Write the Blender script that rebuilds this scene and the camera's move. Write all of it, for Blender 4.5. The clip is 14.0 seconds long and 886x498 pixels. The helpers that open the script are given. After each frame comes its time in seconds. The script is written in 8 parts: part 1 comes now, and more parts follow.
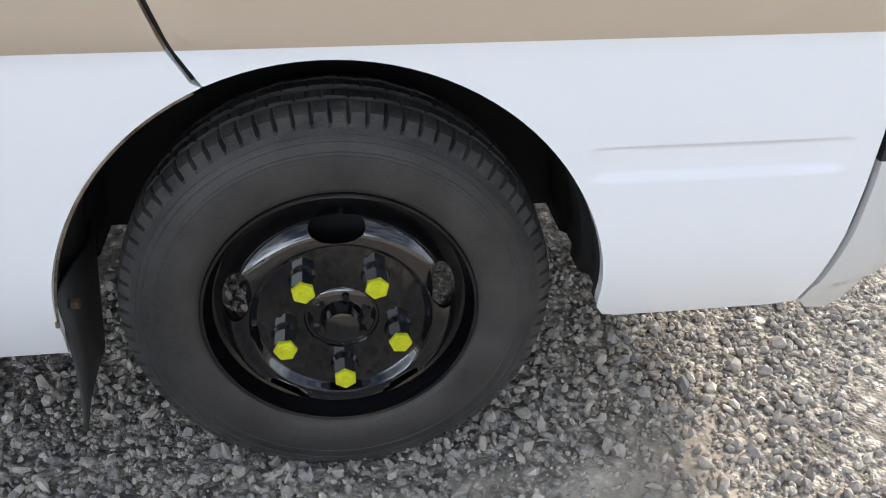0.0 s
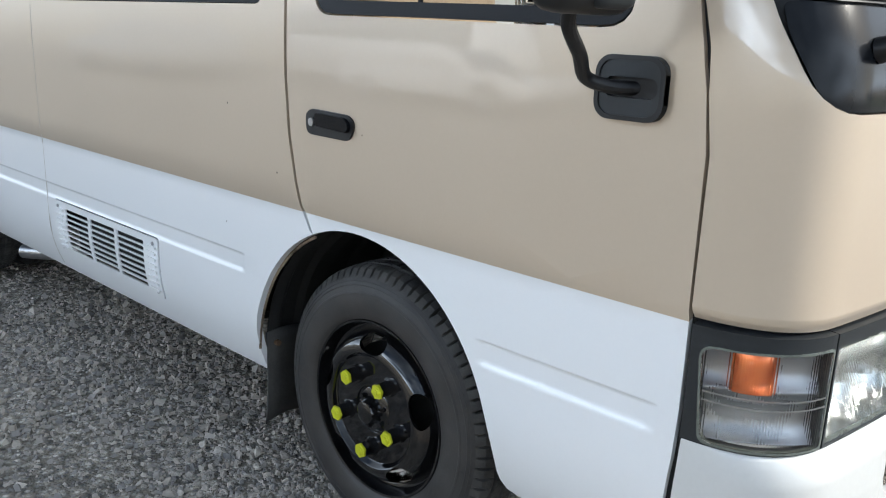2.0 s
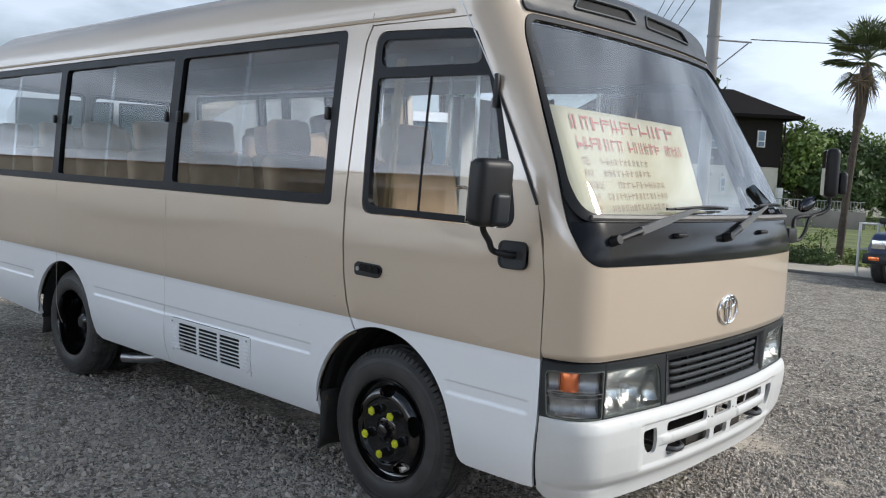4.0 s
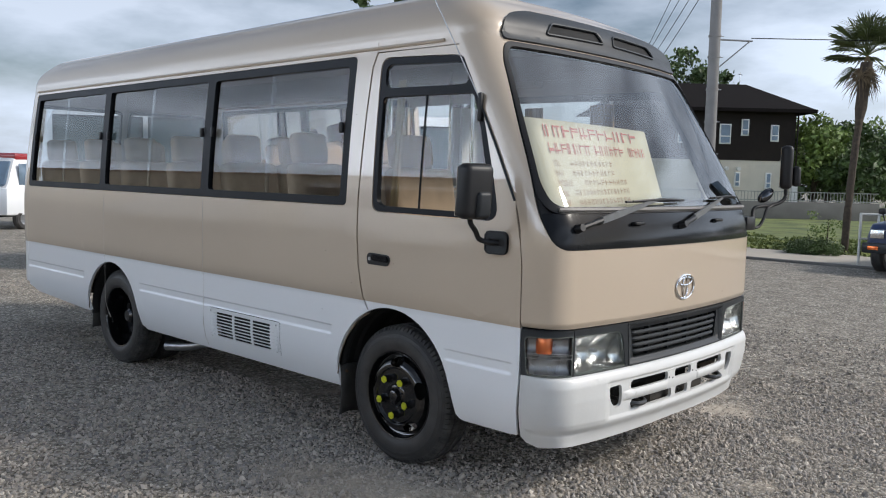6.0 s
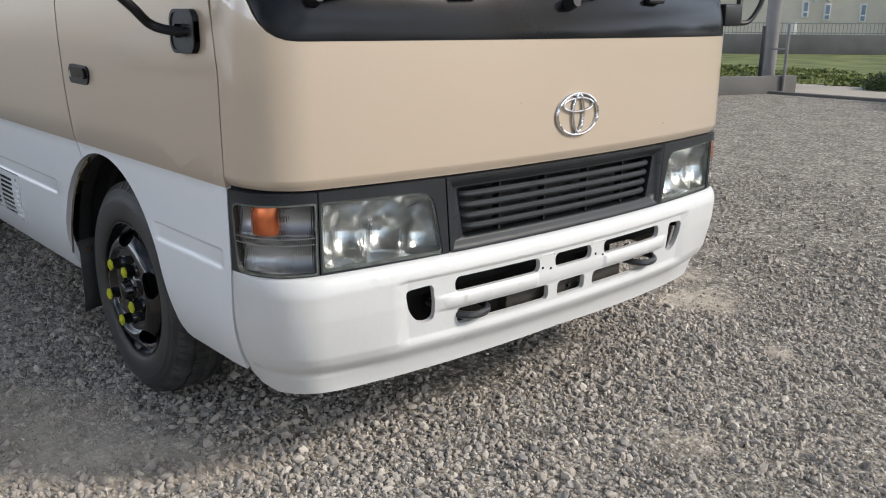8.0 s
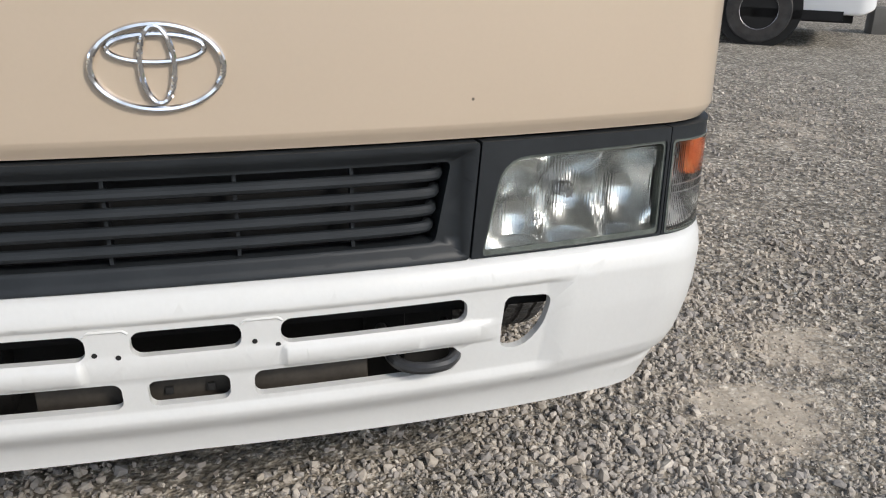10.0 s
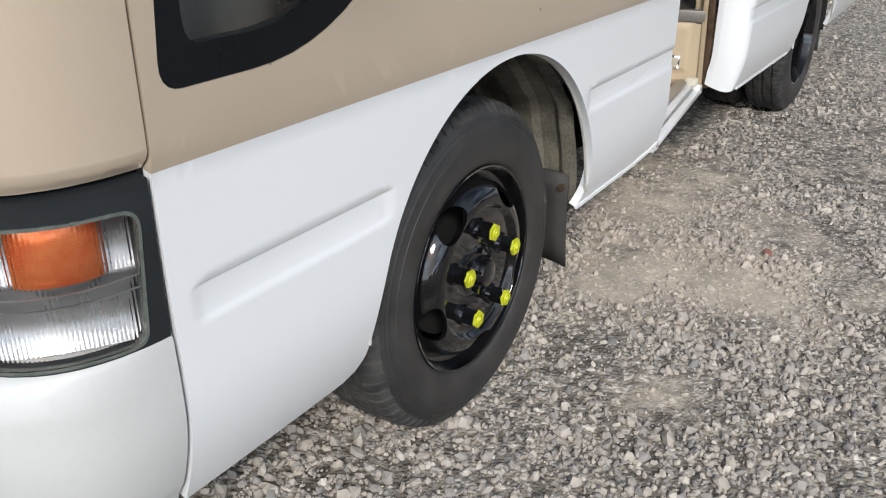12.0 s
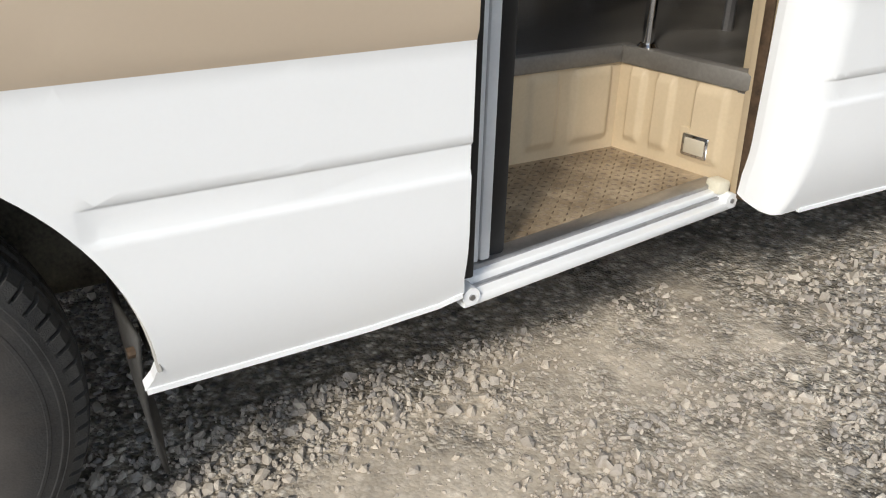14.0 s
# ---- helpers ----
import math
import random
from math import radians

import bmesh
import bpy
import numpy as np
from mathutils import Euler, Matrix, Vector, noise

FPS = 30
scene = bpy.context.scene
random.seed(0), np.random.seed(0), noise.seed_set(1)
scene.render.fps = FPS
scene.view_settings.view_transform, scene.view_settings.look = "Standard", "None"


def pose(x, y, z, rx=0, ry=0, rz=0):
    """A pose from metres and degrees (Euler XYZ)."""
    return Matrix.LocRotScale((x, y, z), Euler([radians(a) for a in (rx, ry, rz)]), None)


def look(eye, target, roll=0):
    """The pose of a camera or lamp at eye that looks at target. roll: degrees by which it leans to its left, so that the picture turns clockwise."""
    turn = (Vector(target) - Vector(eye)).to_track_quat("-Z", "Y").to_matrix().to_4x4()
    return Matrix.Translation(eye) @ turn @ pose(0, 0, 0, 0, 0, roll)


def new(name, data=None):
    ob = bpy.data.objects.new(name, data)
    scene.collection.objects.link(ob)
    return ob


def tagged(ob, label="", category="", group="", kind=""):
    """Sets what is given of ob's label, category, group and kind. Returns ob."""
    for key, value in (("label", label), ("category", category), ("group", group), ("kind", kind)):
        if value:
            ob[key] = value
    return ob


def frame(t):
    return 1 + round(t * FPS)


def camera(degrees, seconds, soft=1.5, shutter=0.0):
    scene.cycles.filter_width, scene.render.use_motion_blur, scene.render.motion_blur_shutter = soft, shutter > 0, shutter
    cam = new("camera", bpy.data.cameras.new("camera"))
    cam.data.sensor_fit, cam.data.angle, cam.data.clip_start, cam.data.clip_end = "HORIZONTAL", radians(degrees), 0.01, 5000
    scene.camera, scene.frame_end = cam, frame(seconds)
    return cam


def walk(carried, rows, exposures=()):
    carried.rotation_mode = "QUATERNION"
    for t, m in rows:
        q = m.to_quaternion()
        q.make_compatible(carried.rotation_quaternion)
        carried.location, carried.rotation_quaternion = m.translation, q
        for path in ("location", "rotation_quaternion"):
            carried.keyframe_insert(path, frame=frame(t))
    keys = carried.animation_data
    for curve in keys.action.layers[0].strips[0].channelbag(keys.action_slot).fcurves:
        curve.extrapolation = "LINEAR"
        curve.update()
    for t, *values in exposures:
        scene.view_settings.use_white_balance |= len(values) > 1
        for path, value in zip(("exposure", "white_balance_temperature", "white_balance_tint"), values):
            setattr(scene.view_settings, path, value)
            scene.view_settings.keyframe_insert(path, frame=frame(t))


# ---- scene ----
cam = camera(55.6, 14.0, soft=1.1)
PATH = [
    (0, (0.01, -1.156, 1.228), (0.252, 0.532, 0.183), 1.0),
    (0.5, (0.4, -1.181, 1.262), (0.444, 0.543, 0.25), 0.9),
    (1, (0.798, -1.21, 1.264), (0.396, 0.543, 0.39), 0.4),
    (1.5, (1.144, -1.114, 1.287), (0.2, 0.519, 0.623), 1.3),
    (2, (1.484, -1.309, 1.338), (0.159, 0.098, 0.822), 2.1),
    (2.5, (1.786, -1.614, 1.397), (0.412, -0.219, 0.987), 2.3),
    (3, (2.119, -1.89, 1.453), (0.771, -0.449, 1.126), 2.9),
    (3.5, (2.391, -2.203, 1.494), (1.049, -0.739, 1.26), 3.1),
    (3.7, (2.491, -2.366, 1.509), (1.155, -0.892, 1.297), 2.9),
    (4.4, (2.866, -2.925, 1.564), (1.53, -1.442, 1.433), 2.8),
    (5.1, (3.154, -3.349, 1.595), (1.801, -1.881, 1.48), 2.4),
    (5.8, (3.216, -3.187, 1.569), (1.854, -1.73, 1.412), 1.7),
    (6, (3.185, -3.033, 1.54), (1.82, -1.58, 1.37), 1.4),
    (6.5, (3.118, -2.579, 1.504), (1.761, -1.128, 1.28), 1.0),
    (7, (2.964, -2.087, 1.413), (1.626, -0.636, 1.086), 0.7),
    (7.2, (2.927, -1.865, 1.363), (1.567, -0.445, 0.995), 0.9),
    (7.9, (2.791, -1.122, 1.281), (1.367, 0.187, 0.773), 0.5),
    (8.6, (2.71, -0.353, 1.269), (1.144, 0.724, 0.645), 0.0),
    (9.3, (2.599, 0.393, 1.252), (0.887, 1.164, 0.563), 0.1),
    (9.5, (2.575, 0.613, 1.228), (0.827, 1.286, 0.524), 0.2),
    (10, (2.445, 1.113, 1.208), (0.632, 1.552, 0.487), 0.8),
    (10.5, (2.282, 1.626, 1.188), (0.422, 1.765, 0.465), 1.3),
    (11, (2.026, 2.072, 1.194), (0.203, 1.867, 0.398), 1.8),
    (11.5, (1.779, 2.485, 1.214), (0.066, 1.889, 0.372), 1.2),
    (12, (1.449, 2.805, 1.199), (-0.068, 1.811, 0.356), 0.2),
    (12.5, (1.069, 3.023, 1.198), (-0.252, 1.772, 0.367), -0.8),
    (13, (0.654, 3.166, 1.169), (-0.424, 1.713, 0.317), -0.3),
    (13.5, (0.18, 3.149, 1.175), (-0.789, 1.645, 0.281), 1.1),
    (14, (-0.295, 3.099, 1.153), (-1.19, 1.553, 0.254), 1.4),
]
walk(cam, [(t, look(eye, target, roll)) for t, eye, target, roll in PATH], [(0.0, 1.14, 6600, 10), (0.5, 1.22, 6600, 10), (1.0, 1.05, 6400, 10), (1.5, 0.96, 6300, 7), (2.0, 0.92, 6250, 6), (3.0, 0.54, 6300, 7), (5.8, 0.10, 6350, 10), (7.2, 0.34, 6450, 10), (9.3, 0.08, 6560, 10), (10.0, 0.17, 6500, 10), (10.5, 0.15, 6450, 10), (11.5, 0.04, 6150, 10), (12.0, 0.14, 6250, 9), (12.5, 0.22, 6400, 9), (13.0, 0.32, 6380, 8), (13.5, 0.44, 6450, 6), (14.0, 0.31, 6600, 8)])

# ---- light ----
SUN_AZ = Vector((0.79, 0.613))
SUN_EL = radians(34)
world = bpy.data.worlds.new("sky_world")
scene.world = world
world.use_nodes = True
wn = world.node_tree
sky = wn.nodes.new("ShaderNodeTexSky")
sky.sky_type = 'NISHITA'
sky.sun_disc = False
sky.sun_elevation = SUN_EL
sky.sun_rotation = math.atan2(SUN_AZ.x, SUN_AZ.y)
sky.air_density, sky.dust_density, sky.ozone_density = 1.0, 2.0, 1.0
# thin broken cloud over the blue
wtc = wn.nodes.new("ShaderNodeTexCoord")
wmap = wn.nodes.new("ShaderNodeMapping")
wmap.inputs["Scale"].default_value = (1.0, 1.0, 3.2)
cloud = wn.nodes.new("ShaderNodeTexNoise")
cloud.inputs["Scale"].default_value = 2.1
cloud.inputs["Detail"].default_value = 7
cloud.inputs["Roughness"].default_value = 0.55
cramp = wn.nodes.new("ShaderNodeMapRange")
cramp.inputs["From Min"].default_value = 0.38
cramp.inputs["From Max"].default_value = 0.60
cmix = wn.nodes.new("ShaderNodeMix")
cmix.data_type = 'RGBA'
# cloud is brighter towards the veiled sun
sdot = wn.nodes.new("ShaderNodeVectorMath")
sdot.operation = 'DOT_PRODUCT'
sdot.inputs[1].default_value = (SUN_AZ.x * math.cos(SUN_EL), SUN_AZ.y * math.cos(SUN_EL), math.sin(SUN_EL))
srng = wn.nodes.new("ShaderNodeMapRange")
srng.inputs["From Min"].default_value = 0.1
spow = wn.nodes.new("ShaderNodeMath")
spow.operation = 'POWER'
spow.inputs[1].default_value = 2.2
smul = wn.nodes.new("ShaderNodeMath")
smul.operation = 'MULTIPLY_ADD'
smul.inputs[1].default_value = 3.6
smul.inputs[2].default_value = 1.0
scol = wn.nodes.new("ShaderNodeVectorMath")
scol.operation = 'SCALE'
scol.inputs[0].default_value = (4.7, 5.3, 6.25)
bg = wn.nodes["Background"]
bg.inputs["Strength"].default_value = 0.125
wn.links.new(wtc.outputs["Generated"], wmap.inputs["Vector"])
wn.links.new(wmap.outputs["Vector"], cloud.inputs["Vector"])
wn.links.new(cloud.outputs["Fac"], cramp.inputs["Value"])
wn.links.new(cramp.outputs["Result"], cmix.inputs["Factor"])
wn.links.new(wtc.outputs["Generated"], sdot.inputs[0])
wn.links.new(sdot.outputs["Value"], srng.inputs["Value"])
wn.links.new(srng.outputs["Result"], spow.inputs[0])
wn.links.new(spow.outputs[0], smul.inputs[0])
# cloud low on the -y side brightened, an added fill for the shaded side
fill_dot = wn.nodes.new("ShaderNodeVectorMath")
fill_dot.operation = 'DOT_PRODUCT'
fill_dot.inputs[1].default_value = (-0.34, -0.94, -0.55)
wn.links.new(wtc.outputs["Generated"], fill_dot.inputs[0])
sfill = wn.nodes.new("ShaderNodeMapRange")
sfill.inputs["From Min"].default_value, sfill.inputs["From Max"].default_value = 0.40, 0.85
sfill.inputs["To Max"].default_value = 4.6
sfull = wn.nodes.new("ShaderNodeMath")
wn.links.new(fill_dot.outputs["Value"], sfill.inputs["Value"])
wn.links.new(sfill.outputs["Result"], sfull.inputs[0])
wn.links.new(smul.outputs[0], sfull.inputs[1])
# and paler towards the horizon
ssep = wn.nodes.new("ShaderNodeSeparateXYZ")
selv = wn.nodes.new("ShaderNodeMapRange")
selv.inputs["To Min"].default_value, selv.inputs["To Max"].default_value = 1.25, 0.14
sall = wn.nodes.new("ShaderNodeMath")
sall.operation = 'MULTIPLY'
wn.links.new(wtc.outputs["Generated"], ssep.inputs[0])
wn.links.new(ssep.outputs["Z"], selv.inputs["Value"])
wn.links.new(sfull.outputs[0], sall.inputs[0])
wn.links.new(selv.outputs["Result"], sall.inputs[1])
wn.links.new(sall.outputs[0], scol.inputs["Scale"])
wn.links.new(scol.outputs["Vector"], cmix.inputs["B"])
blue = wn.nodes.new("ShaderNodeVectorMath")
blue.operation = 'SCALE'
blue.inputs["Scale"].default_value = 0.6
wn.links.new(sky.outputs["Color"], blue.inputs[0])
wn.links.new(blue.outputs["Vector"], cmix.inputs["A"])
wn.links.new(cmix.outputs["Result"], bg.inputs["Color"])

sun = new("sun", bpy.data.lights.new("sun", 'SUN'))
sun.data.energy = 2.6
sun.data.angle = radians(10.0)
sun.data.color = (1.0, 0.93, 0.84)
sun.matrix_world = look((0, 0, 0), (-SUN_AZ.x * math.cos(SUN_EL), -SUN_AZ.y * math.cos(SUN_EL), -math.sin(SUN_EL)))

# ---- materials ----
def material(name, base, rough=0.5, metal=0.0, var=0.08, scale=6.0, fine=120.0, bump=0.0, bscale=150.0, coat=0.0, tint=None, spec=0.5, rvar=0.1):
    m = bpy.data.materials.new(name)
    m.use_nodes = True
    nt = m.node_tree
    b = nt.nodes["Principled BSDF"]
    tc = nt.nodes.new("ShaderNodeTexCoord")
    n1 = nt.nodes.new("ShaderNodeTexNoise")
    n1.inputs["Scale"].default_value = scale
    n1.inputs["Detail"].default_value = 6
    n2 = nt.nodes.new("ShaderNodeTexNoise")
    n2.inputs["Scale"].default_value = fine
    n2.inputs["Detail"].default_value = 3
    add = nt.nodes.new("ShaderNodeMath")
    add.operation = 'MULTIPLY_ADD'
    add.inputs[1].default_value = 0.4
    rng = nt.nodes.new("ShaderNodeMapRange")
    rng.inputs["From Min"].default_value = 0.5
    rng.inputs["From Max"].default_value = 0.95
    mix = nt.nodes.new("ShaderNodeMix")
    mix.data_type = 'RGBA'
    lo = [min(1, c * (1 - var)) for c in base]
    hi = [min(1, c * (1 + var)) for c in (tint or base)]
    mix.inputs["A"].default_value = (*lo, 1)
    mix.inputs["B"].default_value = (*hi, 1)
    L = nt.links.new
    L(tc.outputs["Object"], n1.inputs["Vector"])
    L(tc.outputs["Object"], n2.inputs["Vector"])
    L(n2.outputs["Fac"], add.inputs[0])
    L(n1.outputs["Fac"], add.inputs[2])
    L(add.outputs[0], rng.inputs["Value"])
    L(rng.outputs["Result"], mix.inputs["Factor"])
    L(mix.outputs["Result"], b.inputs["Base Color"])
    rr = nt.nodes.new("ShaderNodeMapRange")
    rr.inputs["To Min"].default_value = max(0.02, rough - rvar)
    rr.inputs["To Max"].default_value = min(1, rough + rvar)
    L(n1.outputs["Fac"], rr.inputs["Value"])
    L(rr.outputs["Result"], b.inputs["Roughness"])
    b.inputs["Metallic"].default_value = metal
    b.inputs["Specular IOR Level"].default_value = spec
    b.inputs["Coat Weight"].default_value = coat
    b.inputs["Coat Roughness"].default_value = 0.06
    if bump:
        n3 = nt.nodes.new("ShaderNodeTexNoise")
        n3.inputs["Scale"].default_value = bscale
        n3.inputs["Detail"].default_value = 4
        bp = nt.nodes.new("ShaderNodeBump")
        bp.inputs["Strength"].default_value = bump
        bp.inputs["Distance"].default_value = 0.01
        L(tc.outputs["Object"], n3.inputs["Vector"])
        L(n3.outputs["Fac"], bp.inputs["Height"])
        L(bp.outputs["Normal"], b.inputs["Normal"])
    return m


def glass(name, tint, ior=1.45, rough=0.0):
    m = bpy.data.materials.new(name)
    m.use_nodes = True
    nt = m.node_tree
    nt.nodes.remove(nt.nodes["Principled BSDF"])
    out = nt.nodes["Material Output"]
    tr = nt.nodes.new("ShaderNodeBsdfTransparent")
    tr.inputs["Color"].default_value = (*tint, 1)
    gl = nt.nodes.new("ShaderNodeBsdfGlossy")
    gl.inputs["Roughness"].default_value = rough
    fr = nt.nodes.new("ShaderNodeFresnel")
    fr.inputs["IOR"].default_value = ior
    mx = nt.nodes.new("ShaderNodeMixShader")
    nt.links.new(fr.outputs[0], mx.inputs[0])
    nt.links.new(tr.outputs[0], mx.inputs[1])
    nt.links.new(gl.outputs[0], mx.inputs[2])
    nt.links.new(mx.outputs[0], out.inputs["Surface"])
    return m


def lamp_glass(name, tint, pitch):
    """Clear lamp lens with fine upright flutes."""
    m = bpy.data.materials.new(name)
    m.use_nodes = True
    nt = m.node_tree
    nt.nodes.remove(nt.nodes["Principled BSDF"])
    out = nt.nodes["Material Output"]
    tr = nt.nodes.new("ShaderNodeBsdfRefraction")
    tr.inputs["Color"].default_value = (*tint, 1)
    tr.inputs["IOR"].default_value = 1.12
    tr.inputs["Roughness"].default_value = 0.03
    gl = nt.nodes.new("ShaderNodeBsdfGlossy")
    gl.inputs["Roughness"].default_value = 0.08
    fr = nt.nodes.new("ShaderNodeFresnel")
    fr.inputs["IOR"].default_value = 1.55
    at = nt.nodes.new("ShaderNodeAttribute")
    at.attribute_name = "along"
    wv = nt.nodes.new("ShaderNodeMath")
    wv.operation = 'MULTIPLY'
    wv.inputs[1].default_value = 2 * math.pi / pitch
    sn = nt.nodes.new("ShaderNodeMath")
    sn.operation = 'SINE'
    bp = nt.nodes.new("ShaderNodeBump")
    bp.inputs["Strength"].default_value = 0.9
    bp.inputs["Distance"].default_value = pitch * 0.24
    mx = nt.nodes.new("ShaderNodeMixShader")
    L = nt.links.new
    L(at.outputs["Fac"], wv.inputs[0])
    L(wv.outputs[0], sn.inputs[0])
    L(sn.outputs[0], bp.inputs["Height"])
    for n in (tr, gl):
        L(bp.outputs["Normal"], n.inputs["Normal"])
    L(fr.outputs[0], mx.inputs[0])
    L(tr.outputs[0], mx.inputs[1])
    L(gl.outputs[0], mx.inputs[2])
    L(mx.outputs[0], out.inputs["Surface"])
    return m


WHITE = material("white_paint", (0.79, 0.805, 0.82), 0.30, var=0.012, coat=0.7, scale=1.2, rvar=0.02)
BEIGE = material("beige_paint", (0.515, 0.422, 0.322), 0.30, metal=0.1, var=0.02, coat=0.8, scale=1.5, rvar=0.05)
BUMPER = material("bumper_paint", (0.59, 0.595, 0.585), 0.42, var=0.03, coat=0.3, scale=5, bump=0.03, bscale=60)
DARKGREY = material("dark_grey_plastic", (0.017, 0.020, 0.023), 0.45, spec=0.35, var=0.15, scale=9, bump=0.06, bscale=500)
BLACKPANEL = material("black_gloss_panel", (0.007, 0.008, 0.010), 0.16, var=0.3, scale=4, spec=0.2)
BLACKTRIM = material("black_rubber_trim", (0.009, 0.009, 0.010), 0.45, var=0.2, scale=10, spec=0.35)
FRAMEBLACK = material("window_frame_black", (0.008, 0.009, 0.012), 0.45, var=0.2, scale=6, spec=0.16)
RUBBER = material("tyre_rubber", (0.022, 0.0225, 0.024), 0.52, var=0.3, scale=9, fine=300, bump=0.15, bscale=300, tint=(0.043, 0.042, 0.041), spec=0.4)


def dusty_sidewall(m):
    """Brown road dust on the lower sidewall of a tyre, with scuffs running round it."""
    nt = m.node_tree
    b = nt.nodes["Principled BSDF"]
    src = b.inputs["Base Color"].links[0].from_socket
    tc = nt.nodes.new("ShaderNodeTexCoord")
    flat = nt.nodes.new("ShaderNodeVectorMath")
    flat.operation = 'MULTIPLY'
    flat.inputs[1].default_value = (1, 0, 1)
    ln = nt.nodes.new("ShaderNodeVectorMath")
    ln.operation = 'LENGTH'
    scuff = nt.nodes.new("ShaderNodeTexNoise")
    scuff.inputs["Scale"].default_value = 16
    scuff.inputs["Detail"].default_value = 7
    scuff.inputs["Roughness"].default_value = 0.7
    add = nt.nodes.new("ShaderNodeMath")
    add.operation = 'MULTIPLY_ADD'
    add.inputs[1].default_value = 0.34
    rng = nt.nodes.new("ShaderNodeMapRange")
    rng.inputs["From Min"].default_value, rng.inputs["From Max"].default_value = 0.50, 0.435
    rng.inputs["To Max"].default_value = 0.26
    mix = nt.nodes.new("ShaderNodeMix")
    mix.data_type = 'RGBA'
    mix.inputs["B"].default_value = (0.068, 0.057, 0.049, 1)
    L = nt.links.new
    L(tc.outputs["Object"], flat.inputs[0])
    L(flat.outputs["Vector"], ln.inputs[0])
    L(tc.outputs["Object"], scuff.inputs["Vector"])
    L(scuff.outputs["Fac"], add.inputs[0])
    L(ln.outputs["Value"], add.inputs[2])
    L(add.outputs[0], rng.inputs["Value"])
    L(rng.outputs["Result"], mix.inputs["Factor"])
    L(src, mix.inputs["A"])
    L(mix.outputs["Result"], b.inputs["Base Color"])


dusty_sidewall(RUBBER)
TREAD = material("tyre_tread", (0.026, 0.027, 0.029), 0.75, var=0.35, scale=20, fine=400, bump=0.3, bscale=400, tint=(0.055, 0.053, 0.050))
RIMBLACK = material("gloss_black_rim", (0.005, 0.005, 0.006), 0.05, var=0.3, coat=1.0, scale=8, rvar=0.02, spec=0.2)
RIMBLACK.node_tree.nodes["Principled BSDF"].inputs["Coat IOR"].default_value = 1.6
NUTYELLOW = material("yellow_nut_paint", (0.52, 0.54, 0.015), 0.45, var=0.15, scale=40, bump=0.1, bscale=200)
CHROME = material("chrome", (0.75, 0.75, 0.76), 0.08, metal=1.0, var=0.05, scale=20, rvar=0.04)
STEEL = material("brushed_steel", (0.42, 0.42, 0.43), 0.33, metal=0.9, var=0.12, scale=30)
WIPER = material("wiper_grey", (0.16, 0.165, 0.17), 0.42, metal=0.35, var=0.15, scale=20)
def specks(m, scale, size, share):
    """Tiny dark spots of dirt, some way apart, on a paint."""
    nt = m.node_tree
    b = nt.nodes["Principled BSDF"]
    src = b.inputs["Base Color"].links[0].from_socket
    tc = nt.nodes.new("ShaderNodeTexCoord")
    vo = nt.nodes.new("ShaderNodeTexVoronoi")
    vo.inputs["Scale"].default_value = scale
    sep = nt.nodes.new("ShaderNodeSeparateColor")
    pick = nt.nodes.new("ShaderNodeMath")
    pick.operation = 'LESS_THAN'
    pick.inputs[1].default_value = share
    near = nt.nodes.new("ShaderNodeMapRange")
    near.inputs["From Min"].default_value, near.inputs["From Max"].default_value = size * scale, size * scale * 0.5
    mul = nt.nodes.new("ShaderNodeMath")
    mul.operation = 'MULTIPLY'
    mix = nt.nodes.new("ShaderNodeMix")
    mix.data_type = 'RGBA'
    mix.inputs["B"].default_value = (0.10, 0.08, 0.06, 1)
    L = nt.links.new
    L(tc.outputs["Object"], vo.inputs["Vector"])
    L(vo.outputs["Color"], sep.inputs["Color"])
    L(sep.outputs["Red"], pick.inputs[0])
    L(vo.outputs["Distance"], near.inputs["Value"])
    L(near.outputs["Result"], mul.inputs[0])
    L(pick.outputs[0], mul.inputs[1])
    L(mul.outputs[0], mix.inputs["Factor"])
    L(src, mix.inputs["A"])
    L(mix.outputs["Result"], b.inputs["Base Color"])


BEIGE.node_tree.nodes["Principled BSDF"].inputs["Coat IOR"].default_value = 1.75
BEIGE.node_tree.nodes["Principled BSDF"].inputs["Coat Roughness"].default_value = 0.03
specks(BEIGE, 9.0, 0.0035, 0.30)
specks(WHITE, 7.0, 0.0035, 0.16)
specks(BUMPER, 9.0, 0.0035, 0.25)
GLASS = glass("window_glass", (0.80, 0.83, 0.84), 1.55)
SCREEN = glass("windscreen_glass", (0.86, 0.89, 0.88), 2.05)
MIRROR = material("mirror_glass", (0.85, 0.87, 0.88), 0.03, metal=1.0, var=0.02, rvar=0.01)
LENS = lamp_glass("lamp_lens", (0.90, 0.925, 0.915), 0.0062)
TURNLENS = lamp_glass("turn_lens", (0.96, 0.97, 0.98), 0.0052)
AMBER = material("amber_reflector", (0.93, 0.17, 0.035), 0.2, metal=0.7, var=0.1, scale=30, tint=(0.98, 0.28, 0.09), coat=0.6)
LENSEDGE = material("lamp_lens_edge", (0.15, 0.17, 0.155), 0.18, var=0.25, scale=30, metal=0.3, coat=0.4)
REFLECTOR = material("lamp_reflector", (0.70, 0.71, 0.71), 0.2, metal=0.95, var=0.1, scale=15)
PALEBOWL = material("pale_lamp_bowl", (0.40, 0.405, 0.41), 0.28, metal=0.68, var=0.08, scale=12)
CABIN = material("cabin_beige_plastic", (0.52, 0.42, 0.285), 0.5, var=0.08, scale=7, bump=0.04, bscale=200)
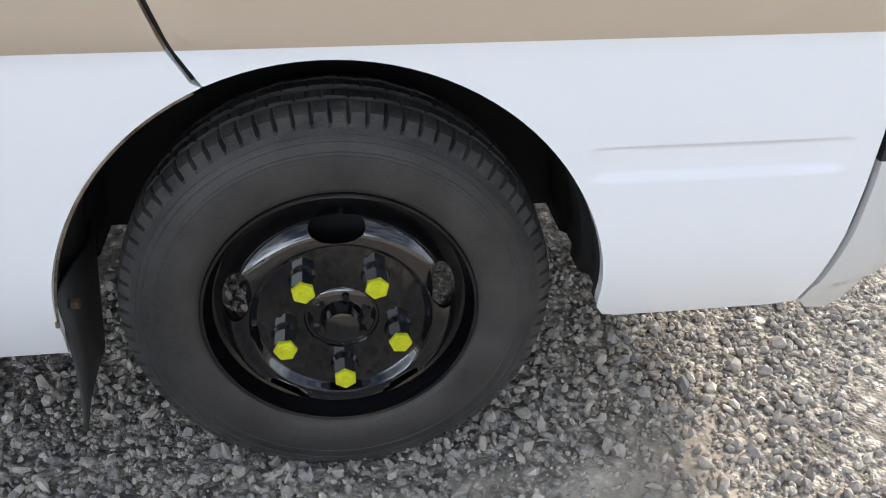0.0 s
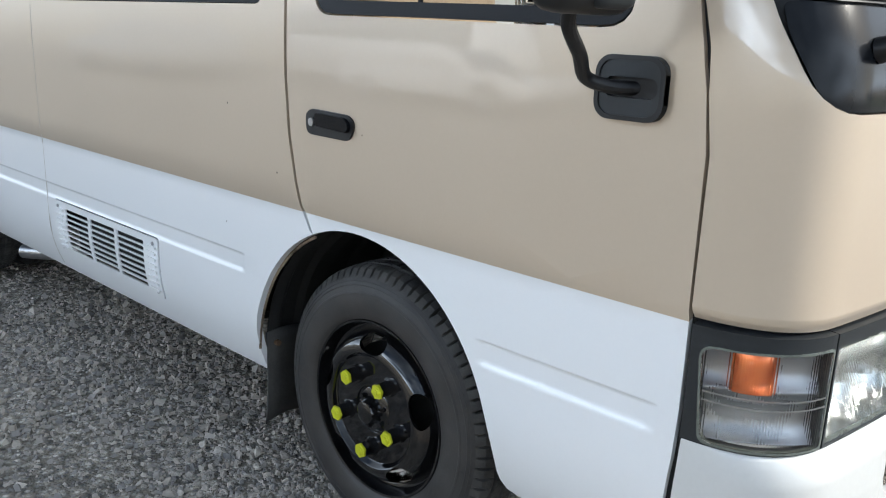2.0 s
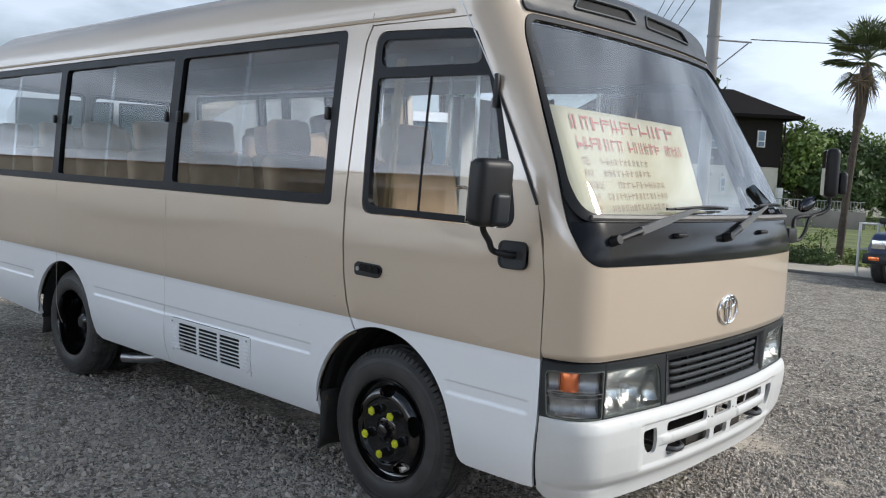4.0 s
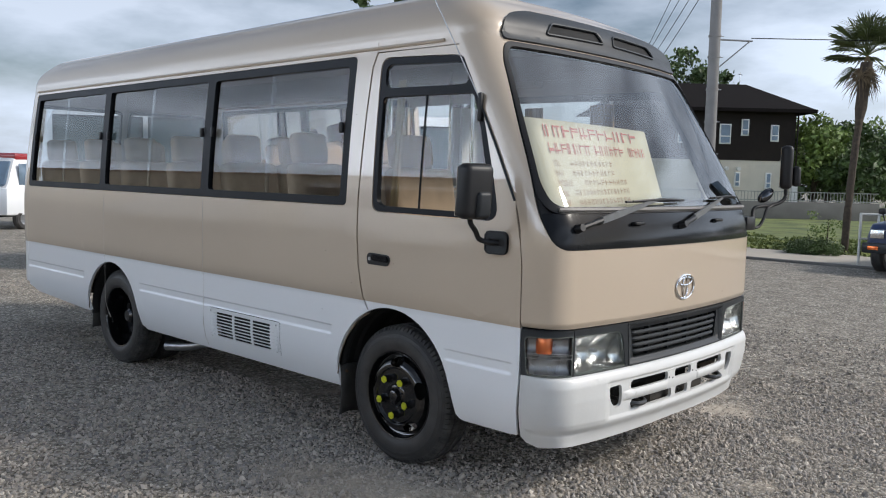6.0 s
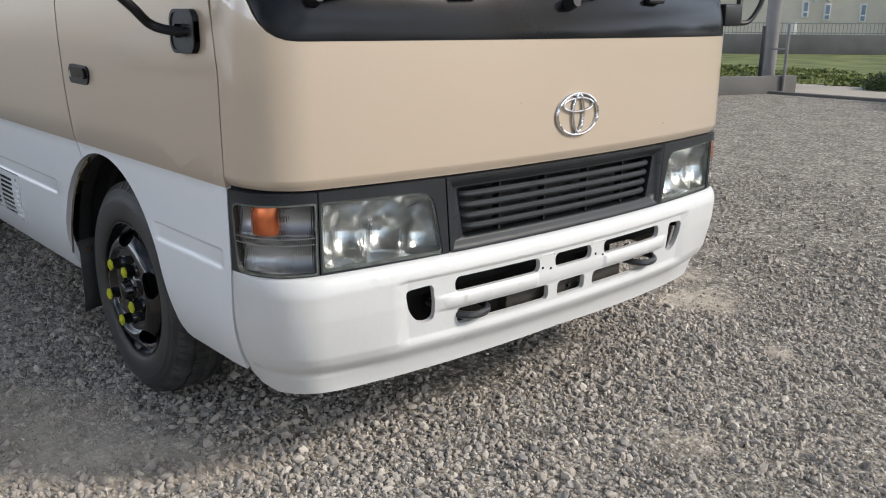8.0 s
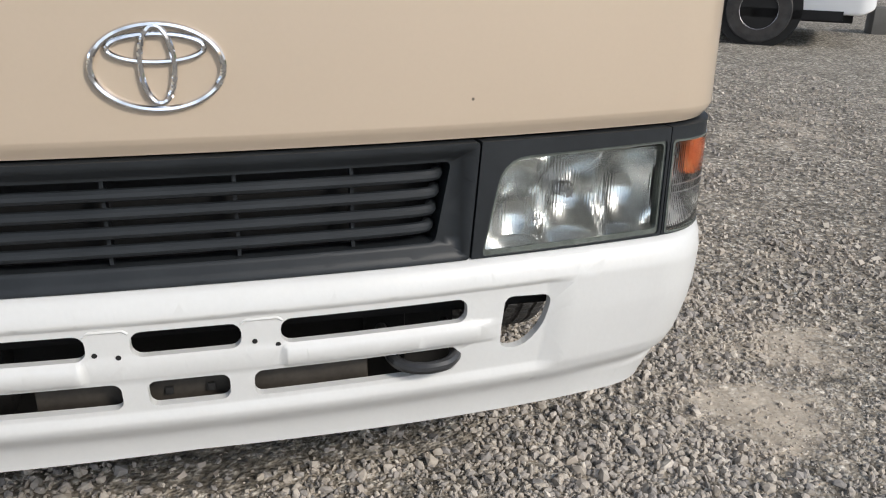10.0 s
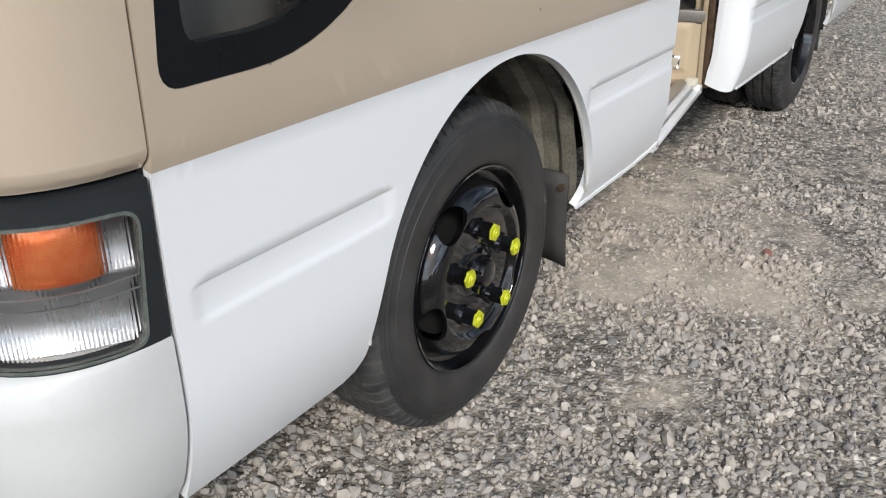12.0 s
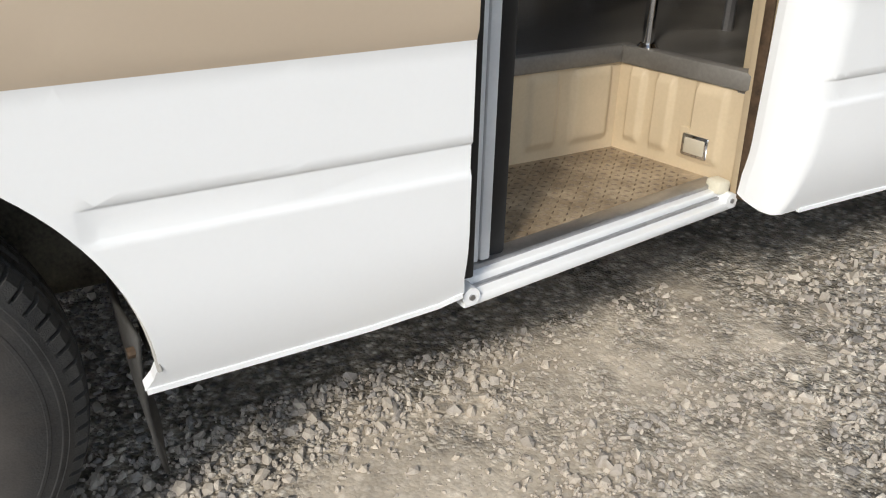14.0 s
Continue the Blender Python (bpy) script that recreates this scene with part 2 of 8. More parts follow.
CABINGREY = material("cabin_grey_trim", (0.30, 0.28, 0.25), 0.6, var=0.1, scale=6)
FLOORDARK = material("dark_vinyl_floor", (0.085, 0.08, 0.072), 0.36, var=0.35, scale=7, bump=0.05, bscale=100)
STEPMAT = material("worn_step_plate", (0.27, 0.195, 0.12), 0.5, metal=0.2, var=0.35, scale=9, bump=0.1, bscale=80, tint=(0.42, 0.34, 0.24))
SEATCLOTH = material("seat_cloth", (0.42, 0.31, 0.21), 0.85, var=0.12, scale=14, bump=0.1, bscale=400)
CURTAIN = material("curtain_cloth", (0.36, 0.27, 0.15), 0.85, var=0.15, scale=10, bump=0.1, bscale=100)
# near-black base: shade under the body and behind openings is in the colour
UNDER = material("underbody_shade_black", (0.008, 0.008, 0.008), 0.85, var=0.4, scale=10, bump=0.1, bscale=60)
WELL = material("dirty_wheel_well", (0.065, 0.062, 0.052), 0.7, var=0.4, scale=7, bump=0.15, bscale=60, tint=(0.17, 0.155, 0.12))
FLAP = material("mud_flap_rubber", (0.035, 0.034, 0.032), 0.7, var=0.3, scale=12, bump=0.1, bscale=100)
RUST = material("rusty_steel", (0.10, 0.065, 0.04), 0.75, metal=0.3, var=0.5, scale=25, bump=0.15, bscale=100)
PAPER = material("cream_sign_card", (0.66, 0.64, 0.50), 0.75, var=0.03, scale=3)
REDINK = material("red_ink", (0.58, 0.20, 0.17), 0.7, var=0.05)
BROWNINK = material("brown_ink", (0.46, 0.33, 0.22), 0.7, var=0.05)


# ---- mesh helpers ----
def part(name, data, mat, parent=None, label="", smooth=30.0):
    """Link a bmesh or mesh as one object under its thing or part."""
    if isinstance(data, bmesh.types.BMesh):
        me = bpy.data.meshes.new(name)
        data.to_mesh(me)
        data.free()
    else:
        me = data
    if mat is not None and not me.materials:
        for m in (mat if isinstance(mat, (list, tuple)) else [mat]):
            me.materials.append(m)
    if smooth:
        me.shade_smooth()
        me.set_sharp_from_angle(angle=radians(smooth))
    ob = new(name, me)
    if parent is not None:
        ob.parent = parent
    if label:
        ob["label"] = label
    return ob


def thing(name, label, category, m=None, group="", kind=""):
    ob = new(name)
    ob.empty_display_size = 0.1
    if m is not None:
        ob.matrix_basis = m
    return tagged(ob, label, category, group, kind)


def box_bm(x0, x1, y0, y1, z0, z1, bevel=0.0, seg=2, bm=None):
    own = bmesh.new()
    bmesh.ops.create_cube(own, size=1)
    for v in own.verts:
        v.co = Vector(((x0 + x1) / 2 + v.co.x * (x1 - x0), (y0 + y1) / 2 + v.co.y * (y1 - y0), (z0 + z1) / 2 + v.co.z * (z1 - z0)))
    if bevel:
        bmesh.ops.bevel(own, geom=list(own.edges), offset=bevel, segments=seg, affect='EDGES', profile=0.5)
    return own if bm is None else join(bm, own)


def join(bm, other):
    me = bpy.data.meshes.new("tmp")
    other.to_mesh(me)
    other.free()
    bm.from_mesh(me)
    bpy.data.meshes.remove(me)
    return bm


def cyl_bm(p, q, r, seg=16, r2=None, cap=True, bm=None):
    p, q = Vector(p), Vector(q)
    own = bmesh.new()
    m = Matrix.Translation((p + q) / 2) @ (q - p).to_track_quat('Z', 'Y').to_matrix().to_4x4()
    bmesh.ops.create_cone(own, cap_ends=cap, segments=seg, radius1=r, radius2=r if r2 is None else r2, depth=(q - p).length, matrix=m)
    return own if bm is None else join(bm, own)


def tube_bm(pts, r, seg=10, closed=False):
    """A round tube along a smooth line through pts."""
    P = [Vector(p) for p in pts]
    fine = []
    n = len(P)
    last = n if closed else n - 1
    for i in range(last):
        p0, p1, p2, p3 = P[(i - 1) % n if closed else max(i - 1, 0)], P[i], P[(i + 1) % n], P[(i + 2) % n if closed else min(i + 2, n - 1)]
        for k in range(6):
            s = k / 6
            fine.append(0.5 * ((2 * p1) + (p2 - p0) * s + (2 * p0 - 5 * p1 + 4 * p2 - p3) * s * s + (3 * p1 - p0 - 3 * p2 + p3) * s ** 3))
    if not closed:
        fine.append(P[-1])
    bm = bmesh.new()
    rings = []
    up = Vector((0.13, 0.21, 0.97))
    m = len(fine)
    for i, p in enumerate(fine):
        a, b = fine[(i - 1) % m if closed else max(i - 1, 0)], fine[(i + 1) % m if closed else min(i + 1, m - 1)]
        d = (b - a).normalized()
        s1 = d.cross(up).normalized()
        s2 = s1.cross(d)
        rings.append([bm.verts.new(p + r * (math.cos(2 * math.pi * k / seg) * s1 + math.sin(2 * math.pi * k / seg) * s2)) for k in range(seg)])
    for i in range(m if closed else m - 1):
        A, Bq = rings[i], rings[(i + 1) % m]
        for k in range(seg):
            bm.faces.new((A[k], A[(k + 1) % seg], Bq[(k + 1) % seg], Bq[k]))
    if not closed:
        bm.faces.new(rings[0][::-1])
        bm.faces.new(rings[-1])
    bmesh.ops.recalc_face_normals(bm, faces=bm.faces)
    return bm


def lathe_bm(profile, seg=64, axis='Y', wob=None):
    """Spin (radius, height) pairs about the axis; wob(k, i, r, h) may change a point."""
    bm = bmesh.new()
    rings = []
    for k in range(seg):
        a = 2 * math.pi * k / seg
        ring = []
        for i, (r, h) in enumerate(profile):
            if wob:
                r, h = wob(k, i, r, h)
            ring.append(bm.verts.new((r * math.cos(a), h, r * math.sin(a)) if axis == 'Y' else (r * math.cos(a), r * math.sin(a), h)))
        rings.append(ring)
    for k in range(seg):
        A, Bq = rings[k], rings[(k + 1) % seg]
        for i in range(len(profile) - 1):
            bm.faces.new((A[i], A[i + 1], Bq[i + 1], Bq[i]))
    bmesh.ops.remove_doubles(bm, verts=bm.verts, dist=1e-5)
    bmesh.ops.recalc_face_normals(bm, faces=bm.faces)
    return bm


def rounded(x0, x1, z0, z1, r, n=5):
    """Outline of a rounded rectangle; r may be four radii (bl, br, tr, tl)."""
    rs = r if isinstance(r, (tuple, list)) else (r,) * 4
    pts = []
    for (cx, cz, sx, sz, a0), q in zip(((x0, z0, 1, 1, 180), (x1, z0, -1, 1, 270), (x1, z1, -1, -1, 0), (x0, z1, 1, -1, 90)), rs):
        for k in range(n + 1):
            a = radians(a0 + 90 * k / n)
            pts.append((cx + sx * q + q * math.cos(a), cz + sz * q + q * math.sin(a)))
    return pts


def rounded_poly(pts, rs, n=5):
    """Polygon with each corner i rounded by rs[i]."""
    out = []
    m = len(pts)
    for i in range(m):
        p, a, b = Vector(pts[i]), Vector(pts[i - 1]), Vector(pts[(i + 1) % m])
        r = rs[i] if isinstance(rs, (list, tuple)) else rs
        if r <= 0:
            out.append(tuple(p))
            continue
        u, v = (a - p), (b - p)
        d = min(r, u.length * 0.49, v.length * 0.49)
        q0, q1 = p + u.normalized() * d, p + v.normalized() * d
        for k in range(n + 1):
            s = k / n
            out.append(tuple((1 - s) ** 2 * q0 + 2 * s * (1 - s) * p + s * s * q1))
    return out


def dense(pts, step):
    out = []
    for i, p in enumerate(pts):
        q = pts[(i + 1) % len(pts)]
        n = max(1, int(math.hypot(q[0] - p[0], q[1] - p[1]) / step))
        out += [(p[0] + (q[0] - p[0]) * k / n, p[1] + (q[1] - p[1]) * k / n) for k in range(n)]
    return out


def flat_fill(outline, holes=(), tcuts=(), zcuts=()):
    """A filled plane region with holes, cut along the given lines; in x and y of a bmesh."""
    bm = bmesh.new()
    edges = []
    for loop in (outline, *holes):
        vs = [bm.verts.new((p[0], p[1], 0)) for p in loop]
        edges += [bm.edges.new((vs[i], vs[(i + 1) % len(vs)])) for i in range(len(vs))]
    bmesh.ops.triangle_fill(bm, use_beauty=True, use_dissolve=False, edges=edges, normal=(0, 0, 1))
    for c, n in [(t, (1, 0, 0)) for t in tcuts] + [(z, (0, 1, 0)) for z in zcuts]:
        bmesh.ops.bisect_plane(bm, geom=bm.verts[:] + bm.edges[:] + bm.faces[:], dist=1e-6, plane_co=(c if n[0] else 0, c if n[1] else 0, 0), plane_no=n)
    for f in bm.faces:
        if f.normal.z < 0:
            f.normal_flip()
    return bm

# ---- the shape of the minibus skin: t runs round the plan from the middle of the front, z up ----
CY, HW, ROOF0 = 0.99, 1.03, 2.25
_base = [(1.13 - 0.07 * (y / 0.9) ** 2.2, y) for y in np.linspace(0, 0.89, 120)]
_p0, _p1, _p2, _p3 = _base[-1], (1.043, 0.985), (0.975, 1.03), (0.86, 1.03)
for _s in np.linspace(0, 1, 60)[1:]:
    _base.append(tuple((1 - _s) ** 3 * a + 3 * _s * (1 - _s) ** 2 * b + 3 * _s * _s * (1 - _s) * c + _s ** 3 * d for a, b, c, d in zip(_p0, _p1, _p2, _p3)))
_base += [(x, 1.03) for x in np.linspace(0.86, -4.86, 310)[1:]]
_base += [(-4.86 - 0.30 * math.sin(a), 0.73 + 0.30 * math.cos(a)) for a in np.linspace(0, math.pi / 2, 30)[1:]]
_base += [(-5.16, y) for y in np.linspace(0.73, 0, 20)[1:]]
_base = np.array(_base)
_len = np.concatenate([[0], np.cumsum(np.hypot(*np.diff(_base, axis=0).T))])
T_SIDE = float(_len[178])
T_END = float(_len[-1])


def rake(z):
    d = np.maximum(z - 1.235, 0)
    return 0.62 * (np.sqrt(d * d + 0.0324) - 0.18)


def width_at(z):
    w = HW - 0.05 * np.maximum((0.56 - z) / 0.21, 0) ** 2
    w = w + 0.006 * np.clip((z - 0.866) / 0.02, 0, 1)
    return w - 0.075 * (np.maximum(z - 1.25, 0) / 0.93) ** 1.5


def lean(x0):
    q = np.clip((x0 + 0.3) / 1.16, 0, 1)
    return q * q * (3 - 2 * q)


def skin_at(t, v, bulge=None):
    """Places on the skin for arrays of t (left side positive) and height v (past ROOF0: over the roof)."""
    t, v = np.asarray(t, float), np.asarray(v, float)
    z = np.minimum(v, ROOF0)
    x0 = np.interp(np.abs(t), _len, _base[:, 0])
    y0 = np.interp(np.abs(t), _len, _base[:, 1]) * np.sign(t)
    x = x0 - rake(z) * lean(x0)
    back = np.clip((-4.12 - x0) / 1.04, 0, 1)
    x = x + 0.12 * back * np.maximum(z - 1.2, 0) ** 1.3
    y = y0 * width_at(z) / HW
    over = np.clip((v - ROOF0) / 0.4, 0, math.pi / 2)
    k = np.cos(over) ** (2 / 3)
    mid = np.clip(x, -4.52, -0.75)
    x = mid + (x - mid) * k
    y = y * k
    z = z + 0.33 * np.sin(over) + 0.012 * np.clip((0.86 - k) / 0.03, 0, 1)
    p = np.stack([x, CY + y, z], -1)
    if bulge is not None:
        p = p + bulge(t, v)
    return p


def skin_normal(t, v, bulge=None):
    e = 1e-3
    dt = skin_at(t + e, v, bulge) - skin_at(t - e, v, bulge)
    dv = skin_at(t, v + e, bulge) - skin_at(t, v - e, bulge)
    n = np.cross(dt, dv)
    return n / np.maximum(np.linalg.norm(n, axis=-1, keepdims=True), 1e-9)


def t_of(x, z, side):
    """t of a point x along the side (side -1 right, 1 left) at height z."""
    lo, hi = -4.86, 0.873
    r = float(rake(np.array(z)))
    for _ in range(40):
        m = (lo + hi) / 2
        if m - r * float(lean(np.array(m))) < x:
            lo = m
        else:
            hi = m
    return side * (T_SIDE + 0.86 - (lo + hi) / 2)


def t_front(y):
    return float(np.interp(abs(y), _base[:178, 1], _len[:178])) * (1 if y >= 0 else -1)


def side_line(pts, side, step=0.04):
    return [(t_of(x, z, side), z) for x, z in dense(pts, step)]


def front_line(pts, step=0.04):
    return [(t_front(y), z) for y, z in dense(pts, step)]


def panel(name, outline, mats, parent, holes=(), off=0.0, depth=0.02, tstep=0.12, zstep=0.12, zcuts=(), tcuts=(), press=None, pick=None, bulge=None, back=True, label="", backmat=None):
    """A sheet on the skin: outline and holes in (t, z); press(t, z) pushes it in; pick(t, z) gives a material slot."""
    ts, zs = [p[0] for p in outline], [p[1] for p in outline]
    tc = [t for t in np.arange(math.floor(min(ts) / tstep) * tstep, max(ts), tstep) if min(ts) + 1e-3 < t < max(ts) - 1e-3]
    corner = [s * c for s in (-1, 1) for c in np.arange(0.86, T_SIDE + 0.03, 0.025)] + [s * c for s in (-1, 1) for c in np.arange(T_SIDE + 5.67, T_SIDE + 6.22, 0.05)]
    tc += [t for t in corner if min(ts) + 1e-3 < t < max(ts) - 1e-3]
    zc = [z for z in np.arange(math.floor(min(zs) / zstep) * zstep, max(zs), zstep) if min(zs) + 1e-3 < z < max(zs) - 1e-3]
    zc += [z for z in zcuts if min(zs) + 1e-4 < z < max(zs) - 1e-4]
    bm = flat_fill(outline, holes, sorted(set(tc)) + list(tcuts), sorted(set(zc)))
    bm.verts.ensure_lookup_table()
    bm.verts.index_update()
    T = np.array([v.co.x for v in bm.verts])
    Z = np.array([v.co.y for v in bm.verts])
    N0 = skin_normal(T, Z, bulge)

    def place(t, z):
        p = skin_at(t, z, bulge)
        if press is not None or off:
            d = off - (press(t, z) if press is not None else 0)
            p = p + N0 * np.reshape(d * np.ones(len(t)), (-1, 1))
        return p
    P = place(T, Z)
    if press is None:
        N = N0
    else:
        e = 1.5e-3
        n = np.cross(place(T + e, Z) - place(T - e, Z), place(T, Z + e) - place(T, Z - e))
        N = n / np.maximum(np.linalg.norm(n, axis=-1, keepdims=True), 1e-9)
    faces, slots = [], []
    for f in bm.faces:
        c = f.calc_center_median()
        faces.append([v.index for v in f.verts])
        slots.append(pick(c.x, c.y) if pick else 0)
    rim = [(e.verts[0].index, e.verts[1].index, e.link_faces[0]) for e in bm.edges if len(e.link_faces) == 1]
    nv = len(P)
    Q = P - N0 * depth
    allp, normals = [P], [N]
    inner = {}
    front_n = len(faces)
    rimfaces = []
    for a, b, f in rim:
        ids = [v.index for v in f.verts]
        i = ids.index(a)
        if ids[(i + 1) % len(ids)] != b:
            a, b = b, a
        rimfaces.append((a, b, f.material_index if not pick else pick(f.calc_center_median().x, f.calc_center_median().y)))
    verts = list(map(tuple, P)) + list(map(tuple, Q))
    base = 2 * nv
    for a, b, s in rimfaces:
        # own corner points for the edge, so that the face stays crisp
        verts += [tuple(P[a]), tuple(P[b]), tuple(Q[b]), tuple(Q[a])]
        faces.append([base + 1, base, base + 3, base + 2])
        slots.append(s)
        base += 4
    nback = len(mats) if backmat is not None else None
    if back:
        for k in range(front_n):
            faces.append([nv + i for i in faces[k][::-1]])
            slots.append(nback if nback is not None else slots[k])
    me = bpy.data.meshes.new(name)
    me.from_pydata(verts, [], faces)
    bm.free()
    for m in mats:
        me.materials.append(m)
    if backmat is not None:
        me.materials.append(backmat)
    me.polygons.foreach_set("material_index", slots)
    me.polygons.foreach_set("use_smooth", [True] * len(me.polygons))
    vn = np.zeros((len(verts), 3))
    vn[:nv] = N
    vn[nv:2 * nv] = -N0
    me.normals_split_custom_set_from_vertices([tuple(n) for n in vn])
    along = me.attributes.new("along", 'FLOAT', 'POINT')
    along.data.foreach_set("value", np.resize(T, len(verts)))
    me.update()
    return part(name, me, None, parent, label, smooth=0)

# ---- minibus ----
bus = thing("minibus", "beige and white minibus with black steel wheels parked on gravel", "minibus")
TSEAM = T_SIDE - 0.012
BAND = 0.867
two_tone = lambda t, z: 0 if z > BAND else 1
GROOVE_Z = (0.634, 0.640, 0.646, 0.652, 0.658, 0.688, 0.694, 0.697, 0.699, 0.702, 0.705)


def groove(spans, side):
    """Pressed line along the side, sharp above and ramped below, between the x of each span."""
    tt = [tuple(sorted((t_of(a, 0.66, side), t_of(b, 0.66, side)))) for a, b in spans]

    def press(t, z):
        t, z = np.asarray(t, float), np.asarray(z, float)
        z = z - (0.006 if side > 0 else 0.0)
        across = np.interp(z, [0.640, 0.652, 0.694, 0.699], [0, 1, 1, 0], left=0, right=0) * (0.0046 if side > 0 else 0.0062)
        along = np.zeros_like(t)
        for a, b in tt:
            along = np.maximum(along, np.clip(np.minimum(t - a, b - t) / 0.028, 0, 1))
        return across * along
    cuts = [c for a, b in tt for c in (a, a + 0.014, a + 0.028, b - 0.028, b - 0.014, b)]
    return press, cuts


def arch(xc, r, zc, n=28, start=0.0, end=math.pi, rise=0.0):
    return [(xc + r * math.cos(a), zc + (r + rise) * math.sin(a)) for a in np.linspace(start, end, n)]


# right side behind the driver's door
door_rear = [(-0.172, 0.825), (-0.197, 0.867), (-0.223, 0.943), (-0.248, 1.06), (-0.260, 1.20), (-0.262, 1.42), (-0.245, 1.85), (-0.228, 2.12), (-0.20, 2.19)]
press_r, cuts_r = groove([(-0.47, -2.74), (-3.68, -4.88)], -1)
outline = [(-0.178, 0.822)] + [(x - 0.007, z) for x, z in door_rear[1:]] + [(-0.207, ROOF0)]
outline += [(-4.85, ROOF0), (-4.85, 0.47), (-4.67, 0.42), (-3.72, 0.37), (-3.66, 0.37)]
outline += arch(-3.20, 0.44, 0.375, 26, math.pi, 0)[::1]
outline += [(-2.70, 0.345), (-0.446, 0.345), (-0.438, 0.40)]
outline += arch(0.004, 0.443, 0.397, 24, math.pi, math.pi - 1.18, 0.009)
WX0, WX1 = -4.82, -0.362
win_hole = side_line(rounded(WX0, WX1, 1.372, 2.187, 0.03, 3), -1)
vent_hole = side_line(rounded(-1.765, -0.965, 0.432, 0.643, 0.012, 3), -1)
panel("side_panel", side_line(outline, -1), [BEIGE, WHITE], bus, [win_hole, vent_hole], tstep=0.3, zcuts=(BAND, 0.886, 0.40, 0.43, 0.36) + GROOVE_Z, tcuts=cuts_r,
      press=press_r, pick=two_tone, backmat=CABINGREY, label="beige over white painted steel side panel")

# driver's door, with the front half of the wheel arch
press_d, cuts_d = groove([(0.388, 0.828)], -1)
fseam = [(0.830, 0.352), (0.843, 0.42), (0.856, 0.52), (0.864, 0.61), (0.868, 0.70), (0.868, 0.87), (0.866, 1.15)]
fseam_l = [(0.858, 0.354), (0.861, 0.45), (0.865, 0.60), (0.869, 0.70), (0.870, 0.87), (0.868, 1.15)]
up_seam = [(0.855, 1.25), (0.815, 1.443), (0.735, 1.68), (0.625, 1.90), (0.545, 2.05), (0.475, 2.145), (0.40, 2.185)]
d_out = [(0.446, 0.40), (0.450, 0.375), (0.464, 0.353), (0.494, 0.345), (0.775, 0.346)] + [(x - 0.001, z) for x, z in fseam + up_seam]
d_out += [(x + 0.004, z) for x, z in reversed(door_rear)] + [(-0.164, 0.818)]
d_out += arch(0.004, 0.443, 0.397, 34, math.pi - 1.19, 0.0, 0.009)
dwin = rounded_poly([(-0.152, 1.350), (0.722, 1.342), (0.690, 1.50), (0.60, 1.80), (0.47, 2.135), (-0.165, 2.165)], [0.06, 0.16, 0.1, 0.1, 0.11, 0.07])
driver_door = panel("driver_door", side_line(d_out, -1), [BEIGE, WHITE], bus, [side_line(dwin, -1, 0.03)], tstep=0.2, zcuts=(BAND, 0.886, 0.40, 0.43, 0.36) + GROOVE_Z, tcuts=cuts_d,
                    press=press_d, pick=two_tone, backmat=CABIN, label="closed beige and white driver's door")

# strip over the driver's door
strip = [(-0.203, ROOF0), (-0.203, 2.196), (0.0, 2.193), (0.20, 2.191), (0.39, 2.191), (0.342, ROOF0)]
panel("door_header", side_line(strip, -1), [BEIGE], bus, tstep=0.2, backmat=CABINGREY)

# left side: front part, over the door and rear part
press_l, cuts_l = groove([(0.395, 0.835), (-0.372, -1.2), (-1.815, -2.74), (-3.68, -4.88)], 1)
DOOR_F, DOOR_B = -0.970, -1.762


def press_left(t, z):
    """The groove, and the rounding inwards of the panel at the rear edge of the doorway."""
    t, z = np.asarray(t, float), np.asarray(z, float)
    x = T_SIDE + 0.86 - t
    crease = np.interp(z, [0.38, 0.45, 0.55, 0.68, 0.87, 2.2], [-1.805, -1.825, -1.845, -1.860, -1.865, -1.87])
    q = np.clip((x - crease) / (DOOR_B - crease), 0, 1) * (x < -1.5)
    return press_l(t, z) + 0.115 * (1 - np.sqrt(1 - 0.98 * q * q))



l_out = [(0.458, 0.385), (0.472, 0.366), (0.500, 0.355), (0.54, 0.353), (0.775, 0.352)] + [(x - 0.002, z) for x, z in fseam_l + up_seam[:-2]] + [(0.44, 2.22), (0.42, ROOF0)]
l_out += [(-4.85, ROOF0), (-4.85, 0.47), (-4.67, 0.42), (-3.72, 0.37), (-3.66, 0.37)]
l_out += arch(-3.20, 0.44, 0.375, 26, math.pi, 0)
l_out += [(-2.70, 0.388), (-1.86, 0.396), (-1.80, 0.394), (-1.775, 0.384), (-1.764, 0.382), (-1.763, 0.44), (-1.763, 0.70), (DOOR_B, 2.08), (-1.735, 2.12), (-1.01, 2.12), (DOOR_F, 2.08), (DOOR_F, 0.60), (-0.972, 0.45), (-0.98, 0.412)]
l_out += [(-0.93, 0.399), (-0.80, 0.388), (-0.45, 0.379), (-0.428, 0.381), (-0.441, 0.402)]
l_out += arch(0.001, 0.452, 0.397, 60, math.pi - 0.07, 0)
lwin = rounded_poly([(0.838, 1.03), (0.845, 0.956), (0.60, 0.958), (0.425, 1.05), (0.30, 1.37), (-0.86, 1.37), (-0.86, 2.15), (0.47, 2.13), (0.80, 1.443)],
                    [0.03, 0.06, 0.10, 0.1, 0.08, 0.05, 0.05, 0.1, 0.1])
lwin2 = rounded(-4.82, -1.93, 1.372, 2.187, 0.03, 3)
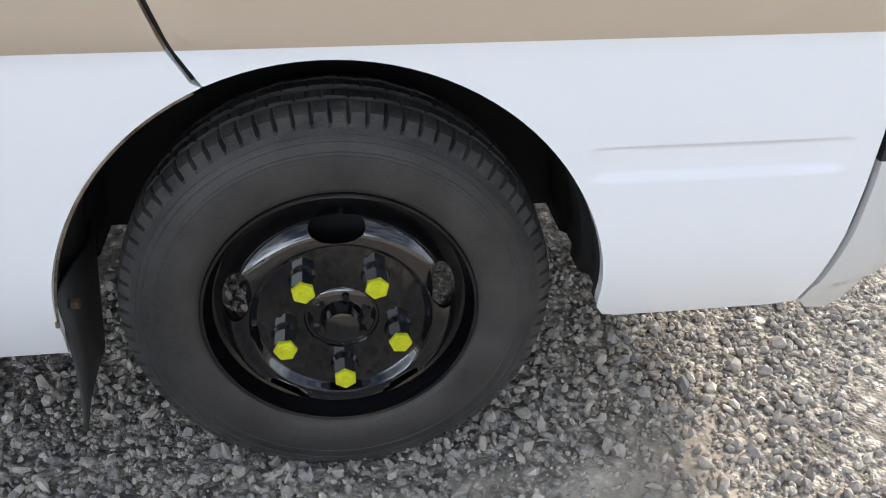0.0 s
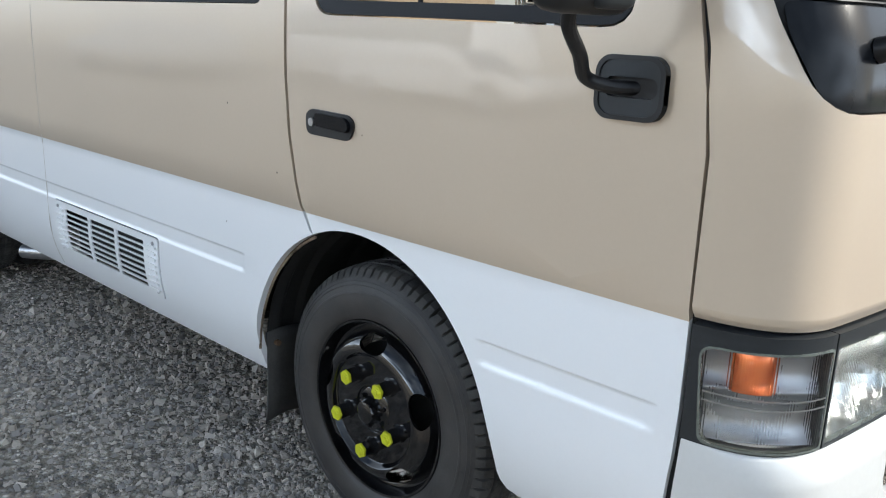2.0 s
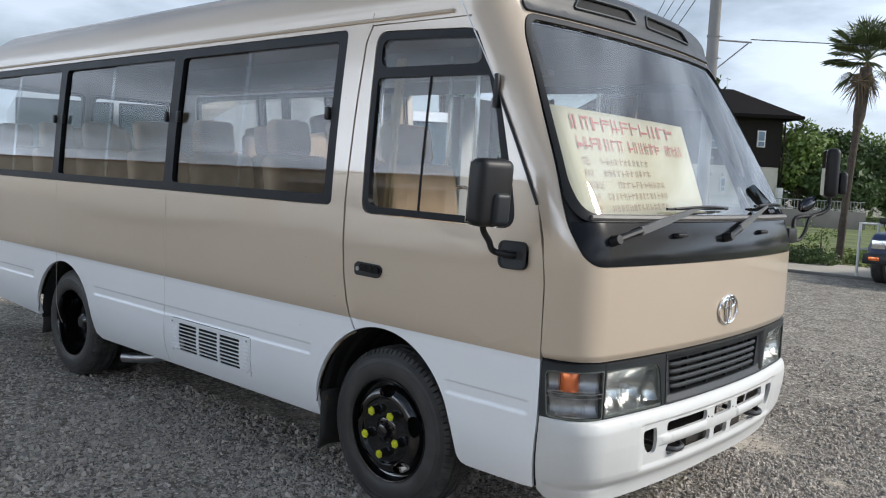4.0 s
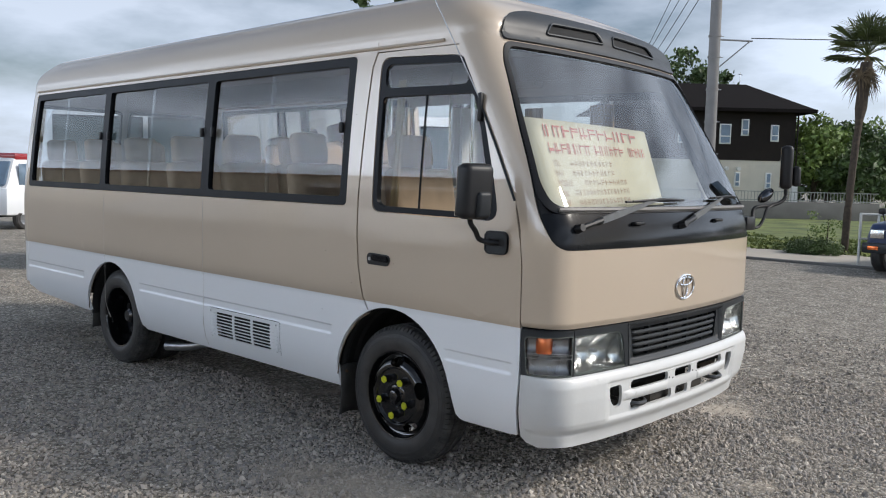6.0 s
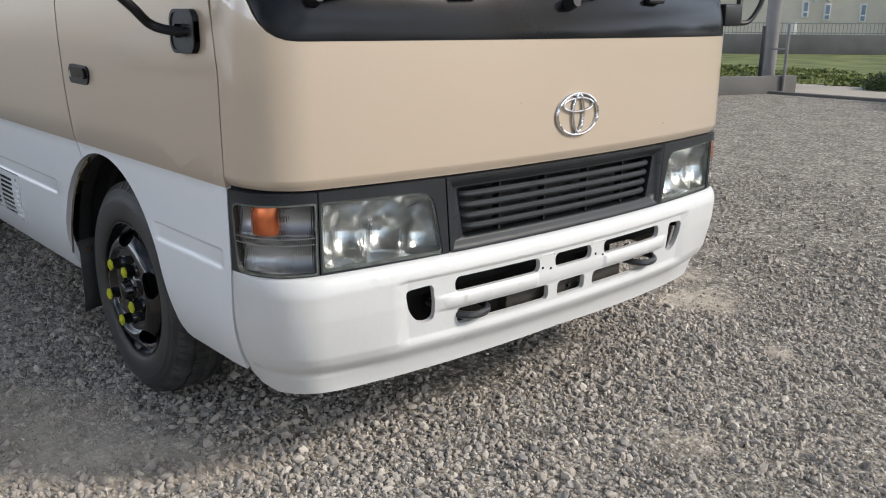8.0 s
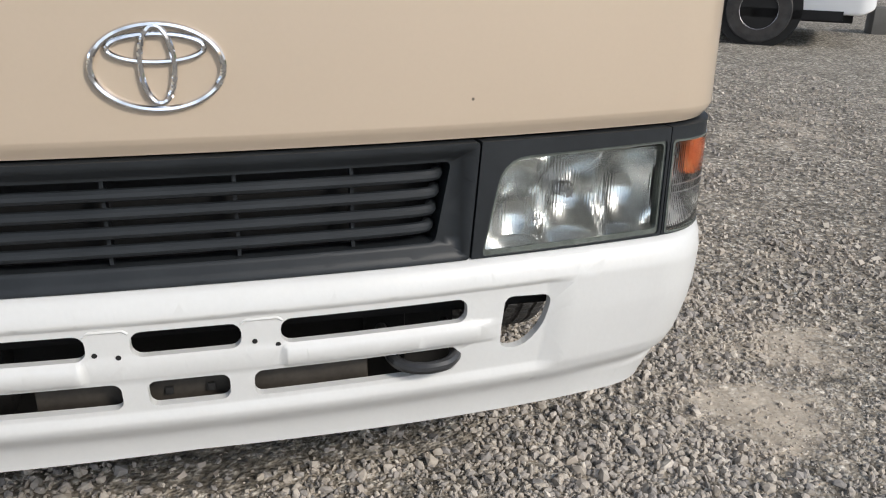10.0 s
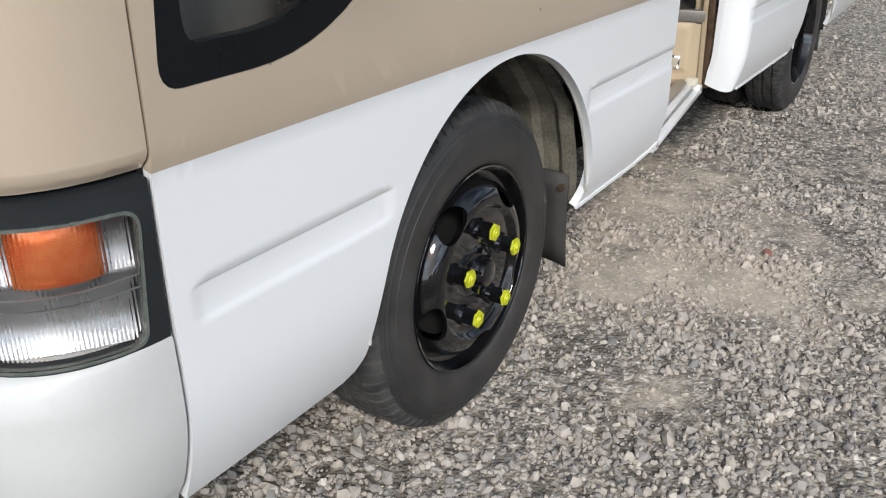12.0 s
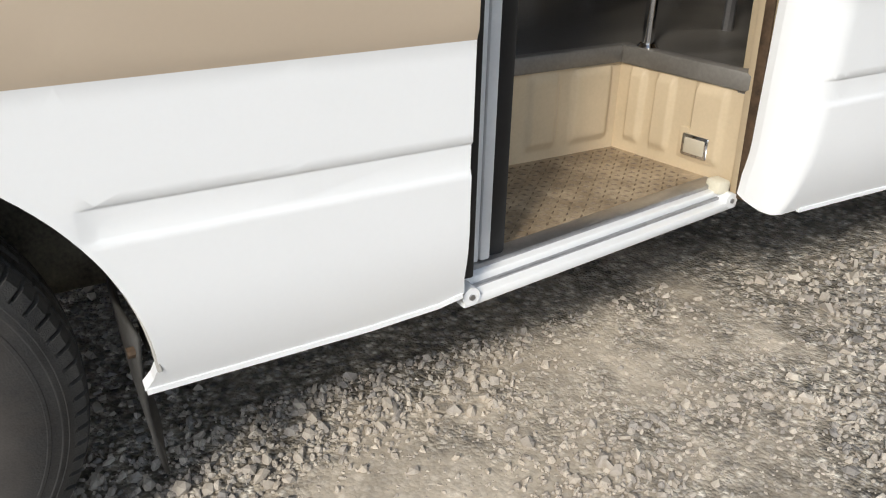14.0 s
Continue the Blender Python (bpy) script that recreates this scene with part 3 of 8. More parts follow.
panel("side_panel", side_line(l_out, 1), [BEIGE, WHITE], bus, [side_line(lwin, 1, 0.03), side_line(lwin2, 1)], tstep=0.3, zcuts=(BAND, 0.886, 0.40, 0.43, 0.36) + GROOVE_Z + tuple(np.arange(0.39, 0.63, 0.03)), tcuts=cuts_l + [t_of(x, 0.7, 1) for x in np.arange(-1.88, -1.764, 0.008)],
      press=press_left, pick=two_tone, backmat=CABINGREY, label="beige over white painted steel side panel")

# front panel with windscreen opening and pillars
ws = [(-0.985, 1.227), (0.985, 1.227), (1.012, 1.36), (1.010, 1.46), (0.985, 1.80), (0.945, 2.12), (0.90, 2.205), (-0.90, 2.205), (-0.945, 2.12), (-0.985, 1.80), (-1.010, 1.46), (-1.012, 1.36)]
ws_t = [(t_front(y), z) for y, z in dense(rounded_poly(ws, [0.13, 0.13, 0.1, 0.1, 0.1, 0.1, 0.08, 0.08, 0.1, 0.1, 0.1, 0.1]), 0.04)]


def front_edge(side):
    e = [(side * TSEAM, z) for z in (BAND + 0.004, 0.95, 1.05, 1.15)]
    return e + [(t_of(x + 0.003, z, side), z) for x, z in up_seam] + [(t_of(0.34, ROOF0, side), ROOF0)]


f_out = front_edge(1) + front_edge(-1)[::-1]
panel("front_panel", dense(f_out, 0.05), [BEIGE], bus, [ws_t], tstep=0.10, zstep=0.06, label="beige painted front panel with windscreen pillars", backmat=CABINGREY,
      press=lambda t, z: np.interp(z, [BAND + 0.004, BAND + 0.03], [0.012, 0]), zcuts=(BAND + 0.01, BAND + 0.02, BAND + 0.03))

# roof
roof_out = dense([(-T_END + 0.001, ROOF0), (T_END - 0.001, ROOF0), (T_END - 0.001, ROOF0 + 0.61), (-T_END + 0.001, ROOF0 + 0.61)], 0.06)
panel("roof", roof_out, [BEIGE], bus, tstep=0.1, zstep=0.035, label="rounded beige painted steel roof", backmat=CABINGREY, depth=0.03)
bm = bmesh.new()
P = skin_at(np.linspace(-T_END, T_END, 200), np.full(200, ROOF0 + 0.606))
vs = [bm.verts.new((p[0], p[1], p[2] - 0.002)) for p in P[:-1]]
bm.faces.new(vs)
bmesh.ops.recalc_face_normals(bm, faces=bm.faces)
part("roof_top", bm, BEIGE, bus)
# rain gutter over the windows
for s in (-1, 1):
    a = [(t_of(x, ROOF0 - 0.03, s), ROOF0 - 0.035) for x in np.arange(-4.82, 0.30, 0.1)]
    p = skin_at(*np.array(a).T) + skin_normal(*np.array(a).T) * 0.004
    part("rain_gutter", tube_bm([tuple(q) for q in p], 0.009, 6), BEIGE, bus)
# dark strips added behind the door joints to keep the gaps black
for pts, s in ((fseam + up_seam[:-1], -1), (door_rear, -1), (fseam_l[1:] + up_seam[:3], 1)):
    a = np.array([(t_of(min(x, 0.859), z, s), z) for x, z in dense(pts, 0.05)[:-1] if z > 0.34])
    a = a[[i for i in range(len(a)) if i == 0 or np.hypot(*(a[i] - a[i - 1])) < 0.3]]
    p = skin_at(a[:, 0], a[:, 1]) - skin_normal(a[:, 0], a[:, 1]) * 0.026
    k = next((i for i in range(1, len(a)) if a[i][1] < a[i - 1][1] - 0.001), len(a))
    part("joint_backing", tube_bm([tuple(q) for q in p[:k]], 0.016, 6), BLACKTRIM, bus)
# rear
b_out = dense([(T_SIDE + 5.714, 0.50), (T_END - 0.001, 0.45), (T_END - 0.001, ROOF0), (T_SIDE + 5.714, ROOF0)], 0.08)
b_win = dense(rounded(T_SIDE + 5.96, T_END - 0.035, 1.38, 2.13, 0.05, 3), 0.06)
b_pane = dense(rounded(T_SIDE + 5.995, T_END - 0.060, 1.415, 2.095, 0.04, 3), 0.06)
for s in (1, -1):
    mirrored = (lambda o: o) if s > 0 else (lambda o: [(-t, z) for t, z in o][::-1])
    panel("rear_panel", mirrored(b_out), [BEIGE, WHITE], bus, [mirrored(b_win)], tstep=0.15, zcuts=(BAND,), pick=two_tone, backmat=CABINGREY)
    rfr = panel("rear_window_frame", mirrored(b_win), [FRAMEBLACK], bus, [mirrored(b_pane)], off=-0.003, depth=0.03, tstep=0.15)
    panel("pane", mirrored(b_pane), [GLASS], rfr, off=-0.012, depth=0.004, tstep=0.15, back=False).visible_shadow = False

# dark visor above the windscreen with two air inlets
vis = [(-0.90, 2.212), (0.90, 2.212), (0.90, 2.25), (0.86, 2.36), (0.70, 2.415), (-0.70, 2.415), (-0.86, 2.36), (-0.90, 2.25)]
vis_t = [(t_front(y), z) for y, z in dense(rounded_poly(vis, [0.03, 0.03, 0.1, 0.1, 0.1, 0.1, 0.1, 0.1]), 0.04)]
inl = [[(s * t_front(y), z) for y, z in dense(rounded_poly([(0.05, 2.285), (0.58, 2.275), (0.52, 2.345), (0.09, 2.355)], 0.025), 0.03)] for s in (1, -1)]
panel("visor", vis_t, [DARKGREY], bus, [inl[0], inl[1][::-1]], off=0.012, depth=0.02, tstep=0.08, zstep=0.03, label="dark grey plastic visor with two air inlets")
# near-black sheets just under the visor stand for the shaded depth of the inlets
for s in (1, -1):
    o = [(s * t_front(y), z) for y, z in dense(rounded_poly([(0.04, 2.275), (0.59, 2.265), (0.53, 2.352), (0.08, 2.362)], 0.03), 0.03)]
    panel("inlet_shade", o if s > 0 else o[::-1], [UNDER], bus, off=0.003, depth=0.002, tstep=0.05, zstep=0.03)

for s in (1, -1):
    o = [(s * t_front(y), z) for y, z in dense(rounded_poly([(0.05, 2.285), (0.58, 2.275), (0.52, 2.345), (0.09, 2.355)], 0.025), 0.05)]
    p = skin_at(*np.array(o).T) + skin_normal(*np.array(o).T) * 0.013
    part("inlet_bezel", tube_bm([tuple(q) for q in p], 0.007, 6, True), DARKGREY, bus)
back = [(t_front(y * 1.03), z + (0.015 if z > 1.7 else -0.012)) for y, z in dense(ws, 0.05)]
# windscreen: rubber seal, glass, black lower panel
seal_out = [(t_front(y), z) for y, z in dense(rounded_poly([(y * 0.995, z if z > 1.25 else 1.392) for y, z in ws if z > 1.38 or z < 1.25], [0.09, 0.09, 0.1, 0.1, 0.1, 0.08, 0.08, 0.1, 0.1, 0.1]), 0.03)]
glass_o = rounded_poly([(-0.965, 1.420), (0.965, 1.420), (0.985, 1.52), (0.960, 1.80), (0.918, 2.12), (0.875, 2.180), (-0.875, 2.180), (-0.918, 2.12), (-0.960, 1.80), (-0.985, 1.52)], [0.09, 0.09, 0.1, 0.1, 0.1, 0.07, 0.07, 0.1, 0.1, 0.1])
glass_t = [(t_front(y), z) for y, z in dense(glass_o, 0.03)]
panel("windscreen_backing", back, [BLACKTRIM], bus, [glass_t], off=-0.024, depth=0.004, tstep=0.1, zstep=0.1)
panel("windscreen_seal", seal_out, [BLACKTRIM], bus, [glass_t], off=0.003, depth=0.02, tstep=0.1, zstep=0.1)
wsg = panel("windscreen", glass_t, [SCREEN], bus, off=-0.006, depth=0.004, tstep=0.06, zstep=0.06, back=False, label="large curved clear windscreen")
wsg.visible_shadow = False
low = [(y, z) for y, z in [(-0.980, 1.230), (0.980, 1.230), (1.006, 1.34), (1.005, 1.392), (-1.005, 1.392), (-1.006, 1.34)]]
panel("black_panel", [(t_front(y), z) for y, z in dense(rounded_poly(low, [0.125, 0.125, 0.04, 0.01, 0.01, 0.04]), 0.03)], [BLACKPANEL], bus, off=-0.003, depth=0.01, tstep=0.06, zstep=0.04, label="glossy black panel below the windscreen")
chrome_line = [(t_front(y), 1.406) for y in np.linspace(-0.95, 0.95, 40)]
p = skin_at(*np.array(chrome_line).T) + skin_normal(*np.array(chrome_line).T) * 0.006
part("lower_seal", tube_bm([tuple(q) for q in p], 0.011, 6), material("grey_seal", (0.16, 0.15, 0.14), 0.5), bus)

# bumper
def bumper_bulge(t, v):
    d = np.interp(v, [0.29, 0.330, 0.362, 0.378, 0.400, 0.43, 0.54, 0.61, 0.635, 0.650, 0.660], [-0.032, -0.028, -0.020, -0.011, 0.010, 0.020, 0.027, 0.026, 0.020, 0.008, -0.015])
    fade = np.clip((TSEAM + 0.02 - np.abs(t)) / 0.30, 0, 1)
    fade = fade * fade * (3 - 2 * fade)
    under = np.interp(v, [0.30, 0.36, 0.375, 0.43, 0.53, 0.60], [-0.004, -0.008, -0.017, -0.015, -0.006, 0.0]) * np.clip((np.abs(t) - 0.72) / 0.25, 0, 1) * (0.25 + 0.75 * fade)
    d = np.where(d > 0, d * fade + 0.002, d * (0.15 + 0.85 * fade)) + under
    return skin_normal(t, np.maximum(v, 0.40)) * d[..., None]


b_side = [(T_SIDE - 0.215, 0.306), (T_SIDE - 0.06, 0.302), (T_SIDE - 0.008, 0.318), (T_SIDE + 0.016, 0.345), (T_SIDE + 0.002, 0.42), (T_SIDE - 0.010, 0.52), (T_SIDE - 0.016, 0.61), (TSEAM - 0.006, 0.655)]
b_left = b_side[:2] + [(T_SIDE - 0.03, 0.318), (T_SIDE - 0.007, 0.345), (T_SIDE - 0.008, 0.50), (TSEAM - 0.001, 0.655)]
b_o = dense([(-t, z) for t, z in b_side[::-1]] + [(0, 0.322)] + b_left, 0.03)
slots = []
for a, b in ((-0.485, -0.152), (-0.083, 0.093), (0.158, 0.487)):
    slots.append(front_line(rounded(a, b, 0.541, 0.586, 0.018, 4), 0.02))
for a, b in ((-0.478, -0.107), (-0.065, 0.069), (0.110, 0.475)):
    slots.append(front_line(rounded(a, b, 0.442, 0.491, 0.015, 4), 0.02))
fog = [(0.558, 0.474), (0.604, 0.470), (0.640, 0.508), (0.652, 0.574), (0.560, 0.580), (0.554, 0.520)]
for s in (1, -1):
    slots.append([(s * t_front(y), z) for y, z in dense(rounded_poly(fog, [0.02, 0.03, 0.035, 0.018, 0.018, 0.02]), 0.02)])


def bumper_press(t, z):
    """Hollow round the openings, with the bars standing out of it."""
    t, z = np.abs(np.asarray(t, float)), np.asarray(z, float)
    inx = np.clip((0.69 - t) / 0.045, 0, 1)
    inz = np.interp(z, [0.412, 0.436, 0.595, 0.612], [0, 1, 1, 0])
    inz = inz * inz * (3 - 2 * inz)
    bar = np.interp(z, [0.492, 0.502, 0.532, 0.541], [0, 1, 1, 0]) * np.interp(t, [0.500, 0.560], [1, 0])
    # the middle of the bar, with the plate brackets, lies lower than its two arms
    bar = bar * np.interp(t, [0.158, 0.166], [0.35, 1.0])
    return 0.012 * inx * inz * (1 - 0.8 * bar)


bumper = panel("bumper", b_o, [BUMPER], bus, slots, depth=0.016, tstep=0.05, zstep=0.05, bulge=bumper_bulge, press=bumper_press,
               zcuts=(0.330, 0.362, 0.378, 0.412, 0.418, 0.424, 0.430, 0.436, 0.492, 0.502, 0.532, 0.541, 0.595, 0.612, 0.635, 0.645), tcuts=(0.64, -0.64, 0.70, -0.70, 0.158, -0.158, 0.166, -0.166, 0.50, -0.50, 0.515, -0.515, 0.53, -0.53, 0.56, -0.56), label="white painted front bumper with dark slots")
# top ledge of the bumper
tt = np.linspace(-TSEAM + 0.003, TSEAM - 0.003, 90)
o = skin_at(tt, np.full(90, 0.655), bumper_bulge)
i = skin_at(tt, np.full(90, 0.655)) - skin_normal(tt, np.full(90, 0.655)) * 0.04
bm = bmesh.new()
va = [bm.verts.new(p) for p in o]
vb = [bm.verts.new((p[0], p[1], p[2] + 0.004)) for p in i]
for k in range(89):
    bm.faces.new((va[k], va[k + 1], vb[k + 1], vb[k]))
part("ledge", bm, BUMPER, bumper)
for y, z in ((-0.139, 0.550), (-0.103, 0.543), (0.114, 0.550), (0.152, 0.540)):
    q = skin_at(np.array([t_front(y)]), np.array([z]), bumper_bulge)[0]
    part("screw", cyl_bm((q[0] - 0.015, q[1], q[2]), (q[0] - 0.0108, q[1], q[2]), 0.0046, 8), UNDER, bumper)
for y in (-0.119, 0.127):
    # thin folded edge along the top of each plate bracket
    k = np.linspace(y - 0.034, y + 0.034, 9)
    q = skin_at(np.array([t_front(v) for v in k]), np.full(9, 0.590), bumper_bulge) - np.array([0.0115, 0, 0])
    q[[0, -1], 2] -= 0.006
    part("bracket_edge", tube_bm([tuple(v) for v in q], 0.0022, 6), BUMPER, bumper)
# unseen sheet added behind the slots, so they show shade and not lit ground
part("slot_shade_sheet", box_bm(0.88, 0.90, CY - 0.52, CY + 0.52, 0.30, 0.56, 0.004), UNDER, bus)
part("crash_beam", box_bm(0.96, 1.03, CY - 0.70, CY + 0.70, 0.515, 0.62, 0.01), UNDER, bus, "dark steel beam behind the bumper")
part("plate_carrier", box_bm(1.096, 1.102, CY - 0.25, CY + 0.31, 0.425, 0.481, 0.002), material("olive_plate", (0.034, 0.029, 0.023), 0.6, var=0.4, scale=12), bus)
for y in (-0.035, 0.035):
    part("square_nut", box_bm(1.1025, 1.110, CY + y - 0.007, CY + y + 0.007, 0.444, 0.458, 0.002), UNDER, bus)
HOOK = material("painted_steel_hook", (0.03, 0.031, 0.033), 0.32, var=0.3, scale=20)
for s in (-1, 1):
    yc = CY + s * 0.413
    part("tow_hook", tube_bm([(1.00, yc - 0.062, 0.480), (1.105, yc - 0.060, 0.474), (1.140, yc - 0.042, 0.470), (1.151, yc - 0.015, 0.468), (1.151, yc + 0.015, 0.468), (1.140, yc + 0.042, 0.470), (1.105, yc + 0.060, 0.474), (1.00, yc + 0.062, 0.480)], 0.0115, 10), HOOK, bus, "bent steel towing hook")
# dark sheet added behind the right lamp hole to keep it black
part("lamp_hole_backing", box_bm(0.975, 0.985, CY - 0.74, CY - 0.53, 0.38, 0.62, 0.003), UNDER, bus)

# lamp surrounds and grille band
gr = [(-0.492, 0.655), (0.492, 0.655), (0.508, 0.866), (-0.508, 0.866)]
gr_in = [(-0.435, 0.688), (0.435, 0.688), (0.462, 0.832), (-0.462, 0.832)]


def grille_press(t, z):
    """The frame slopes inwards from a narrow flat border."""
    d = np.minimum(np.minimum(z - 0.655, 0.866 - z), 0.492 + (z - 0.655) * 0.076 - np.abs(t))
    q = np.clip((d - 0.009) / 0.020, 0, 1)
    return 0.018 * q


grille = panel("grille", front_line(rounded_poly(gr, 0.006, 2), 0.05), [DARKGREY], bus, [front_line(rounded_poly(gr_in, 0.012), 0.02)], off=0.004, depth=0.04, tstep=0.03, zstep=0.05, label="dark grey plastic grille with four slats",
               press=grille_press, zcuts=(0.664, 0.672, 0.680, 0.840, 0.848, 0.858))
for k in range(4):
    z = 0.715 + k * 0.0310
    w = 0.425 + (z - 0.70) * 0.17
    ys = [-w - 0.004, -w + 0.006, -w + 0.03] + list(np.linspace(-w + 0.08, w - 0.08, 19)) + [w - 0.03, w - 0.006, w + 0.004]
    ins = [0.050, 0.028, 0.020] + [0.018] * 19 + [0.020, 0.028, 0.050]
    a = np.array([(t_front(y), z) for y in ys])
    p = skin_at(a[:, 0], a[:, 1]) - skin_normal(a[:, 0], a[:, 1]) * np.array(ins)[:, None]
    part("slat", tube_bm([tuple(q) for q in p], 0.0104, 10), DARKGREY, grille)
for y in (-0.29, -0.1, 0.1, 0.29):
    q = skin_at(np.array([t_front(y)]), np.array([0.76]))[0]
    part("grille_rib", box_bm(q[0] - 0.05, q[0] - 0.022, q[1] - 0.003, q[1] + 0.003, 0.69, 0.832), DARKGREY, grille)
# near-black sheet behind the slats puts the shade into their gaps
part("grille_gap_shade", panel("tmp", front_line([(-0.47, 0.67), (0.47, 0.67), (0.49, 0.85), (-0.49, 0.85)], 0.06), [UNDER], bus, off=-0.075, depth=0.004, back=False).data.copy(), None, grille, smooth=0)
bpy.data.objects.remove(bpy.data.objects["tmp"])


def lamp_side(s):
    """Headlamp and turn signal of one front corner (s -1 right, 1 left)."""
    flip = (lambda o: o) if s > 0 else (lambda o: [(-t, z) for t, z in o][::-1])
    t89 = t_front(0.887)
    # surround of the headlamp
    head = [(0.497, 0.655), (0.886, 0.655), (0.886, 0.866), (0.512, 0.866)]
    hole = rounded_poly([(0.516, 0.658), (0.881, 0.660), (0.881, 0.842), (0.552, 0.836)], [0.012, 0.008, 0.010, 0.05])
    hl = panel("headlamp", flip(front_line(head, 0.04)), [DARKGREY], bus, [flip(front_line(hole, 0.02))], off=0.003, depth=0.05, tstep=0.05, zstep=0.05, label="clear rectangular headlamp in a dark grey surround")
    panel("chrome_rim", flip(front_line(hole, 0.02)), [LENSEDGE], hl, [flip(front_line(rounded_poly([(0.522, 0.667), (0.876, 0.669), (0.876, 0.836), (0.556, 0.830)], [0.01, 0.01, 0.01, 0.047]), 0.02))], off=-0.001, depth=0.02, tstep=0.05)
    lens = rounded_poly([(0.522, 0.667), (0.876, 0.669), (0.876, 0.836), (0.556, 0.830)], [0.01, 0.01, 0.01, 0.047])
    ln = panel("lens", flip(front_line(lens, 0.02)), [LENS], hl, off=-0.003, depth=0.003, tstep=0.04, zstep=0.04, back=False, label="fluted clear lens")
    ln.visible_shadow = False
    # reflector bowl
    tq, zq = np.meshgrid(np.linspace(t_front(0.525), t_front(0.87), 36), np.linspace(0.668, 0.832, 18))
    tq, zq = tq.ravel(), zq.ravel()
    dep = np.zeros_like(tq)
    for c0, z0, rx, rz, dmax in ((t_front(0.585), 0.725, 0.070, 0.085, 0.045), (t_front(0.695), 0.748, 0.085, 0.090, 0.062), (t_front(0.805), 0.755, 0.075, 0.090, 0.052)):
        rr = ((tq - c0) / rx) ** 2 + ((zq - z0) / rz) ** 2
        dep = np.maximum(dep, dmax * np.clip(1 - rr, 0, 1))
    dep = dep + 0.016
    dep[zq < 0.675] = 0.004
    dep[zq > 0.828] = 0.004
    pp = skin_at(s * tq, zq) - skin_normal(s * tq, zq) * dep[:, None]
    me = bpy.data.meshes.new("reflector")
    f = [[j * 36 + i, j * 36 + i + 1, (j + 1) * 36 + i + 1, (j + 1) * 36 + i] for j in range(17) for i in range(35)]
    me.from_pydata([tuple(p) for p in pp], [], f if s > 0 else [q[::-1] for q in f])
    part("reflector", me, REFLECTOR, hl, "bright mirrored reflector bowl", smooth=40)
    for c0, z0 in ((0.695, 0.748),):
        a = np.array([s * t_front(c0)])
        q = skin_at(a, np.array([z0]))[0]
        part("bulb", cyl_bm((q[0] - 0.070, q[1], q[2]), (q[0] - 0.035, q[1], q[2]), 0.012, 10, 0.008), STEEL, hl)
    # turn signal round the corner
    tl0, tl1 = t89 + 0.002, TSEAM - 0.003
    o = dense([(tl0, 0.655), (tl1, 0.655), (tl1, 0.866), (tl0, 0.866)], 0.03)
    li = rounded_poly([(tl0 + 0.004, 0.658), (tl1 - 0.030, 0.658), (tl1 - 0.016, 0.836), (tl0 + 0.004, 0.842)], [0.008, 0.02, 0.028, 0.008])
    le = rounded_poly([(tl0 + 0.008, 0.662), (tl1 - 0.034, 0.662), (tl1 - 0.020, 0.832), (tl0 + 0.008, 0.838)], [0.008, 0.02, 0.026, 0.008])
    ts = panel("turn_signal", flip(o), [DARKGREY], bus, [flip(dense(li, 0.02))], off=0.002, depth=0.060, tstep=0.04, zstep=0.05, label="corner lamp with amber upper part")
    panel("lens_edge", flip(dense(li, 0.02)), [LENSEDGE], ts, [flip(dense(le, 0.02))], off=0.004, depth=0.012, tstep=0.03)
    lt = panel("lens", flip(dense(le, 0.02)), [TURNLENS], ts, off=0.003, depth=0.003, tstep=0.02, zstep=0.04, back=False, label="fluted clear corner lens")
    lt.visible_shadow = False
    # mirrored bowl in two storeys, dished lengthways and upwards
    tm, half = (tl0 + tl1 - 0.02) / 2, (tl1 - tl0) / 2

    def bowl(t, z):
        u = (np.abs(np.asarray(t, float)) - tm) / half
        low = np.asarray(z, float) < 0.752
        v = np.where(low, (z - 0.706) / 0.046, (z - 0.796) / 0.045)
        return 0.030 * np.clip(1 - u * u, 0, 1) + 0.016 * np.clip(1 - v * v, 0, 1)
    panel("reflector", flip(dense([(tl0 + 0.006, 0.660), (tl1 - 0.018, 0.660), (tl1 - 0.012, 0.836), (tl0 + 0.006, 0.840)], 0.02)), [PALEBOWL], ts, off=-0.010, depth=0.004, tstep=0.015, back=False, press=bowl,
          zcuts=tuple(np.arange(0.662, 0.84, 0.008)))
    a0, a1 = tl0 + (0.080 if s > 0 else 0.103), tl1 - (0.056 if s > 0 else 0.066)

    def dome(t, z):
        u = (np.abs(np.asarray(t, float)) - (a0 + a1) / 2) / ((a1 - a0) / 2)
        v = (np.asarray(z, float) - 0.795) / 0.042
        return -0.020 * np.sqrt(np.clip(1 - u * u, 0, 1)) * np.sqrt(np.clip(1 - 0.6 * v * v, 0, 1))
    panel("amber_lamp", flip(dense(rounded_poly([(a0, 0.760), (a1, 0.758), (a1, 0.830), (a0, 0.834)], 0.012), 0.01)), [AMBER], ts, off=-0.026, depth=0.01, tstep=0.008, label="orange turn lamp", press=dome,
          zcuts=tuple(np.arange(0.762, 0.83, 0.006)))
    for zd in (0.753, 0.737):
        panel("divider", flip(dense([(tl0 + 0.010, zd), (tl1 - 0.030, zd), (tl1 - 0.030, zd + 0.0022), (tl0 + 0.010, zd + 0.0022)], 0.02)), [STEEL], ts, off=0.0035, depth=0.002, tstep=0.03)


for s in (-1, 1):
    lamp_side(s)

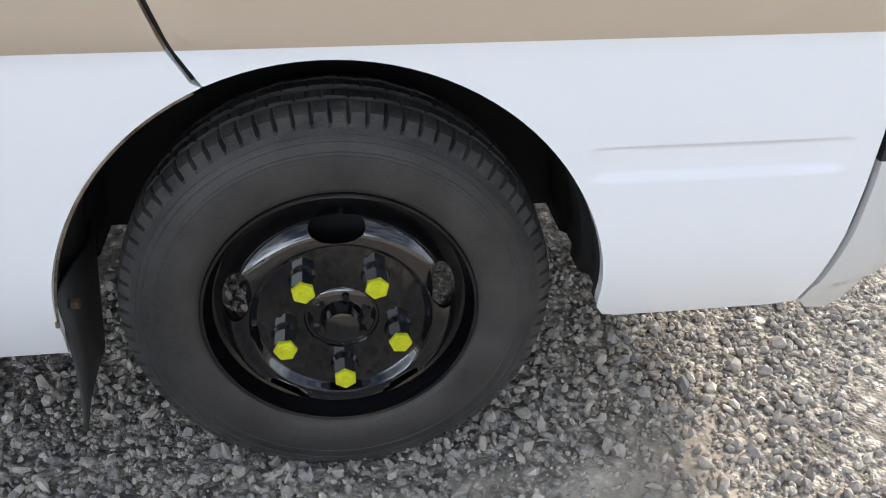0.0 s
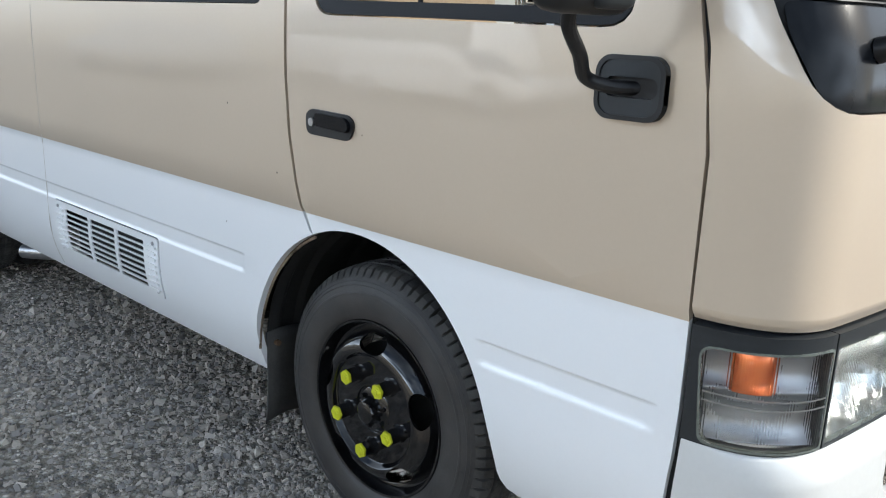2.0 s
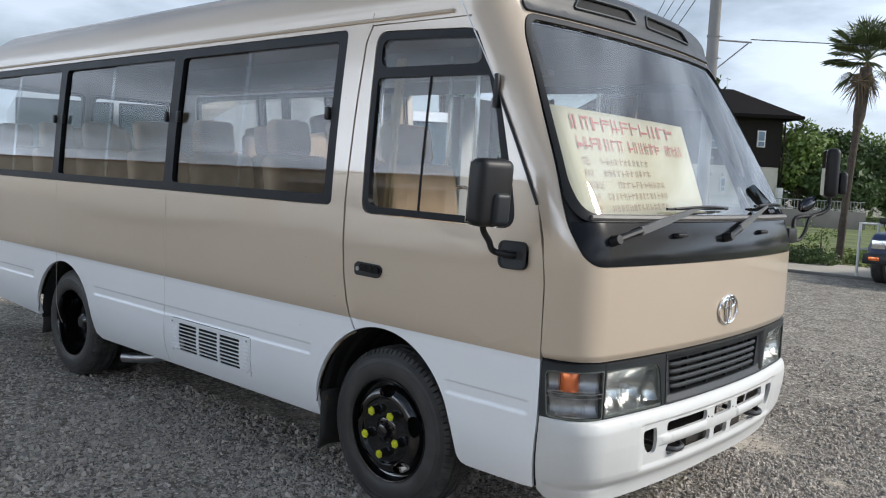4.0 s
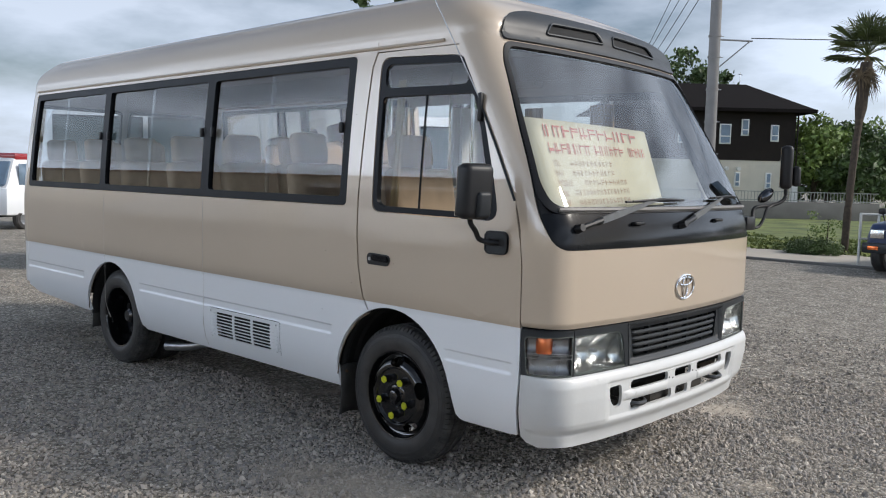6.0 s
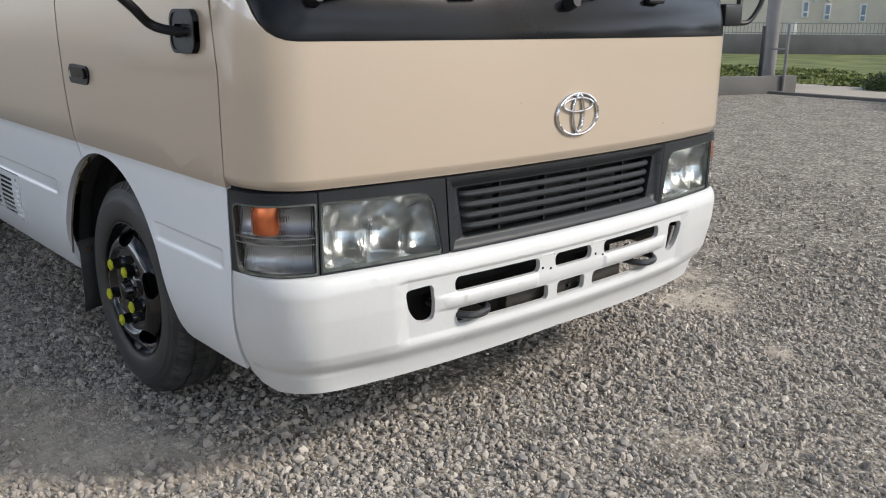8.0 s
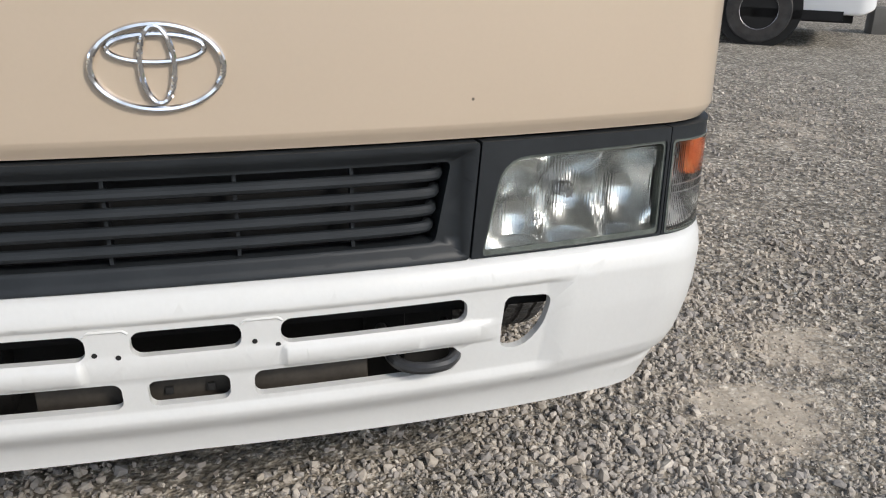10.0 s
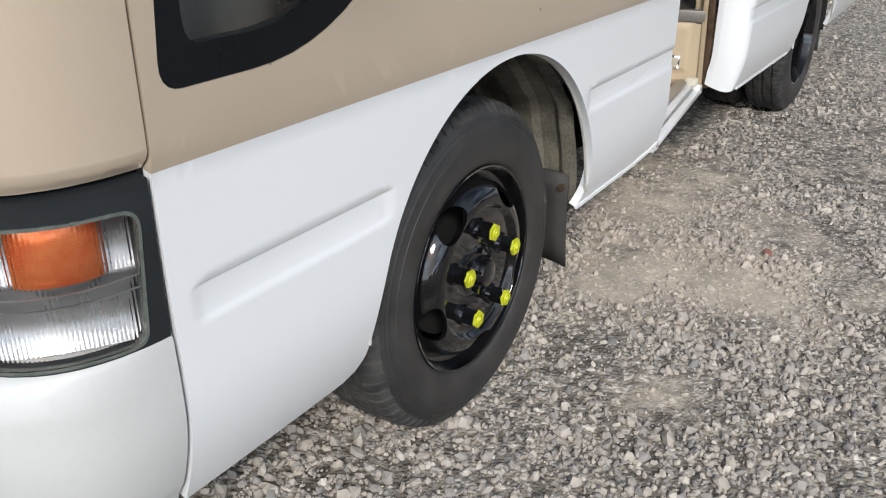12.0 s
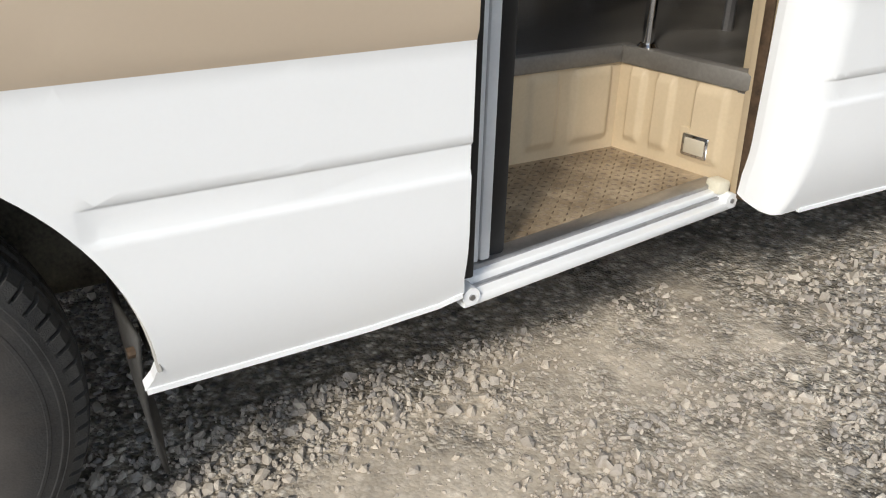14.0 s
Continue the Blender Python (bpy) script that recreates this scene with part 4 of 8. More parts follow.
# badge: plain interlaced chrome ovals
ex = 1.1345
badge = part("badge", tube_bm([(ex, CY + 0.005 + 0.094 * math.cos(a), 1.006 + 0.062 * math.sin(a)) for a in np.linspace(0, 2 * math.pi, 28)[:-1]], 0.0052, 8, True), CHROME, bus, "chrome oval badge")
part("badge_oval", tube_bm([(ex + 0.001, CY + 0.005 + 0.024 * math.cos(a), 1.010 + 0.056 * math.sin(a)) for a in np.linspace(0, 2 * math.pi, 22)[:-1]], 0.0048, 8, True), CHROME, badge)
part("badge_oval", tube_bm([(ex, CY + 0.005 + 0.068 * math.cos(a), 1.034 + 0.020 * math.sin(a)) for a in np.linspace(0, 2 * math.pi, 22)[:-1]], 0.0045, 8, True), CHROME, badge)


# ---- side windows ----
def window_row(side, x0, x1, bays, zb=1.372, zt=2.187):
    fl = (lambda o: o) if side < 0 else (lambda o: o[::-1])
    fr_o = side_line(fl(rounded(x0 + 0.003, x1 - 0.003, zb + 0.003, zt - 0.003, 0.028, 3)), side)
    holes, edges = [], []
    for k in range(len(bays) - 1):
        a, b = bays[k] + (0.045 if k else 0.06), bays[k + 1] - (0.045 if k < len(bays) - 2 else 0.06)
        edges.append((a, b))
        holes.append(side_line(fl(rounded(a, b, zb + 0.05, zt - 0.05, 0.025, 3)), side))
    fr = panel("window_frame", fr_o, [FRAMEBLACK], bus, holes, off=-0.003, depth=0.035, tstep=0.4, zstep=0.1, label="black side window frame with sliding panes")
    for a, b in edges:
        m = a + (b - a) * 0.46
        for (p, q), o in (((a - 0.01, m + 0.03), -0.022), ((m, b + 0.01), -0.014)):
            g = panel("pane", side_line(fl([(p, zb + 0.045), (q, zb + 0.045), (q, zt - 0.045), (p, zt - 0.045)]), side), [GLASS], fr, off=o, depth=0.004, tstep=0.4, zstep=0.1, back=False)
            g.visible_shadow = False
        for xx, dx in ((a + 0.02, 1), (b - 0.02, -1)):
            p = skin_at(np.array([t_of(xx, 1.80, side)]), np.array([1.80]))[0]
            n = skin_normal(np.array([t_of(xx, 1.80, side)]), np.array([1.80]))[0]
            q = p + n * 0.002
            part("latch", box_bm(q[0] - 0.014, q[0] + 0.014, q[1] - 0.012, q[1] + 0.010, q[2] - 0.03, q[2] + 0.03, 0.006), BLACKTRIM, fr)
    return fr


window_row(-1, WX0, WX1, (WX0, -3.34, -1.83, WX1))
window_row(1, -4.82, -1.93, (-4.82, -3.34, -1.93))

# driver's door window
inset = rounded_poly([(-0.118, 1.384), (0.672, 1.376), (0.648, 1.50), (0.565, 1.80), (0.508, 1.945), (-0.128, 1.955)], [0.05, 0.13, 0.1, 0.1, 0.03, 0.03])
inset2 = rounded_poly([(-0.118, 2.000), (0.475, 1.990), (0.435, 2.100), (-0.128, 2.125)], [0.05, 0.05, 0.06, 0.05])
dfr = panel("door_window_frame", side_line(rounded_poly([(-0.148, 1.354), (0.718, 1.346), (0.686, 1.50), (0.597, 1.80), (0.467, 2.131), (-0.161, 2.161)], [0.06, 0.16, 0.1, 0.1, 0.11, 0.07]), -1, 0.03),
            [FRAMEBLACK], bus, [side_line(inset, -1, 0.03), side_line(inset2, -1, 0.03)], off=-0.003, depth=0.03, tstep=0.2, zstep=0.1, label="black frame of the door window")
for o, d in ((inset, -0.014), (inset2, -0.012)):
    panel("pane", side_line(o, -1, 0.03), [GLASS], dfr, off=d, depth=0.004, tstep=0.2, zstep=0.1, back=False).visible_shadow = False
zz = np.linspace(1.38, 1.95, 8)
tt = np.array([t_of(0.19, z, -1) for z in zz])
p = skin_at(tt, zz) - skin_normal(tt, zz) * 0.012
part("pane_edge", tube_bm([tuple(q) for q in p], 0.006, 6), FRAMEBLACK, dfr)

# left front window with its low corner
lin = rounded_poly([(0.800, 1.05), (0.795, 1.003), (0.615, 1.005), (0.475, 1.09), (0.36, 1.42), (-0.80, 1.42), (-0.80, 2.10), (0.44, 2.08), (0.745, 1.443)],
                   [0.02, 0.05, 0.08, 0.1, 0.08, 0.05, 0.05, 0.1, 0.1])
lfr = panel("front_window_frame", side_line([(x, z) for x, z in lwin], 1, 0.03), [BLACKPANEL], bus, [side_line(lin, 1, 0.03)], off=-0.003, depth=0.02, tstep=0.2, zstep=0.1, label="black bordered left front window")
panel("pane", side_line(lin, 1, 0.03), [GLASS], lfr, off=-0.008, depth=0.004, tstep=0.2, zstep=0.1, back=False).visible_shadow = False


# turned-out flange along the lower edge of the side panels
def flange(pts, side):
    line = []
    for (xa, za), (xb, zb) in zip(pts, pts[1:]):
        n = max(1, int(abs(xb - xa) / 0.04))
        line += [(xa + (xb - xa) * k / n, za + (zb - za) * k / n) for k in range(n)]
    line.append(pts[-1])
    p = skin_at(np.array([t_of(x, z, side) for x, z in line]), np.array([z for x, z in line]))
    bm = bmesh.new()
    rings = [[bm.verts.new((q[0], q[1] + dy, q[2] + dz)) for dy, dz in ((-0.004, -0.006), (0.004, -0.006), (0.004, 0.003), (-0.004, 0.003))] for q in p]
    for u, v in zip(rings, rings[1:]):
        for j in range(4):
            bm.faces.new((u[j], u[(j + 1) % 4], v[(j + 1) % 4], v[j]))
    bm.faces.new(rings[0][::-1])
    bm.faces.new(rings[-1])
    bmesh.ops.recalc_face_normals(bm, faces=bm.faces)
    part("lower_flange", bm, WHITE, bus)


flange([(-0.43, 0.381), (-0.80, 0.389), (-0.93, 0.400), (-0.975, 0.412)], 1)
flange([(-1.86, 0.397), (-2.70, 0.389)], 1)


# ---- wheels ----
def cut_holes(bm, cutter):
    """bm minus cutter, by the exact boolean."""
    a, b = bpy.data.meshes.new("a"), bpy.data.meshes.new("b")
    bm.to_mesh(a)
    cutter.to_mesh(b)
    bm.free()
    cutter.free()
    oa, ob = new("a", a), new("b", b)
    mod = oa.modifiers.new("cut", 'BOOLEAN')
    mod.object, mod.operation, mod.solver = ob, 'DIFFERENCE', 'EXACT'
    dg = bpy.context.evaluated_depsgraph_get()
    dg.update()
    me = bpy.data.meshes.new_from_object(oa.evaluated_get(dg))
    bpy.data.objects.remove(oa)
    bpy.data.objects.remove(ob)
    return me


def tyre_bm(seg=560):
    """Tyre with notched shoulders, zigzag grooves and short sipes across the ribs."""
    tread = [(0.352, -0.0895), (0.3655, -0.0800), (0.3710, -0.068), (0.3735, -0.050), (0.3665, -0.0470), (0.3665, -0.0410), (0.3745, -0.038), (0.3752, -0.024), (0.3755, -0.010), (0.3690, -0.0070)]
    side = [(0.234, -0.070), (0.234, -0.090), (0.240, -0.099), (0.250, -0.1045), (0.268, -0.1085), (0.290, -0.1100), (0.305, -0.1085), (0.3065, -0.1092), (0.311, -0.1083), (0.3125, -0.1068),
            (0.326, -0.1030), (0.328, -0.1036), (0.331, -0.1026), (0.3325, -0.1012), (0.336, -0.0992), (0.3375, -0.0996), (0.339, -0.0987), (0.3405, -0.0972), (0.346, -0.0938)]
    prof = side + tread + [(r, -h) for r, h in reversed(tread)] + [(r, -h) for r, h in reversed(side)]
    n0, n1 = len(side), len(side) + len(tread)

    def wob(k, i, r, h):
        first = i < n1
        j = (i if first else 2 * n1 - 1 - i) - n0
        if j < 0:
            return r, h
        if k % 7 == (0 if first else 3):
            r -= (0.003, 0.0150, 0.006, 0.001, 0, 0, 0, 0, 0, 0)[j]
            h *= (0.975, 0.935, 1, 1, 1, 1, 1, 1, 1, 1)[j]
        if 3 <= j <= 6:
            h += 0.0032 * (abs((k % 20) - 10) / 5 - 1)
        if j in (6, 7) and k % 10 == 3 or j in (7, 8) and k % 10 == 8:
            r -= 0.004
        return r, h
    return lathe_bm(prof, seg, 'Y', wob)


TYRE_ME = bpy.data.meshes.new("tyre")
_b = tyre_bm()
_b.to_mesh(TYRE_ME)
_b.free()
TYRE_ME.materials.append(RUBBER)
INNER_ME = bpy.data.meshes.new("inner_tyre")
_b = tyre_bm(140)
_b.to_mesh(INNER_ME)
_b.free()
INNER_ME.materials.append(RUBBER)
TYRE_ME.materials.append(TREAD)
TYRE_ME.polygons.foreach_set("material_index", [1 if (abs(p.center.y) < 0.094 and math.hypot(p.center.x, p.center.z) > 0.347) else 0 for p in TYRE_ME.polygons])


def rim_front():
    out = [(0.2385, -0.080), (0.2395, -0.092), (0.2355, -0.1000), (0.2305, -0.0985), (0.2270, -0.090), (0.2240, -0.074), (0.2190, -0.066), (0.2130, -0.064), (0.2095, -0.062), (0.2065, -0.066),
           (0.2030, -0.077), (0.1965, -0.092), (0.1870, -0.1050), (0.1750, -0.1135), (0.1630, -0.1170), (0.1545, -0.1170), (0.1500, -0.1135), (0.1465, -0.1060), (0.1425, -0.1030), (0.0640, -0.1020), (0.0620, -0.0980), (0.0540, -0.0980)]
    back = [(0.0540, -0.092), (0.142, -0.095), (0.155, -0.109), (0.180, -0.102), (0.197, -0.080), (0.205, -0.052), (0.214, -0.040), (0.219, 0.06), (0.232, 0.085), (0.2385, 0.07), (0.2240, 0.05), (0.2240, -0.04), (0.2310, -0.078)]
    bm = lathe_bm(out + back + [out[0]], 96, 'Y')
    cut = bmesh.new()
    for k in range(5):
        a = radians(90 + 72 * k)
        c = bmesh.new()
        bmesh.ops.create_cone(c, cap_ends=True, segments=28, radius1=1, radius2=1, depth=0.12)
        m = Matrix.Rotation(-(a - math.pi / 2), 4, 'Y') @ Matrix.Translation((0, -0.075, 0.1790)) @ Matrix.Rotation(math.pi / 2, 4, 'X') @ Matrix.Diagonal((0.046, 0.0235, 1, 1))
        bmesh.ops.transform(c, matrix=m, verts=c.verts)
        join(cut, c)
    bmesh.ops.recalc_face_normals(cut, faces=cut.faces)
    return cut_holes(bm, cut)


RIM_ME = rim_front()
RIM_ME.materials.clear()
RIM_ME.materials.append(RIMBLACK)


def nut_parts(wheel, hub_h=-0.0845, mat=NUTYELLOW, first=-90, tall=0.0):
    seat, hub_h = hub_h, hub_h - tall
    for k in range(5):
        a = radians(first + 72 * k)
        c = (0.1016 * math.cos(a), 0, 0.1016 * math.sin(a))
        b = cyl_bm((c[0], seat + 0.002, c[2]), (c[0], seat - 0.010, c[2]), 0.026, 20, 0.022)
        cyl_bm((c[0], seat - 0.006, c[2]), (c[0], hub_h - 0.022, c[2]), 0.0205, 6, bm=b)
        nut = part("wheel_nut", b, RIMBLACK, wheel)
        h = bmesh.new()
        bmesh.ops.create_cone(h, cap_ends=True, segments=6, radius1=0.0205, radius2=0.0195, depth=0.006, matrix=Matrix.Translation((c[0], hub_h - 0.0245, c[2])) @ Matrix.Rotation(math.pi / 2, 4, 'X') @ Matrix.Rotation(0.4 * k, 4, 'Z'))
        cyl_bm((c[0], hub_h - 0.026, c[2]), (c[0], hub_h - 0.0300, c[2]), 0.013, 16, 0.011, bm=h)
        cyl_bm((c[0], hub_h - 0.029, c[2]), (c[0], hub_h - 0.0325, c[2]), 0.0075, 12, 0.006, bm=h)
        part("nut_face", h, mat, wheel, "yellow painted nut face")


def front_wheel(name, m):
    w = part(name, RIM_ME, None, bus, "gloss black steel wheel with yellow nuts", smooth=35)
    w.matrix_basis = m
    part("tyre", TYRE_ME, None, w, "worn black tyre with blocky tread", smooth=28)
    nut_parts(w, -0.1025, tall=0.016)
    hub = lathe_bm([(0.0, -0.136), (0.020, -0.1355), (0.0285, -0.132), (0.032, -0.124), (0.034, -0.108), (0.037, -0.104), (0.052, -0.102), (0.060, -0.097), (0.060, -0.078), (0.0, -0.078)], 32, 'Y')
    part("hub_cap", hub, RIMBLACK, w)
    for k in range(6):
        a = radians(20 + 60 * k)
        part("hub_bolt", cyl_bm((0.046 * math.cos(a), -0.100, 0.046 * math.sin(a)), (0.046 * math.cos(a), -0.112, 0.046 * math.sin(a)), 0.0068, 6), RIMBLACK, w)
    part("valve", cyl_bm((0.010, -0.060, 0.196), (0.006, -0.078, 0.188), 0.004, 8), BLACKTRIM, w)
    part("brake_drum", cyl_bm((0, -0.035, 0), (0, 0.10, 0), 0.165, 32), UNDER, w)
    return w


front_wheel("front_wheel", pose(0.006, 0.122, 0.375, 0, 0, 0))
front_wheel("front_wheel", pose(0.018, 1.856, 0.375, 0, 180, 180))


def rear_wheel(m):
    prof = [(0.2385, -0.080), (0.2395, -0.092), (0.2355, -0.1000), (0.2305, -0.0985), (0.2270, -0.088), (0.2200, -0.040), (0.2150, 0.030), (0.210, 0.062), (0.190, 0.066), (0.150, 0.055), (0.130, 0.060), (0.070, 0.062), (0.066, 0.03), (0.06, -0.02), (0.04, -0.035), (0, -0.036),
            (0, 0.08), (0.14, 0.08), (0.22, 0.08), (0.232, 0.085), (0.2385, 0.07), (0.2240, 0.05), (0.2310, -0.078), (0.2385, -0.080)]
    w = part("rear_wheel", lathe_bm(prof, 72, 'Y'), RIMBLACK, bus, "deep-dished black steel rear wheel", smooth=35)
    w.matrix_basis = m
    part("tyre", TYRE_ME, None, w, smooth=28)
    t2 = part("inner_tyre", INNER_ME, None, w, smooth=28)
    t2.matrix_basis = pose(0, 0.235, 0)
    for k in range(5):
        a = radians(-90 + 72 * k)
        part("wheel_nut", cyl_bm((0.1016 * math.cos(a), 0.065, 0.1016 * math.sin(a)), (0.1016 * math.cos(a), 0.035, 0.1016 * math.sin(a)), 0.0195, 6), RIMBLACK, w)
    # dark discs on the dish stand for the shaded hand holes
    for k in range(5):
        a = radians(-54 + 72 * k)
        h = bmesh.new()
        bmesh.ops.create_cone(h, cap_ends=True, segments=20, radius1=0.026, radius2=0.026, depth=0.004, matrix=Matrix.Translation((0.163 * math.cos(a), 0.0562, 0.163 * math.sin(a))) @ Matrix.Rotation(math.pi / 2, 4, 'X'))
        part("hole_shade_disc", h, UNDER, w)
    return w


rear_wheel(pose(-3.20, 0.125, 0.375))
rear_wheel(pose(-3.20, 1.86, 0.375, 0, 0, 180))
part("rear_axle", cyl_bm((-3.2, 0.3, 0.375), (-3.2, 1.68, 0.375), 0.06, 16), UNDER, bus)
part("front_axle", cyl_bm((0, 0.2, 0.36), (0, 1.78, 0.36), 0.05, 12), UNDER, bus)


# ---- wheel wells, flaps, underbody ----
LIPGREY = material("dusty_white_lip", (0.46, 0.45, 0.42), 0.6, var=0.25, scale=12)
ARCHRUST = material("rusty_arch_edge", (0.10, 0.07, 0.045), 0.8, var=0.5, scale=12, tint=(0.30, 0.24, 0.18))


def well(xc, zc, r, side, mat):
    """Wheel well: a half drum with pressed steps across its depth."""
    y0, y1 = (0.012, 0.40) if side < 0 else (1.968, 1.58)
    if xc < -2:
        y1 = 0.62 if side < 0 else 1.36
    n = 40
    rows = []
    bm = bmesh.new()
    for q, dr in ((0.0, 0.0), (0.10, 0.0), (0.14, 0.012), (0.26, 0.012), (0.30, -0.004), (0.44, -0.004), (0.48, 0.010), (0.66, 0.010), (0.70, -0.002), (1.0, -0.002)):
        row = []
        for k in range(n + 1):
            a = math.pi * (-0.02 + 1.04 * k / n)
            rr = r + dr + (0.010 if side > 0 and k % 13 in (6, 7) else 0)
            row.append(bm.verts.new((xc + rr * math.cos(a), y0 + (y1 - y0) * q, zc + rr * math.sin(a))))
        rows.append(row)
    for A, B in zip(rows, rows[1:]):
        for k in range(n):
            bm.faces.new((A[k], A[k + 1], B[k + 1], B[k]))
    bm.faces.new(rows[-1])
    bmesh.ops.recalc_face_normals(bm, faces=bm.faces)
    w = part("wheel_well", bm, mat, bus, "dirty pressed steel wheel well" if side > 0 else "", smooth=25)
    sol = w.modifiers.new("thick", 'SOLIDIFY')
    sol.thickness = 0.004
    # rolled arch lip
    lip = [(xc + (r - 0.013) * math.cos(a), (y0 - 0.030 if side < 0 else y0 + 0.030), zc + (r - 0.013) * math.sin(a)) for a in np.linspace(0.05 if side > 0 else 2.0, math.pi - 0.05, 26)]
    part("arch_lip", tube_bm(lip, 0.0045 if side > 0 else 0.004, 6), LIPGREY if side > 0 else ARCHRUST, w)


# three wells are near-black for their shade; only the front left has metal colour
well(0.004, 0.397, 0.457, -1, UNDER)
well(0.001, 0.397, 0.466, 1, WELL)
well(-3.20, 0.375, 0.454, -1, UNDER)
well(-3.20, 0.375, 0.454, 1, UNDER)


def mud_flap(x, y0, y1, z0, z1, sweep):
    bm = bmesh.new()
    rows = []
    for j in range(7):
        s = j / 6
        z = z1 + (z0 - z1) * s
        rows.append([bm.verts.new((x + sweep * s * s + 0.012 * math.sin(3.1 * i / 6 + s * 2), y0 + (y1 - y0) * i / 6, z + 0.01 * math.sin(i))) for i in range(7)])
    for j in range(6):
        for i in range(6):
            bm.faces.new((rows[j][i], rows[j][i + 1], rows[j + 1][i + 1], rows[j + 1][i]))
    f = part("mud_flap", bm, FLAP, bus, "dusty black rubber mud flap")
    f.modifiers.new("thick", 'SOLIDIFY').thickness = 0.007
    return f


mud_flap(-0.445, 0.005, 0.26, 0.175, 0.46, -0.02)
mud_flap(-0.430, 1.960, 1.70, 0.195, 0.46, -0.022)
mud_flap(-3.68, 0.03, 0.5, 0.22, 0.50, -0.03)
mud_flap(-3.68, 1.95, 1.5, 0.22, 0.50, -0.03)
for y in (0.03, 1.945):
    part("flap_screw", cyl_bm((-0.428, y, 0.43), (-0.415, y, 0.43), 0.009, 8), RUST, bus)
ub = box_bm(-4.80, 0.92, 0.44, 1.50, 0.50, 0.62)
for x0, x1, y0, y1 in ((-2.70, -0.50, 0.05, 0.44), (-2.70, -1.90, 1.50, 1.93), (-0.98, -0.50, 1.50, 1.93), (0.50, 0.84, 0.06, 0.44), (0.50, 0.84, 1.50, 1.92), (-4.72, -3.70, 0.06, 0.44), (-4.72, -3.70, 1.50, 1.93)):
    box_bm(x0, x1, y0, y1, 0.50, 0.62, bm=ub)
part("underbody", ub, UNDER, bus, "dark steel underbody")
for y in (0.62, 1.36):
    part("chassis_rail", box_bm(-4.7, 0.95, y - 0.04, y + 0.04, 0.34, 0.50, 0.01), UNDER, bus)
part("exhaust_silencer", cyl_bm((-2.15, 0.36, 0.30), (-1.65, 0.36, 0.30), 0.075, 20), STEEL, bus, "weathered steel exhaust silencer")
part("exhaust_pipe", tube_bm([(-1.7, 0.36, 0.30), (-1.4, 0.42, 0.32), (-0.8, 0.55, 0.36), (-0.2, 0.6, 0.40)], 0.03, 10), RUST, bus)
part("fuel_tank", box_bm(-1.75, -0.75, 0.10, 0.52, 0.36, 0.52, 0.03), UNDER, bus)
part("exhaust_tailpipe", tube_bm([(-2.10, 0.36, 0.30), (-2.35, 0.33, 0.26), (-2.50, 0.24, 0.22), (-2.68, 0.15, 0.205)], 0.034, 14), STEEL, bus, "dull steel exhaust tailpipe")


# ---- side vent ----
vx0, vx1, vz0, vz1 = -1.762, -0.968, 0.435, 0.640
frame_o = side_line(rounded(vx0, vx1, vz0, vz1, 0.012, 3), -1)
cw = (vx1 - vx0 - 0.17) / 3
vent = None
holes, spans = [], []
for k in range(3):
    a = vx0 + 0.085 + k * cw + 0.010
    b = a + cw - 0.020
    spans.append((a, b))
    for j in range(8):
        z = vz0 + 0.022 + j * 0.0208
        holes.append(side_line(rounded(a, b, z, z + 0.0148, 0.005, 2), -1))
vent = panel("side_vent", frame_o, [WHITE], bus, holes, off=0.004, depth=0.005, tstep=0.4, zstep=0.2, label="white louvred heater vent in the side panel")
for x, z in ((vx0 + 0.03, vz1 - 0.02), (vx1 - 0.03, vz1 - 0.02), (vx0 + 0.03, vz0 + 0.02), (vx1 - 0.03, vz0 + 0.02)):
    p = skin_at(np.array([t_of(x, z, -1)]), np.array([z]))[0]
    part("screw", cyl_bm((p[0], p[1] - 0.003, p[2]), (p[0], p[1] - 0.007, p[2]), 0.007, 10), STEEL, vent)
for x0, x1 in ((vx0 + 0.012, vx0 + 0.075), (vx1 - 0.075, vx1 - 0.012)):
    for j in range(8):
        z = vz0 + 0.022 + j * 0.0208
        o = side_line(rounded(x0, x1, z, z + 0.011, 0.005, 2), -1)
        panel("louvre", o, [WHITE], vent, off=0.010, depth=0.006, tstep=0.4, zstep=0.2, back=False)
p = skin_at(np.array([t_of(-1.36, 0.53, -1)]), np.array([0.53]))[0]
# near-black sheet stands for the shade behind the louvre slots
part("vent_shade", box_bm(vx0 + 0.05, vx1 - 0.05, 0.02, 0.03, vz0 + 0.005, vz1 - 0.005), UNDER, vent)

# panel joint lines on the right side
for x in (-1.835, -3.30):
    zz = np.linspace(0.36, 1.36, 30)
    tt = np.full(30, t_of(x, 0.8, -1))
    p = skin_at(tt, zz) - skin_normal(tt, zz) * 0.0005
    part("panel_joint", tube_bm([tuple(q) for q in p], 0.0016, 5), material("joint_grey", (0.45, 0.42, 0.38), 0.6), bus)

# ---- door handle ----
def on_side(x, z, side=-1, off=0.0):
    t, zz = np.array([t_of(x, z, side)]), np.array([z])
    return Vector(skin_at(t, zz)[0] + skin_normal(t, zz)[0] * off)


